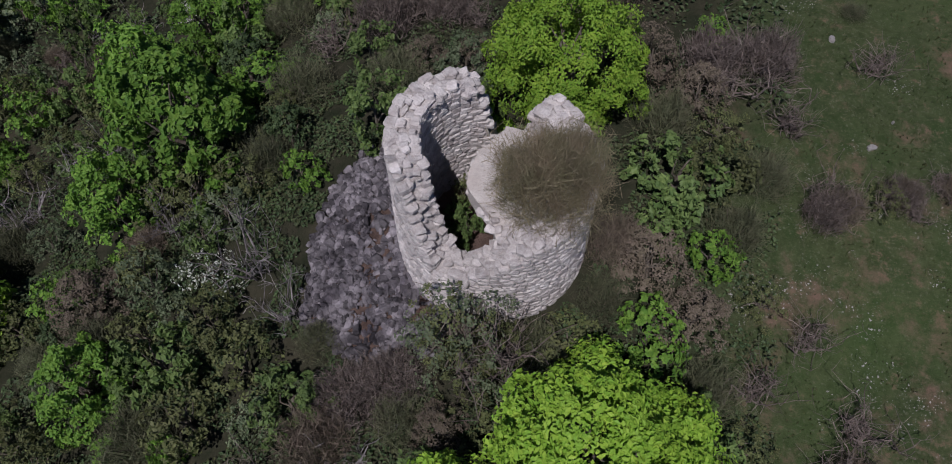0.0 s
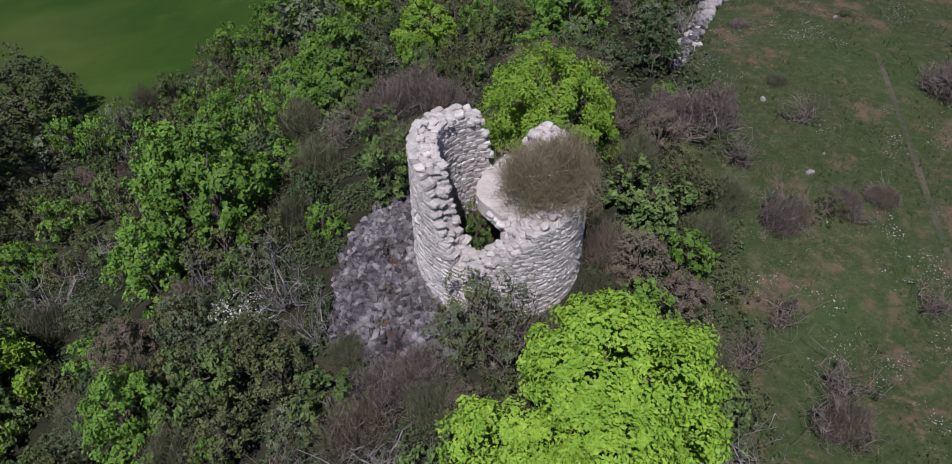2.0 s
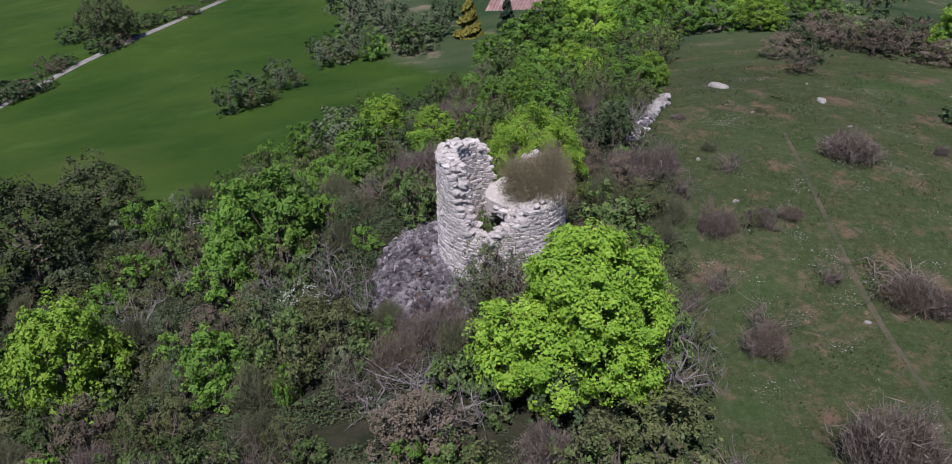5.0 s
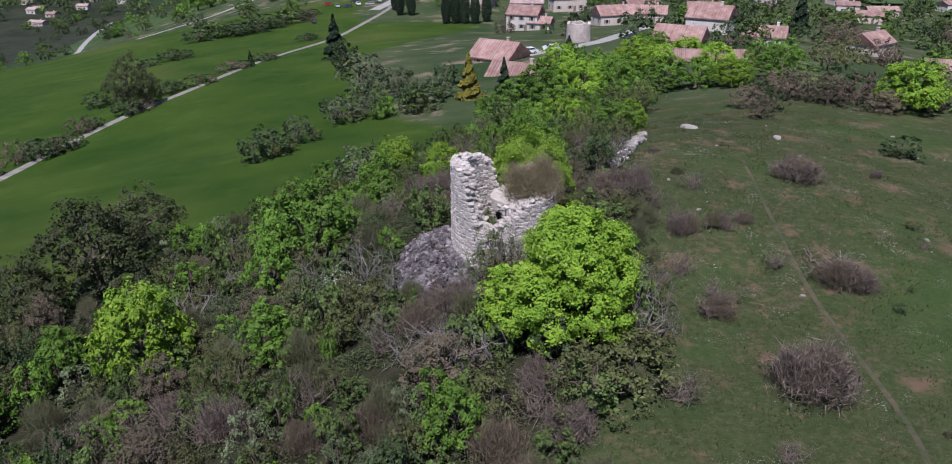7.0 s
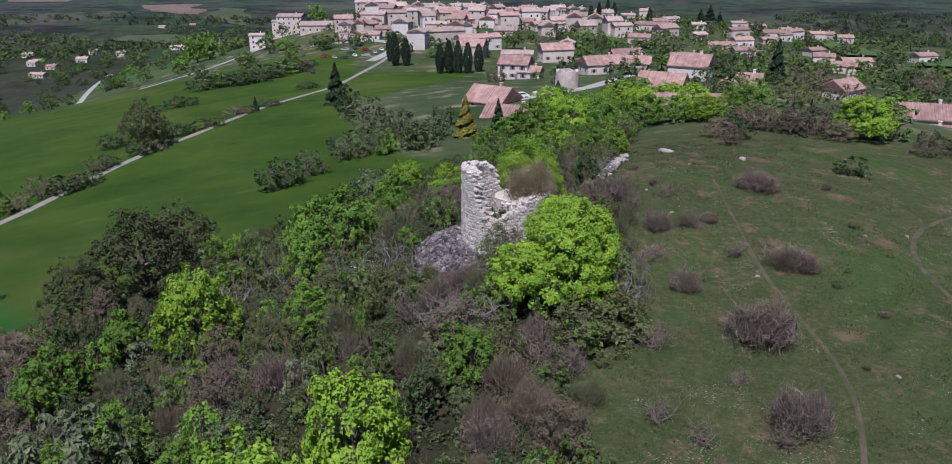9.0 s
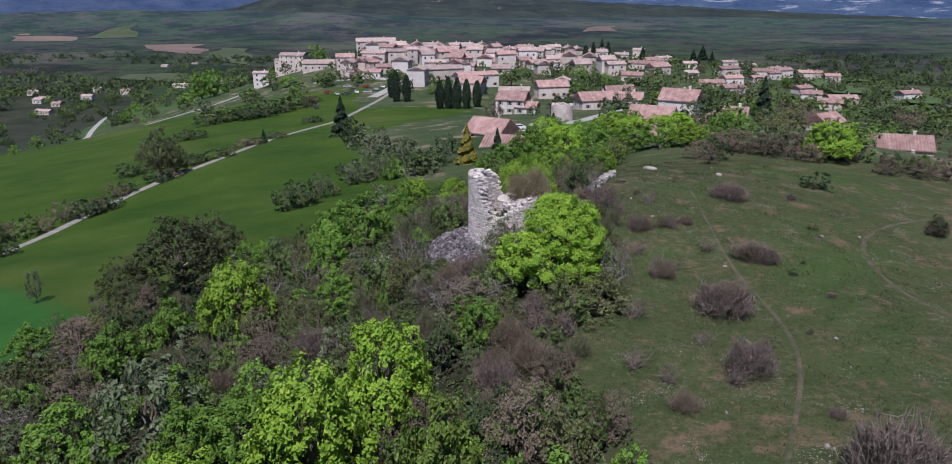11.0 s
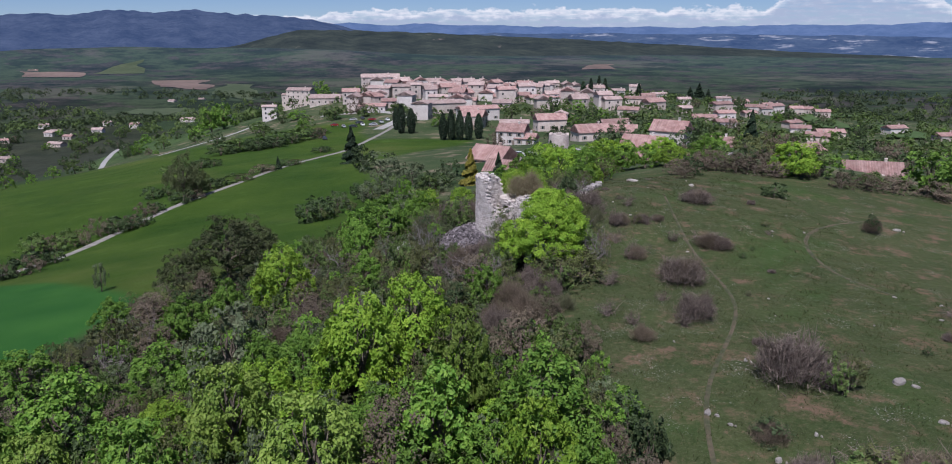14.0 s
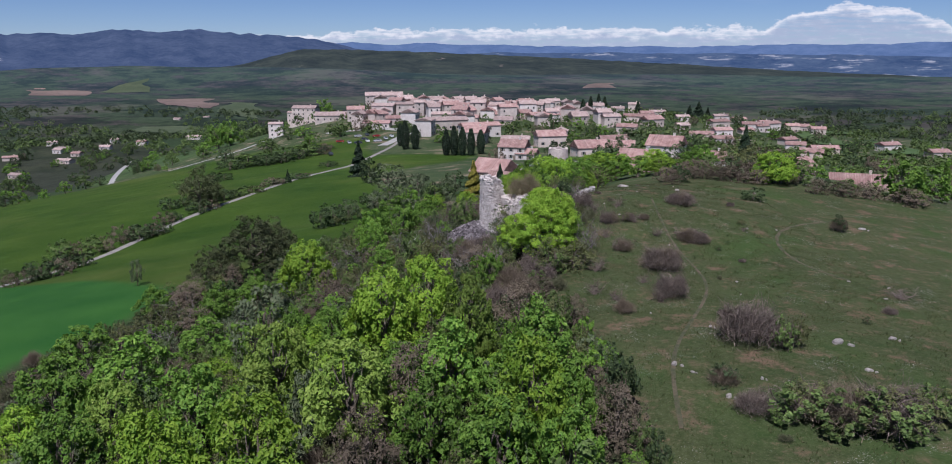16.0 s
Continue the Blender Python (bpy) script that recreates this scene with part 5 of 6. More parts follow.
# ---------------------------------------------------------------- the thicket
tried = 0
LIMIT = {"shrub_a": 185, "shrub_b": 110, "shrub_c": 140, "shrub_d": 160, "shrub_g": 80, "broom": 40, "broom_puff": 60, "thin_olive": 60, "broom_g": 95, "twiggy": 24, "dead": 22, "dead_b": 12, "dead_tw": 36, "fresh": 44, "maple_b": 22}
used = {k: 0 for k in LIMIT}
tg = np.random.default_rng(19)
while tried < 16000:
    tried += 1
    y_ = tg.uniform(-52, 58) if tried % 2 else tg.uniform(-50, -24)
    x_ = tg.uniform(-58, 22)
    if not west_edge(y_) + 0.8 < x_ < east_edge(y_) - 0.7:
        continue
    if heap_in(x_, y_) > -0.12 or math.hypot(x_ - TC.x, y_ - TC.y) < 4.2 or (math.hypot(x_ + 0.6, y_ + 4.2) < 2.0):
        continue
    a_, b_ = noise.noise((x_ * 0.13, y_ * 0.13, 2)), noise.noise((x_ * 0.16, y_ * 0.16, 11))
    dry = a_ + 0.12 * (x_ > -9) - 0.3 * (y_ < -30) - 0.25 * (y_ > 12) - 0.1
    if dry > 0.12:
        key = ("broom_puff", "twiggy", "shrub_a", "broom_g", "dead_tw", "thin_olive", "shrub_d", "shrub_a")[tg.integers(0, 8)]
    elif dry > -0.08:
        key = ("broom_g", "shrub_c", "shrub_b", "shrub_a", "shrub_g", "broom", "dead")[tg.integers(0, 7)]
    else:
        key = ("shrub_a", "shrub_d", "shrub_b", "shrub_c", "shrub_a", "fresh", "shrub_g", "shrub_d", "maple_b")[tg.integers(0, 9)]
        key = "shrub_d" if key == "maple_b" and y_ > -26 else key
    w_ = tg.uniform(1.5, 3.0) if key not in ("fresh", "maple_b") else tg.uniform(2.6, 4.2)
    if used[key] >= LIMIT[key]:
        continue
    if any((x_ - q[0]) ** 2 + (y_ - q[1]) ** 2 < ((w_ / 2 + q[2]) * 0.52) ** 2 for q in SPACED):
        continue
    used[key] += 1
    stand(key, x_, y_, w_, w_ * (tg.uniform(0.55, 0.8) if key in ("broom", "broom_g", "twiggy") else tg.uniform(0.7, 1.15) * (1.2 if y_ < -28 and key not in ("fresh", "maple_b") else 1.0)), group="thicket")

# taller growth on the southern slope
sg = np.random.default_rng(91)
for i in range(46):
    x_, y_ = sg.uniform(-50, 5), sg.uniform(-68, -51)
    w_ = sg.uniform(4.5, 7.0)
    plant(("fresh", "shrub_d", "far_dark", "shrub_a")[i % 4], x_, y_, w_, w_ * sg.uniform(0.55, 0.75), group="thicket")

# close-set shrubs round the tower
cg = np.random.default_rng(77)
added = 0
for _ in range(4000):
    x_, y_ = cg.uniform(-28, 9), cg.uniform(-20, 26)
    w_ = cg.uniform(1.7, 3.1)
    if added > 80 or not west_edge(y_) + 0.8 < x_ < east_edge(y_) - 0.7 or heap_in(x_, y_) > -0.2 or math.hypot(x_ - TC.x, y_ - TC.y) < 4.6 or math.hypot(x_ + 0.6, y_ + 4.2) < 2.2:
        continue
    if any((x_ - q[0]) ** 2 + (y_ - q[1]) ** 2 < ((w_ / 2 + q[2]) * 0.4) ** 2 for q in SPACED):
        continue
    green = noise.noise((x_ * 0.14, y_ * 0.14, 5)) - 0.12 * (x_ > 3) > -0.1
    key = (("shrub_a", "shrub_d", "shrub_g", "shrub_a", "shrub_c") if green else ("shrub_g", "broom_g", "shrub_c", "shrub_a", "broom_g"))[int(cg.integers(0, 5))]
    stand(key, x_, y_, w_, w_ * cg.uniform(0.6, 0.9), group="thicket")
    added += 1

# low leafy growth that closes the gaps between the shrubs
ug = np.random.default_rng(23)
N_U = 200000
ux, uy = np.r_[ug.normal(-9, 20, N_U // 2), ug.normal(-6, 9, N_U // 2)], np.r_[ug.normal(-4, 27, N_U // 2), ug.normal(-2, 8, N_U // 2)]
mixer = ug.permutation(N_U)
ux, uy = ux[mixer], uy[mixer]
keep = (ux > west_edge(uy) - 0.8) & (ux < east_edge(uy) + 0.5) & (np.hypot(ux - TC.x, uy - TC.y) > 3.3)
ux, uy = ux[keep], uy[keep]
hh = np.array([heap_in(a_, b_) for a_, b_ in zip(ux, uy)])
dens = np.array([noise.noise((a_ * 0.7, b_ * 0.7, 30)) for a_, b_ in zip(ux, uy)])
ok = (hh < -0.1) & (dens > -0.12)
ux, uy, dens = ux[ok], uy[ok], dens[ok]
uz = heights(ux, uy) + ug.random(len(ux)) ** 1.2 * (0.2 + 0.8 * np.clip(dens, 0, 1))
uv, uf = leaves_on(ug, np.stack([ux, uy, uz], 1), np.tile((0, 0, 1.0), (len(ux), 1)), np.where(np.hypot(ux + 6, uy + 2) < 17, 0.14, 0.22)[:, None], 0.2)
half = len(uf) // 2
for nm, sel, mt, lb in (("undergrowth", uf[:half], "leaf_dark", "low green undergrowth of brambles and grass"), ("dry_undergrowth", uf[half:], "leaf_litter", "low dry olive-brown undergrowth")):
    i0 = sel.min()
    ob = poly(nm, uv[i0:sel.max() + 1], (sel - i0).tolist(), M[mt])
    tagged(ob, lb, "undergrowth", kind="stuff")

# meadow grass tufts
mg = np.random.default_rng(29)
N_T = 80000
tx, ty = mg.uniform(2, 34, N_T), mg.uniform(-56, 34, N_T)
keep = (tx > east_edge(ty) - 0.5) & (np.array([noise.noise((a_ * 0.5, b_ * 0.5, 40)) for a_, b_ in zip(tx, ty)]) > -0.05)
tx, ty = tx[keep], ty[keep]
tz_ = heights(tx, ty)
an = mg.uniform(0, 6.28, len(tx))
hg = mg.uniform(0.05, 0.17, len(tx))
ex = np.stack([np.cos(an), np.sin(an), np.zeros(len(tx))], 1) * 0.035
P0 = np.stack([tx, ty, tz_ - 0.02], 1)
tipv = P0 + np.stack([mg.normal(0, 0.06, len(tx)), mg.normal(0, 0.06, len(tx)), hg], 1)
gv = np.stack([P0 - ex, P0 + ex, tipv], 1).reshape(-1, 3)
gf = (np.arange(len(tx))[:, None] * 3 + np.array([[0, 1, 2]])).tolist()
M["grass_blade"] = leaf_material("grass_blade", (0.04, 0.068, 0.018), (0.1, 0.118, 0.045), (0.1, 0.08, 0.045), 0.35)
tagged(poly("meadow_grass", gv, gf, M["grass_blade"]), "short dry meadow grass in tufts", "grass", kind="stuff")

# ---------------------------------------------------------------- hedges, field bushes, trees towards the village
for i, (x_, y_, w_, h_) in enumerate(HEDGE):
    plant(("far_brown", "far_dark", "far_dark", "far_round")[i % 4], x_, y_, w_, max(h_, 1.6), label="shrub in the hedge along the gravel track", group="track hedge")
    plant(("far_dark", "far_brown")[i % 2], x_ + 1.5, y_ + 3.0, w_ * 0.8, max(h_ * 0.8, 1.4), label="shrub in the hedge along the gravel track", group="track hedge")
for i, (x_, y_, w_, h_) in enumerate(HEDGE2):
    plant(("far_dark", "far_round", "far_dark")[i % 3], x_, y_, w_ * 1.15, h_, label="dense dark shrub in the field hedge", group="field hedge")
    plant("far_dark", x_ + w_ * 0.5, y_ + 3, w_, h_ * 0.7, label="dense dark shrub in the field hedge", group="field hedge")
for i, (x_, y_, w_, h_) in enumerate(FIELDB):
    plant(("far_dark", "far_dark", "far_grey", "far_grey", "far_grey")[i], x_, y_ + w_ * 0.4, w_ * 1.1, h_ * 1.1, label="bushy shrub row standing in the green field", group="field shrubs")
    plant("shrub_c", x_ + 2.0, y_ + 3, 2.6, 1.9, label="small shrub in the green field", group="field shrubs")
for i, (x_, y_, w_, h_) in enumerate(BRIGHTN):
    plant(("fresh", "maple_b")[i % 2], x_, y_ - 2, w_ * 1.05, h_ * 1.15, label="bright green tree north of the tower", group="northern trees")
    plant("fresh", x_ + 3.0, y_ + 4, w_ * 0.9, h_, label="fresh green tree north of the tower", group="northern trees")
for i in range(26):
    x_, y_ = rng.uniform(-2, 17), rng.uniform(24, 56)
    plant(("fresh", "shrub_a", "maple_b", "shrub_c", "shrub_d")[i % 5], x_, y_, rng.uniform(2.6, 4.6), rng.uniform(2.4, 4.2), group="northern trees")
for i, (x_, y_, w_, h_) in enumerate(((19.7, 75.8, 8.5, 5.6), (21.3, 57.2, 6.8, 4.4), (24.7, 55.0, 6.5, 3.8), (28.0, 52.0, 5.5, 3.4), (12.8, 71.7, 7.8, 5.4), (34.1, 54.0, 5.6, 4.0), (42.0, 36.5, 6.6, 5.2), (3.3, 64.9, 7.6, 5.0), (6.9, 52.4, 7.2, 5.2),
                                       (42.0, 58.0, 5.2, 4.0), (38.0, 62.0, 5.4, 4.2), (48.0, 66.0, 6.0, 4.4), (30.0, 66.0, 6.0, 4.6), (-1.0, 58.0, 5.4, 4.4), (16.0, 84.0, 6.5, 5.4), (27.0, 88.0, 6.0, 5.0), (46.0, 96.0, 6.0, 5.0))):
    plant(("maple_b", "fresh", "fresh")[i % 3] if i not in (9, 11) else "shrub_c", x_, y_, w_, h_, label="leafy tree between the meadow and the houses", group="northern trees")
for i, (x_, y_, w_, h_) in enumerate(BROWNH):
    plant(("broom_puff", "far_brown", "broom_puff")[i % 3], x_, y_ + 1, w_ * 1.1, max(h_, 2.2), label="brown leafless shrub at the far meadow edge", group="meadow edge")
    plant(("far_dark", "far_brown", "far_round")[i % 3], x_ + 2.5, y_ + 5, w_, max(h_ * 1.1, 2.2), label="shrub at the far meadow edge", group="meadow edge")
for i, (x_, y_, w_, h_) in enumerate(MIDG):
    plant(("far_round", "far_dark", "far_grey", "far_dark", "far_grey", "far_dark", "far_dark", "far_fresh", "far_round", "far_fresh", "far_fresh", "far_dark", "far_fresh", "far_fresh", "far_fresh")[i], x_, y_, w_, h_, label="tree between the fields and the village", group="village trees")
for x_, y_, w_, h_ in CYPRESS:
    plant("cypress", x_, y_, max(w_, 3.0), h_ * 1.05, label="tall dark cypress beside the village", group="cypresses", sink=0.3)
for i, (x_, y_, w_, h_) in enumerate(CONIFER):
    plant("conifer" if i < 8 else "oak", x_, y_, w_, h_, label="dark conifer near the houses" if i < 8 else "tall dark tree by the track", group="conifers", sink=0.3)
plant("gold", -4.7, 82.8, 5.0, 7.4, label="golden yellow conifer with drooping branches")
plant("conifer", 1.0, 84.0, 3.6, 6.0, label="slender blue-grey conifer beside the golden one")
for i, (x_, y_, w_, h_) in enumerate(ROUND):
    plant(("far_fresh", "far_round", "far_brown", "far_round")[i % 4], x_, y_, w_, h_, label="round tree among the village houses", group="village trees")
plant("far_grey", -45.4, 10.4, 1.8, 3.4, label="thin young tree at the field edge")
vg = np.random.default_rng(37)
n_far = 0
while n_far < 240:
    x_, y_ = (vg.uniform(-420, 330), vg.uniform(70, 620)) if n_far % 2 else (vg.uniform(-20, 290), vg.uniform(95, 560))
    w_ = vg.uniform(3.5, 9)
    if x_ < -52 and y_ < 260 and x_ > -250:
        continue
    if -60 < x_ < 70 and 90 < y_ < 240 and vg.random() < 0.5:
        continue
    if -52 < x_ < -14 and y_ < 300:
        continue
    if noise.noise((x_ * 0.012, y_ * 0.012, 50)) < -0.15:
        continue
    plant(("far_round", "far_dark", "far_dark", "far_fresh", "far_brown")[n_far % 5], x_, y_, w_, w_ * vg.uniform(0.7, 1.1), label="tree among the houses and gardens round the village", group="valley trees")
    n_far += 1


for i in range(34):
    t_ = rng.random()
    x_, y_ = -27 + 32 * t_ + rng.normal(0, 1.5), 73 + 16 * rng.random() - 4 * t_
    if abs(x_ + 4.0) < 5.5 and y_ < 86:
        continue
    plant(("far_dark", "far_grey", "far_round", "far_dark", "fresh")[i % 5], x_, y_, rng.uniform(3, 5.5), rng.uniform(2.6, 4.6), label="tree in the belt between field and houses", group="tree belt")
n_far = 0
while n_far < 85:
    x_, y_ = vg.uniform(-430, -165), vg.uniform(285, 640)
    if noise.noise((x_ * 0.02, y_ * 0.02, 51)) < -0.1 or x_ > -120 - 0.2 * (y_ - 250):
        continue
    w_ = vg.uniform(6, 12)
    plant(("far_round", "far_dark", "far_fresh", "far_dark")[n_far % 4], x_, y_, w_, w_ * vg.uniform(0.6, 0.9), label="tree in the wooded valley below the village", group="valley trees")
    n_far += 1


def woods(name, count, region, size, mat, label, sd):
    """Far woods: many small tufts of leaves in one sheet."""
    g = np.random.default_rng(sd)
    cs, ns = [], []
    x0, x1, y0, y1, thr = region
    made = 0
    while made < count:
        x_, y_ = g.uniform(x0, x1), g.uniform(y0, y1)
        if abs(x_) > 0.66 * (y_ + 120) + 60 or noise.noise((x_ * 0.0045, y_ * 0.0045, sd)) < thr:
            continue
        made += 1
        w_ = size * g.uniform(0.6, 1.3)
        k = 34
        d = g.normal(0, 1, (k, 3))
        d /= np.linalg.norm(d, axis=1)[:, None]
        d[:, 2] = np.abs(d[:, 2])
        cs.append(np.array((x_, y_, gz(x_, y_) + w_ * 0.12)) + d * np.array((0.5, 0.5, 0.65)) * w_)
        ns.append(d)
    v, f = leaves_on(g, np.concatenate(cs), np.concatenate(ns), size * 0.3, 0.2)
    tagged(poly(name, v, f.tolist(), M[mat]), label, "woods", kind="stuff")


woods("valley_woods", 1700, (-1000, 900, 520, 1200, -0.05), 9, "leaf_dark", "dark woods in the valley", 61)
woods("green_woods", 900, (-900, 900, 480, 1100, 0.0), 8, "leaf_green", "green woods in the valley", 62)

woods("garden_greenery", 330, (50, 300, 180, 560, -0.35), 6, "leaf_green", "green garden shrubs and trees among the houses", 64)
woods("garden_hedges", 220, (30, 290, 140, 520, -0.35), 5, "leaf_dark", "dark garden hedges among the houses", 65)
woods("village_greenery", 120, (-95, 85, 330, 500, -0.4), 6, "leaf_green", "green trees between the old village houses", 66)

# ---------------------------------------------------------------- tracks and roads
def ribbon(name, pts, width, mat, label, lift=0.12, kind="structure"):
    pts = [np.array(p, float) for p in pts]
    fine = []
    for a_, b_ in zip(pts, pts[1:]):
        n_ = max(2, int(np.linalg.norm(b_ - a_) / 3))
        fine += [a_ + (b_ - a_) * k / n_ for k in range(n_)]
    fine.append(pts[-1])
    for _ in range(6):
        fine = [fine[0]] + [(fine[i - 1] + fine[i] * 2 + fine[i + 1]) / 4 for i in range(1, len(fine) - 1)] + [fine[-1]]
    v, f = [], []
    for i, p in enumerate(fine):
        d = fine[min(i + 1, len(fine) - 1)] - fine[max(i - 1, 0)]
        n_ = np.array((-d[1], d[0])) / (np.linalg.norm(d) + 1e-9)
        wob = 1 + 0.12 * noise.noise((i * 0.4, 7, 0))
        for s in (-1, -0.5, 0, 0.5, 1):
            q = p + n_ * s * width / 2 * wob
            v.append((q[0], q[1], gz(q[0], q[1]) + (lift if abs(s) < 1 else -0.1)))
    for i in range(len(fine) - 1):
        for k in range(4):
            q = i * 5 + k
            f.append((q, q + 1, q + 6, q + 5))
    return tagged(poly(name, v, f, mat, smooth=True), label, "road", kind=kind)


ribbon("track", [(-80, 36), (-76.5, 52.6), (-77.4, 70.8), (-73.3, 96.3), (-66.8, 122.3), (-61.7, 171.7), (-53.5, 212.2), (-50, 262), (-46, 300), (-44, 330)], 2.7, M["gravel"], "pale gravel track between the fields")
ribbon("road", [(-178, 345), (-165, 360), (-149, 375), (-140, 400), (-132, 418)], 5.0, M["asphalt"], "pale asphalt road climbing to the village")
ribbon("valley_road", [(-213, 350), (-235, 400), (-262, 470), (-285, 540)], 5.0, M["asphalt"], "straight pale road down in the valley")
ribbon("village_road", [(-52, 300), (-46, 330), (-42, 352), (-60, 372), (-95, 380)], 7.0, M["asphalt"], "asphalt road and square beside the cypresses")
ribbon("lane", [(6, 128), (14, 138), (26, 150), (40, 175), (48, 200), (52, 235)], 5.0, M["asphalt"], "pale lane between the houses")
ribbon("meadow_path", [(7.6, -43), (8.2, -38), (8.9, -34), (10.9, -29.4), (14.2, -24.4), (16.5, -18.5), (16.6, -14.5), (16.5, -9.1), (16.2, -1.7), (17, 5.6), (18, 14)], 0.45, M["path_grass"], "faint trodden path in the meadow grass", 0.03)
ribbon("meadow_scar", [(40.4, 11.2), (33.9, 8.1), (28.7, 3.7), (27.1, -3.2), (27.1, -7.5), (26.6, -11.6), (29.5, -15)], 0.6, M["path_grass"], "reddish bare trail across the meadow", 0.03)


# ---------------------------------------------------------------- houses
def house(x, y, w, d, h, turn, wall_m, roof_m, label, z=None, pitch=0.28, name="house", floors=None, hip=False, chimney=True, group="village houses"):
    """Walls with eaves, a tiled roof of two slopes with its thickness, windows with shutters, door and chimney."""
    z0 = gz(x, y) if z is None else z
    top = holder(name, pose(x, y, z0, rz=turn), label, "house", group)
    rise = d / 2 * pitch * 2
    bm = bmesh.new()
    X_, Y_ = w / 2, d / 2
    foot = -5.0
    a = [bm.verts.new(q) for q in ((-X_, -Y_, foot), (X_, -Y_, foot), (X_, Y_, foot), (-X_, Y_, foot), (-X_, -Y_, h), (X_, -Y_, h), (X_, Y_, h), (-X_, Y_, h))]
    for q in ((0, 1, 5, 4), (2, 3, 7, 6), (3, 2, 1, 0)):
        bm.faces.new([a[i] for i in q])
    g0, g1 = bm.verts.new((-X_, 0, h + (0 if hip else rise * 0.97))), bm.verts.new((X_, 0, h + (0 if hip else rise * 0.97)))
    bm.faces.new([a[1], a[2], a[6], g1, a[5]])
    bm.faces.new([a[3], a[0], a[4], g0, a[7]])
    bm.faces.new([a[4], a[5], g1, g0])
    bm.faces.new([a[7], g0, g1, a[6]])
    part("wall", bm, M[wall_m], top)
    e, th = 0.35, 0.22
    inset = min(w, d) / 2 if hip else -e
    bm = bmesh.new()
    slope = rise / Y_
    lo = h - e * slope + 0.03
    rx = X_ - inset if hip else X_ + e
    pts = [(-X_ - e, -Y_ - e, lo), (X_ + e, -Y_ - e, lo), (X_ + e, Y_ + e, lo), (-X_ - e, Y_ + e, lo), (-rx, 0, h + rise + 0.03), (rx, 0, h + rise + 0.03)]
    vs = [bm.verts.new(p) for p in pts] + [bm.verts.new((p[0], p[1], p[2] + th)) for p in pts]
    for q in ((0, 1, 5, 4), (2, 3, 4, 5), (1, 2, 5), (3, 0, 4)):
        bm.faces.new([vs[i + 6] for i in q])
        bm.faces.new([vs[i] for i in reversed(q)])
    for i, j in ((0, 1), (1, 2), (2, 3), (3, 0)):
        bm.faces.new([vs[i], vs[j], vs[j + 6], vs[i + 6]])
    roof = part("roof", bm, M[roof_m], top)
    # rows of cover tiles
    bm = bmesh.new()
    if not hip and y < 250:
        n_ = max(4, min(26, int(w / 0.55)))
        for s in (-1, 1):
            for i in range(n_):
                xx = -X_ - e + (i + 0.5) * (w + 2 * e) / n_
                q = [bm.verts.new((xx + o, s * yy, zz + th + oz)) for yy, zz in ((Y_ + e, lo), (0.05, h + rise)) for o, oz in ((-0.1, 0.0), (0, 0.1), (0.1, 0.0))]
                bm.faces.new([q[0], q[1], q[4], q[3]])
                bm.faces.new([q[1], q[2], q[5], q[4]])
        part("tiling", bm, M[roof_m], roof)["kind"] = "stuff"
    if chimney:
        bm = bmesh.new()
        box(bm, X_ * 0.4, -0.3, h + rise * 0.5, X_ * 0.4 + 0.6, 0.3, h + rise + 0.9)
        box(bm, X_ * 0.4 - 0.08, -0.38, h + rise + 0.9, X_ * 0.4 + 0.68, 0.38, h + rise + 1.02)
        part("chimney", bm, M[wall_m], roof)
    fl = floors or max(1, int(h / 2.7))
    for s, run, off in ((-1, w, Y_), (1, d, X_), (-2, d, X_))[:3 if y < 330 else 1]:
        n_ = max(1, int(run / 3.6))
        for f_ in range(fl):
            for i in range(n_):
                if rng.random() < 0.18:
                    continue
                c = -run / 2 + (i + 0.5) * run / n_
                zb = f_ * h / fl + 0.95
                ww, hh_ = 0.95, min(1.25, h / fl - 1.1)
                if hh_ < 0.5:
                    continue
                dm = Matrix.Rotation({-1: 0, 1: math.pi / 2, -2: -math.pi / 2}[s], 4, "Z") @ Matrix.Translation((c, -off, zb))
                if y > 330:
                    bm = bmesh.new()
                    box(bm, -ww / 2, -0.03, 0, ww / 2, 0.02, hh_)
                    part("window", bm, M["glass"], top, "", dm)
                    continue
                bm = bmesh.new()
                box(bm, -ww / 2 - 0.09, -0.05, -0.09, ww / 2 + 0.09, 0.05, 0.0)
                box(bm, -ww / 2 - 0.09, -0.04, hh_, ww / 2 + 0.09, 0.05, hh_ + 0.09)
                box(bm, -ww / 2 - 0.09, -0.04, 0, -ww / 2, 0.05, hh_)
                box(bm, ww / 2, -0.04, 0, ww / 2 + 0.09, 0.05, hh_)
                win = part("window", bm, M["frame_white"], top, "", dm)
                bm = bmesh.new()
                box(bm, -ww / 2, -0.015, 0, ww / 2, 0.02, hh_)
                part("pane", bm, M["glass"], win)
                if (y < 330 or rng.random() < 0.4) and s == -1:
                    for q in (-1, 1):
                        bm = bmesh.new()
                        x0 = q * (ww / 2 + 0.1 + 0.22)
                        box(bm, x0 - 0.22, -0.07, -0.02, x0 + 0.22, -0.02, hh_ + 0.02)
                        part("shutter", bm, M["shutter"], win)
    bm = bmesh.new()
    box(bm, -0.55 + w * 0.14, -Y_ - 0.04, -0.1, 0.55 + w * 0.14, -Y_ + 0.05, 2.1)
    part("door", bm, M["shutter"], top)
    return top


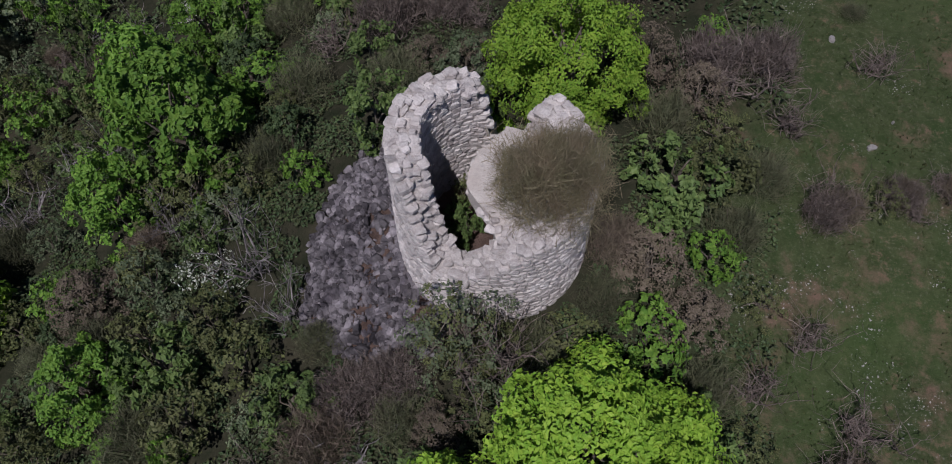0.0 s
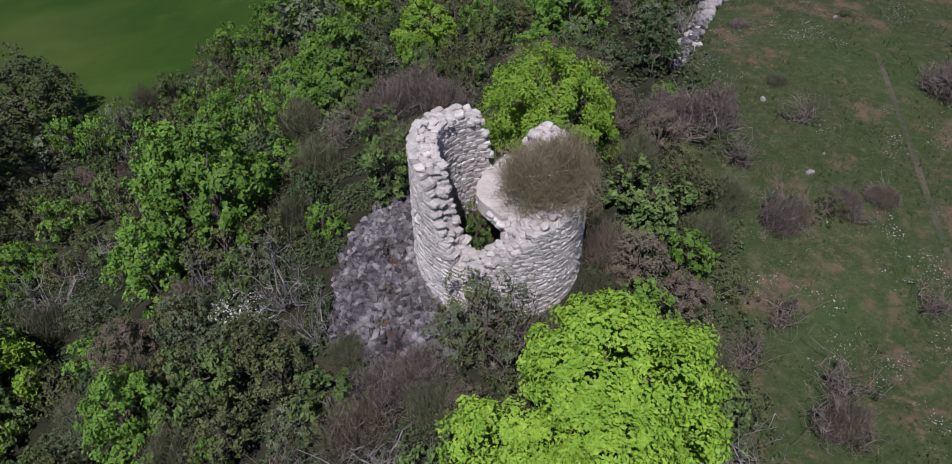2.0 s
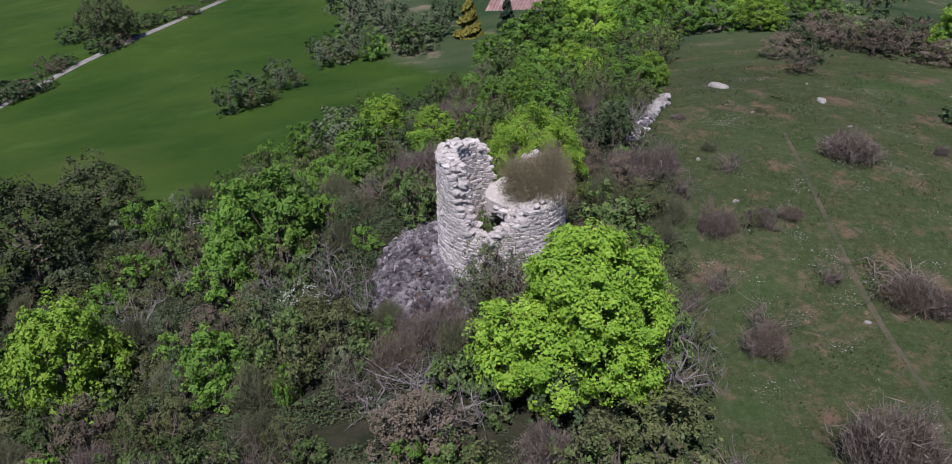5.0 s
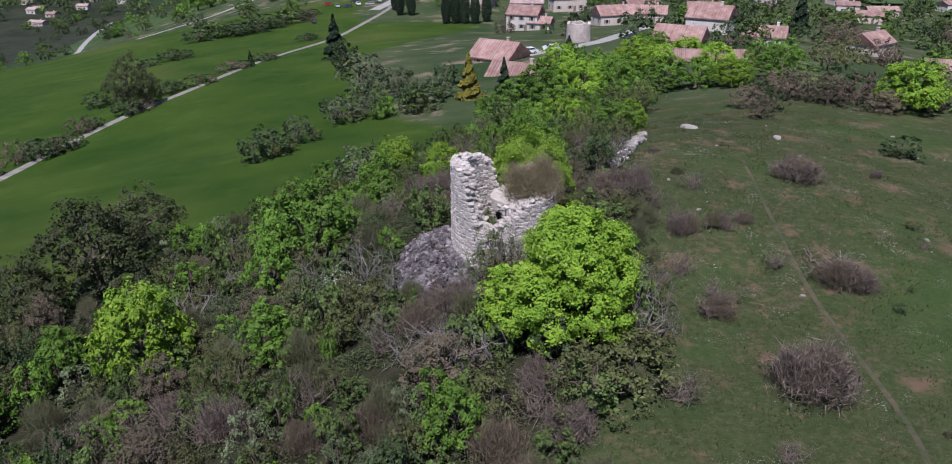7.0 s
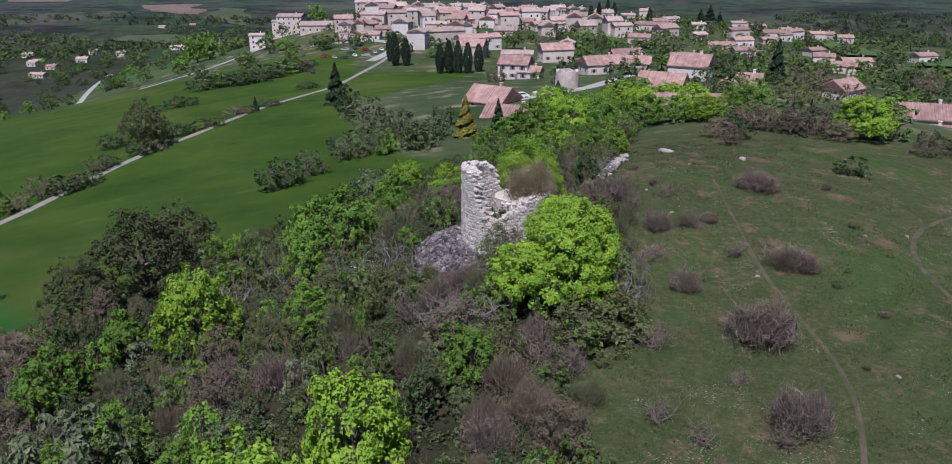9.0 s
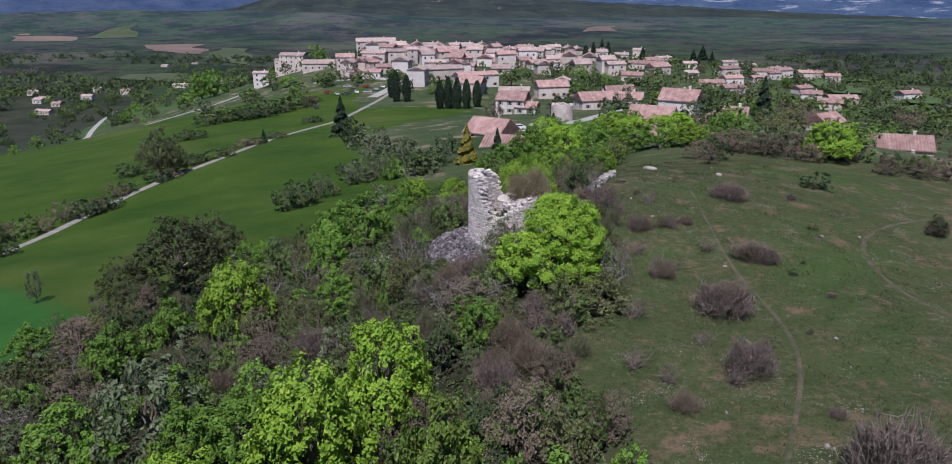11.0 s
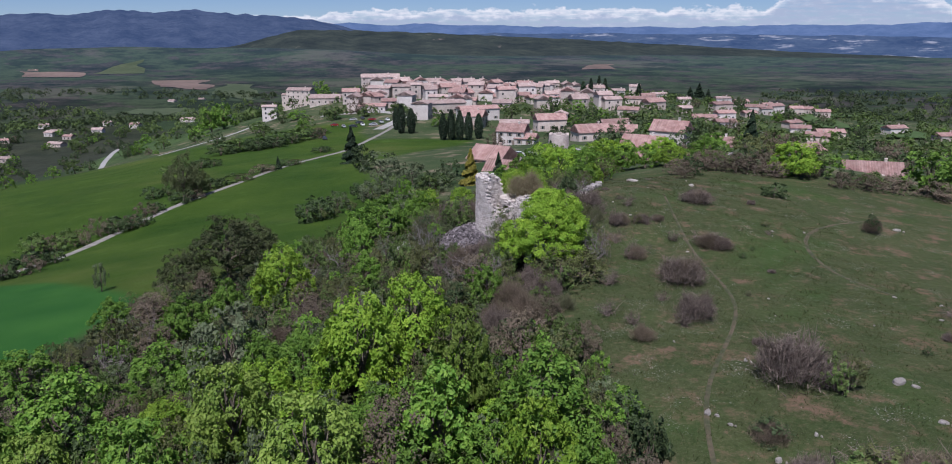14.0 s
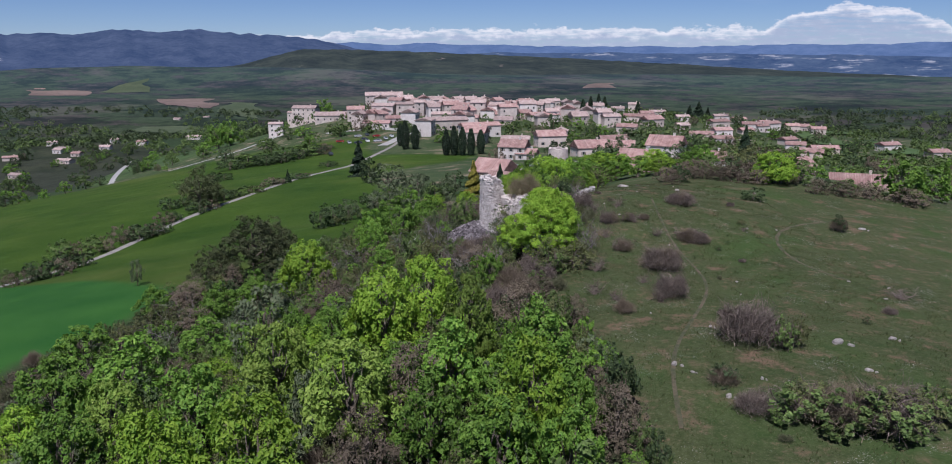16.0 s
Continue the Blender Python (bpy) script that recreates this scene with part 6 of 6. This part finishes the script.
hg_ = np.random.default_rng(41)
for i, (x_, y_, w_, h_, z_) in enumerate(KEEP):
    nm = ("small stone house at the village road", "tall pale hall with rows of windows", "pale annexe of the tall hall", "long low stone building", "castle of pale stone above the old village", "stone house below the castle", "old stone house with tiled roof", "stone church tower beside the castle")[i]
    house(x_, y_ + 4, max(w_, 6), min(max(w_ * 0.6, 6), 14), h_ * (0.85, 0.62, 0.7, 0.8, 0.62, 0.8, 0.8, 0.8)[i], (6, -8, -8, 4, 8, -10, 12, 5)[i], ("plaster_pale", "plaster_cream", "plaster_cream", "old_stone", "old_stone", "old_stone", "old_stone", "old_stone")[i], "tile_old", nm, z_, 0.16)
for i, (x_, y_, w_, h_, z_) in enumerate(OLD_A + OLD_B):
    house(x_, y_ + 4, max(w_, 7), hg_.uniform(7, 10), max(h_ * 0.72, 3.2), hg_.choice([-14, 8, 14, -6, 80, 20]), hg_.choice(["old_stone", "plaster_cream", "plaster_cream", "plaster_pale"]), hg_.choice(["tile_old", "tile_old", "tile"]), "old village house of pale stone with tiled roof", z_, hg_.uniform(0.14, 0.2))
for i in range(62):
    x_, y_ = hg_.uniform(-84, 78), hg_.uniform(372, 500)
    house(x_, y_, hg_.uniform(6.5, 11), hg_.uniform(6.5, 9), hg_.uniform(5, 8.5), hg_.choice([-14, 8, 14, -6, 80, 100, 40]), hg_.choice(["old_stone", "plaster_cream", "plaster_cream", "plaster_pale"]), hg_.choice(["tile_old", "tile_old", "tile"]), "old village house packed among others, tiled roof", None, hg_.uniform(0.2, 0.28))
for i in (1, 2, 7, 8):
    x_, y_, w_, h_, z_ = LOWER[i]
    house(x_, y_ + 3, max(w_ * 0.82, 6), max(6.5, w_ * 0.5), max(h_ * 0.62, 2.7), (0, 20, -14, 0, 0, 0, 0, 28, -24)[i], "plaster_cream", "tile", "detached house with pink tiled roof below the village", z_, 0.26)
for x_, y_, z_, w_, d_, h_, t_, wm, lb in (
        (0.6, 124.4, -16.6, 9.5, 9.5, 2.6, -32, "plaster_rose", "house with broad pink tiled roof beside the golden conifer"),
        (4.2, 103.0, -16.6, 10.5, 9.0, 2.6, -24, "plaster_cream", "low house with pink tiled roof behind the trees"),
        (19.0, 106.1, -16.6, 8.5, 7.0, 2.8, 16, "plaster_cream", "low house with pink tiled roof among bright trees"),
        (40.9, 114.0, -16.2, 19.0, 7.5, 2.8, -6, "plaster_cream", "long low house with pink tiled roof behind the scrub"),
        (42.3, 139.7, -17.2, 11.0, 9.0, 3.8, -28, "plaster_pale", "pale house with pink tiled roof"),
        (55.7, 164.7, -17.6, 10.5, 9.0, 5.2, -30, "plaster_pale", "two-storey pale house with pink roof"),
        (42.0, 239.1, -26.4, 14.0, 9.0, 3.6, 16, "plaster_cream", "long house with pink tiled roof in a garden"),
        (55.0, 243.0, -26.6, 12.0, 8.0, 3.4, -12, "plaster_cream", "wing of the long pink-roofed house"),
        (66.2, 150.8, -18.4, 8.0, 7.0, 3.6, -22, "plaster_pale", "white house with red tiled roof"),
        (60.6, 149.0, -18.4, 6.0, 6.0, 2.7, 60, "plaster_pale", "low annexe with red tiled roof"),
        (97.0, 162.9, -22.6, 9.0, 8.0, 3.8, 34, "plaster_cream", "house with pink tiled roof above the vineyard"),
        (92.1, 113.5, -19.2, 13.0, 8.5, 3.2, -18, "plaster_cream", "house with red tiled roof beyond the meadow"),
        (84.0, 97.0, -19.6, 9.0, 7.5, 3.0, -22, "plaster_cream", "low house with pink tiled roof beyond the meadow"),
        (10.4, 232.3, -27.0, 11.0, 8.5, 5.4, -20, "plaster_pale", "tall pale house with a lean-to below the village"),
        (15.5, 229.0, -27.0, 8.0, 6.0, 2.9, -20, "plaster_pale", "lean-to of the tall pale house"),
        (30.0, 290.0, -29.0, 14.0, 8.0, 5.0, 12, "plaster_cream", "cream house with tiled roof at the village edge"),
        (-6.0, 300.0, -29.5, 12.0, 9.0, 6.0, -18, "plaster_cream", "two-storey house with pink roof behind the cypresses")):
    house(x_, y_, w_, d_, h_, t_, wm, "tile", lb, z_, 0.3)

# stump of a round stone mill between the houses
mill = bmesh.new()
NM = 28
ring_v = []
for k in range(NM):
    a_ = 2 * math.pi * k / NM
    hz_ = 4.4 + 0.7 * noise.noise((math.cos(a_) * 2, math.sin(a_) * 2, 3))
    ring_v.append([mill.verts.new((r_ * math.cos(a_), r_ * math.sin(a_), q_)) for r_, q_ in ((3.1, -2.0), (2.95, hz_), (2.2, hz_), (2.2, -2.0))])
for k in range(NM):
    p_, q_ = ring_v[k], ring_v[(k + 1) % NM]
    for j in range(3):
        mill.faces.new([p_[j], q_[j], q_[j + 1], p_[j + 1]])
tagged(part("mill_stump", mill, M["old_stone"], None, "", pose(20.2, 152.0, gz(20.2, 152.0))), "roofless round stump of a stone mill", "ruin")
for i, (x_, y_, w_, h_, z_) in enumerate(EAST + VALLEY):
    house(x_, y_ + 3, max(w_, 8), max(7, w_ * 0.5), max(min(h_ * 0.6, 6), 3.0), hg_.uniform(-25, 25), hg_.choice(["plaster_cream", "plaster_pale"]), hg_.choice(["tile", "tile_old"]), "scattered house with tiled roof in the valley", z_, 0.18)
for i in range(5):
    x_, y_ = hg_.uniform(-520, -230), hg_.uniform(430, 820)
    house(x_, y_, 10, 8, 3.5, hg_.uniform(-30, 30), "plaster_pale", "tile_old", "small pale house among valley trees", None, 0.18)
for i in range(20):
    x_, y_ = hg_.uniform(80, 260), hg_.uniform(330, 560)
    house(x_, y_, hg_.uniform(9, 14), 8, hg_.uniform(3, 5), hg_.uniform(-25, 25), hg_.choice(["plaster_cream", "plaster_pale"]), "tile", "detached house among gardens east of the village", None, 0.18)

# vineyard rows east of the village
rows_top = holder("vineyard", Matrix(), "rows of young vines on pale soil", "vineyard", kind="stuff")
for bx, by, n_, ln, tn in ((150, 345, 14, 34, -60), (190, 300, 16, 40, -70), (120, 400, 12, 30, -50)):
    bm = bmesh.new()
    for i in range(n_):
        for k in range(int(ln / 1.4)):
            ox, oy = i * 2.4, k * 1.4
            c_, s_ = math.cos(radians(tn)), math.sin(radians(tn))
            px_, py_ = bx + ox * c_ - oy * s_, by + ox * s_ + oy * c_
            r_ = bmesh.ops.create_icosphere(bm, subdivisions=1, radius=0.6, matrix=Matrix.Translation((px_, py_, gz(px_, py_) + 0.5)) @ Matrix.Diagonal((0.7, 1.2, 1.0, 1)))
    part("vine_rows", bm, M["vine"], rows_top)
    c_, s_ = math.cos(radians(tn)), math.sin(radians(tn))
    mid = (bx + n_ * 1.2 * c_ - ln / 2 * s_, by + n_ * 1.2 * s_ + ln / 2 * c_)
    vs_ = []
    for i in range(9):
        for j in range(9):
            ox, oy = -2 + (n_ * 2.4 + 4) * i / 8, -2 + (ln + 4) * j / 8
            px_, py_ = bx + ox * c_ - oy * s_, by + ox * s_ + oy * c_
            vs_.append((px_, py_, gz(px_, py_) + 0.15))
    poly("vineyard_soil", vs_, [(i * 9 + j, i * 9 + j + 1, i * 9 + j + 10, i * 9 + j + 9) for i in range(8) for j in range(8)], M["gravel"], rows_top)


# ---------------------------------------------------------------- parked cars
def car_kind(paint):
    top = holder("car", Matrix.Translation((0, 0, -500)), "parked car", "car")
    prof = [(-2.05, 0.35), (-2.1, 0.75), (-1.95, 0.95), (-1.1, 1.0), (-0.55, 1.42), (0.9, 1.46), (1.75, 1.02), (2.05, 0.9), (2.1, 0.45), (2.0, 0.3)]
    bm = bmesh.new()
    sides = []
    for s in (-1, 1):
        sides.append([bm.verts.new((px_, s * (0.85 if pz_ < 1.1 else 0.68), pz_)) for px_, pz_ in prof])
    bm.faces.new(sides[0])
    bm.faces.new(list(reversed(sides[1])))
    for i in range(len(prof)):
        j = (i + 1) % len(prof)
        bm.faces.new([sides[0][j], sides[0][i], sides[1][i], sides[1][j]])
    bmesh.ops.bevel(bm, geom=bm.edges[:], offset=0.05, segments=1, affect="EDGES")
    part("body", bm, M[paint], top)
    bm = bmesh.new()
    for s in (-1, 1):
        v = [bm.verts.new((px_, s * wy, pz_)) for px_, wy, pz_ in ((-0.98, 0.845, 1.04), (1.5, 0.845, 1.04), (0.85, 0.725, 1.4), (-0.52, 0.725, 1.38))]
        bm.faces.new(v if s < 0 else list(reversed(v)))
    for q in (((-1.12, 1.02), (-0.58, 1.42)), ((0.94, 1.46), (1.74, 1.05))):
        (xa, za), (xb, zb) = q
        v = [bm.verts.new((xa, -0.64, za + 0.03)), bm.verts.new((xa, 0.64, za + 0.03)), bm.verts.new((xb, 0.62, zb + 0.03)), bm.verts.new((xb, -0.62, zb + 0.03))]
        bm.faces.new(v)
    part("windows", bm, M["glass"], top)
    for wx in (-1.3, 1.3):
        for wy in (-0.8, 0.8):
            bm = bmesh.new()
            bmesh.ops.create_cone(bm, cap_ends=True, segments=14, radius1=0.32, radius2=0.32, depth=0.2, matrix=Matrix.Translation((wx, wy, 0.32)) @ Matrix.Rotation(math.pi / 2, 4, "X"))
            wh = part("wheel", bm, M["tyre"], top)
            bm = bmesh.new()
            bmesh.ops.create_cone(bm, cap_ends=True, segments=10, radius1=0.19, radius2=0.19, depth=0.22, matrix=Matrix.Translation((wx, wy, 0.32)) @ Matrix.Rotation(math.pi / 2, 4, "X"))
            part("rim", bm, M["paint_silver"], wh)
    return top


CARS_ = {c: car_kind("paint_" + c) for c in ("white", "red", "dark", "silver")}
for x_, y_, t_, c_ in ((7.0, 130.0, 15, "white"), (12.4, 134.5, 5, "white"), (33, 150, 60, "dark")):
    tagged(copy_thing(CARS_[c_], pose(x_, y_, gz(x_, y_) + 0.1, rz=t_)), "white car parked beside the pink-roofed house" if c_ == "white" else "dark car parked in the lane", "car")
for i, (x_, y_, _, _) in enumerate(PARK):
    c_ = ("red", "silver", "dark", "white", "silver", "dark")[i % 6]
    tagged(copy_thing(CARS_[c_], pose(x_, y_, gz(x_, y_) + 0.1, rz=(20, 110)[i % 2])), c_ + " car in the village car park", "car", "parked cars")


# ---------------------------------------------------------------- plots in the valley
def plot(a, b2, c, d, mat, label):
    v, n_ = [], 12
    for i in range(n_ + 1):
        for j in range(n_ + 1):
            s_, t_ = i / n_, j / n_
            x_ = (a[0] * (1 - s_) + b2[0] * s_) * (1 - t_) + (d[0] * (1 - s_) + c[0] * s_) * t_
            y_ = (a[1] * (1 - s_) + b2[1] * s_) * (1 - t_) + (d[1] * (1 - s_) + c[1] * s_) * t_
            x_ += 22 * noise.noise((x_ * 0.012, y_ * 0.012, 1))
            y_ += 30 * noise.noise((x_ * 0.012, y_ * 0.012, 9))
            v.append((x_, y_, gz(x_, y_) + 1.2))
    f = [(i * (n_ + 1) + j, (i + 1) * (n_ + 1) + j, (i + 1) * (n_ + 1) + j + 1, i * (n_ + 1) + j + 1) for i in range(n_) for j in range(n_)]
    return tagged(poly("field_plot", v, f, M[mat], smooth=True), label, "field", kind="structure")


plot((-561, 1270), (-455, 1246), (-524, 1435), (-622, 1430), "ploughed", "ploughed reddish-brown plot in the valley")
plot((-427, 1181), (-338, 1101), (-411, 1346), (-469, 1364), "plot_green", "pale green plot in the valley")
plot((-807, 1570), (-714, 1595), (-818, 1843), (-834, 1761), "plot_green", "green sloping meadow on a valley hill")
plot((-907, 1482), (-789, 1495), (-832, 1583), (-957, 1569), "ploughed", "bare brown plot in the valley")
plot((-468, 954), (-372, 935), (-406, 1008), (-473, 1005), "plot_green", "green plot in the valley")
plot((226, 1684), (299, 1714), (316, 1868), (269, 1850), "ploughed", "pale plot in the far valley")
plot((221, 375), (248, 385), (268, 430), (248, 422), "plot_lush", "small green meadow east of the village")
plot((206, 397), (229, 407), (300, 560), (275, 570), "plot_lush", "green meadow east of the village")

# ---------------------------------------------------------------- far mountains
def haze_material(name, col, haze_glow, streak=None, scar=None):
    """Far slopes, blue haze painted as glow: mottled woods, with pale plots or bare scars."""
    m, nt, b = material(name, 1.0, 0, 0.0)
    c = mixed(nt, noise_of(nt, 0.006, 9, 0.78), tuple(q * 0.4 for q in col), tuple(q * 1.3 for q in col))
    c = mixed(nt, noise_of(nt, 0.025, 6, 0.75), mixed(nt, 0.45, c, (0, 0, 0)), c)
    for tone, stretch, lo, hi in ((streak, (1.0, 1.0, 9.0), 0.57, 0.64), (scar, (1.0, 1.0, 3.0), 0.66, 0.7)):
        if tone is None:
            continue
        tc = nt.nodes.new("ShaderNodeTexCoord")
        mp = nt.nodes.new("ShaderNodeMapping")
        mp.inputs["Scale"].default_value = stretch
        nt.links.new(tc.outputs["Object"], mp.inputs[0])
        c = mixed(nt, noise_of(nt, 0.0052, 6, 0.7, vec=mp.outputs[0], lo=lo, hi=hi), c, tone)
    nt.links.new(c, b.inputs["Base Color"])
    b.inputs["Emission Color"].default_value = (*haze_glow, 1)
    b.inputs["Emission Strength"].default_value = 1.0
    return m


def range_of(name, dist, az0, az1, line, depth, mat, label, seed, base=-150):
    n_, k_ = 260, 8
    v, f = [], []
    for i in range(n_ + 1):
        a = az0 + (az1 - az0) * i / n_
        hz = float(np.interp(a, [q[0] for q in line], [q[1] for q in line]))
        hz += (hz + 130) * ((0.09 if base == -150 else 0.05) * noise.noise((a * 22, seed, 0)) + 0.04 * noise.noise((a * 90, seed, 4)))
        for k in range(k_):
            t = k / (k_ - 1)
            r = dist - depth * (1 - t)
            zz = base + (hz - base) * t ** 0.8 * (1 + (0.16 * noise.noise((a * 40, t * 3, seed)) if 0 < k < k_ - 1 else 0))
            v.append((r * math.sin(a), r * math.cos(a) - 80, zz))
    for i in range(n_):
        for k in range(k_ - 1):
            q = i * k_ + k
            f.append((q, q + k_, q + k_ + 1, q + 1))
    return tagged(poly(name, v, f, mat, smooth=True), label, "mountains", kind="structure")


range_of("backdrop_north", 4720, -0.75, 0.75, [(-0.75, 30), (-0.16, 16), (-0.07, 13), (0.05, 4), (0.157, -6), (0.25, -3), (0.32, 2), (0.368, 8), (0.43, 4), (0.48, 16), (0.532, 24), (0.75, 30)], 500, haze_material("far_blue_haze", (0.05, 0.06, 0.08), (0.062, 0.115, 0.25)), "hazy blue far mountains with faint snow", 3)
range_of("backdrop_west", 4450, -0.75, -0.08, [(-0.75, 60), (-0.543, 66), (-0.46, 72), (-0.391, 87), (-0.34, 82), (-0.29, 70), (-0.219, 47), (-0.168, 6), (-0.14, -30), (-0.08, -60)], 900, haze_material("west_blue_haze", (0.045, 0.05, 0.06), (0.02, 0.045, 0.115), None, (0.2, 0.19, 0.2)), "mountain range painted in blue haze, with a snow-dusted crest", 5)

range_of("backdrop_ridge", 3350, -0.75, 0.75, [(-0.75, -95), (-0.36, -92), (-0.293, -64), (-0.256, -30), (-0.22, -4), (-0.176, -8), (-0.07, -18), (0.158, -53), (0.371, -90), (0.537, -108), (0.75, -118)], 1150, haze_material("ridge_green_haze", (0.04, 0.046, 0.03), (0.011, 0.019, 0.033), None, (0.2, 0.15, 0.135)), "long wooded ridge beyond the valley", 9, base=-125)

range_of("backdrop_plain", 4150, -0.14, 0.75, [(-0.14, -60), (-0.08, -34), (0.157, -32), (0.36, -38), (0.534, -44), (0.75, -46)], 500, haze_material("plain_blue_haze", (0.05, 0.06, 0.065), (0.018, 0.047, 0.13), (0.2, 0.2, 0.2)), "hazy blue plain with pale plots before the mountains", 13)

# the kinds themselves are not part of the place
for top in list(PROTO.values()) + list(CARS_.values()):
    for o in list(top.children_recursive) + [top]:
        bpy.data.objects.remove(o)
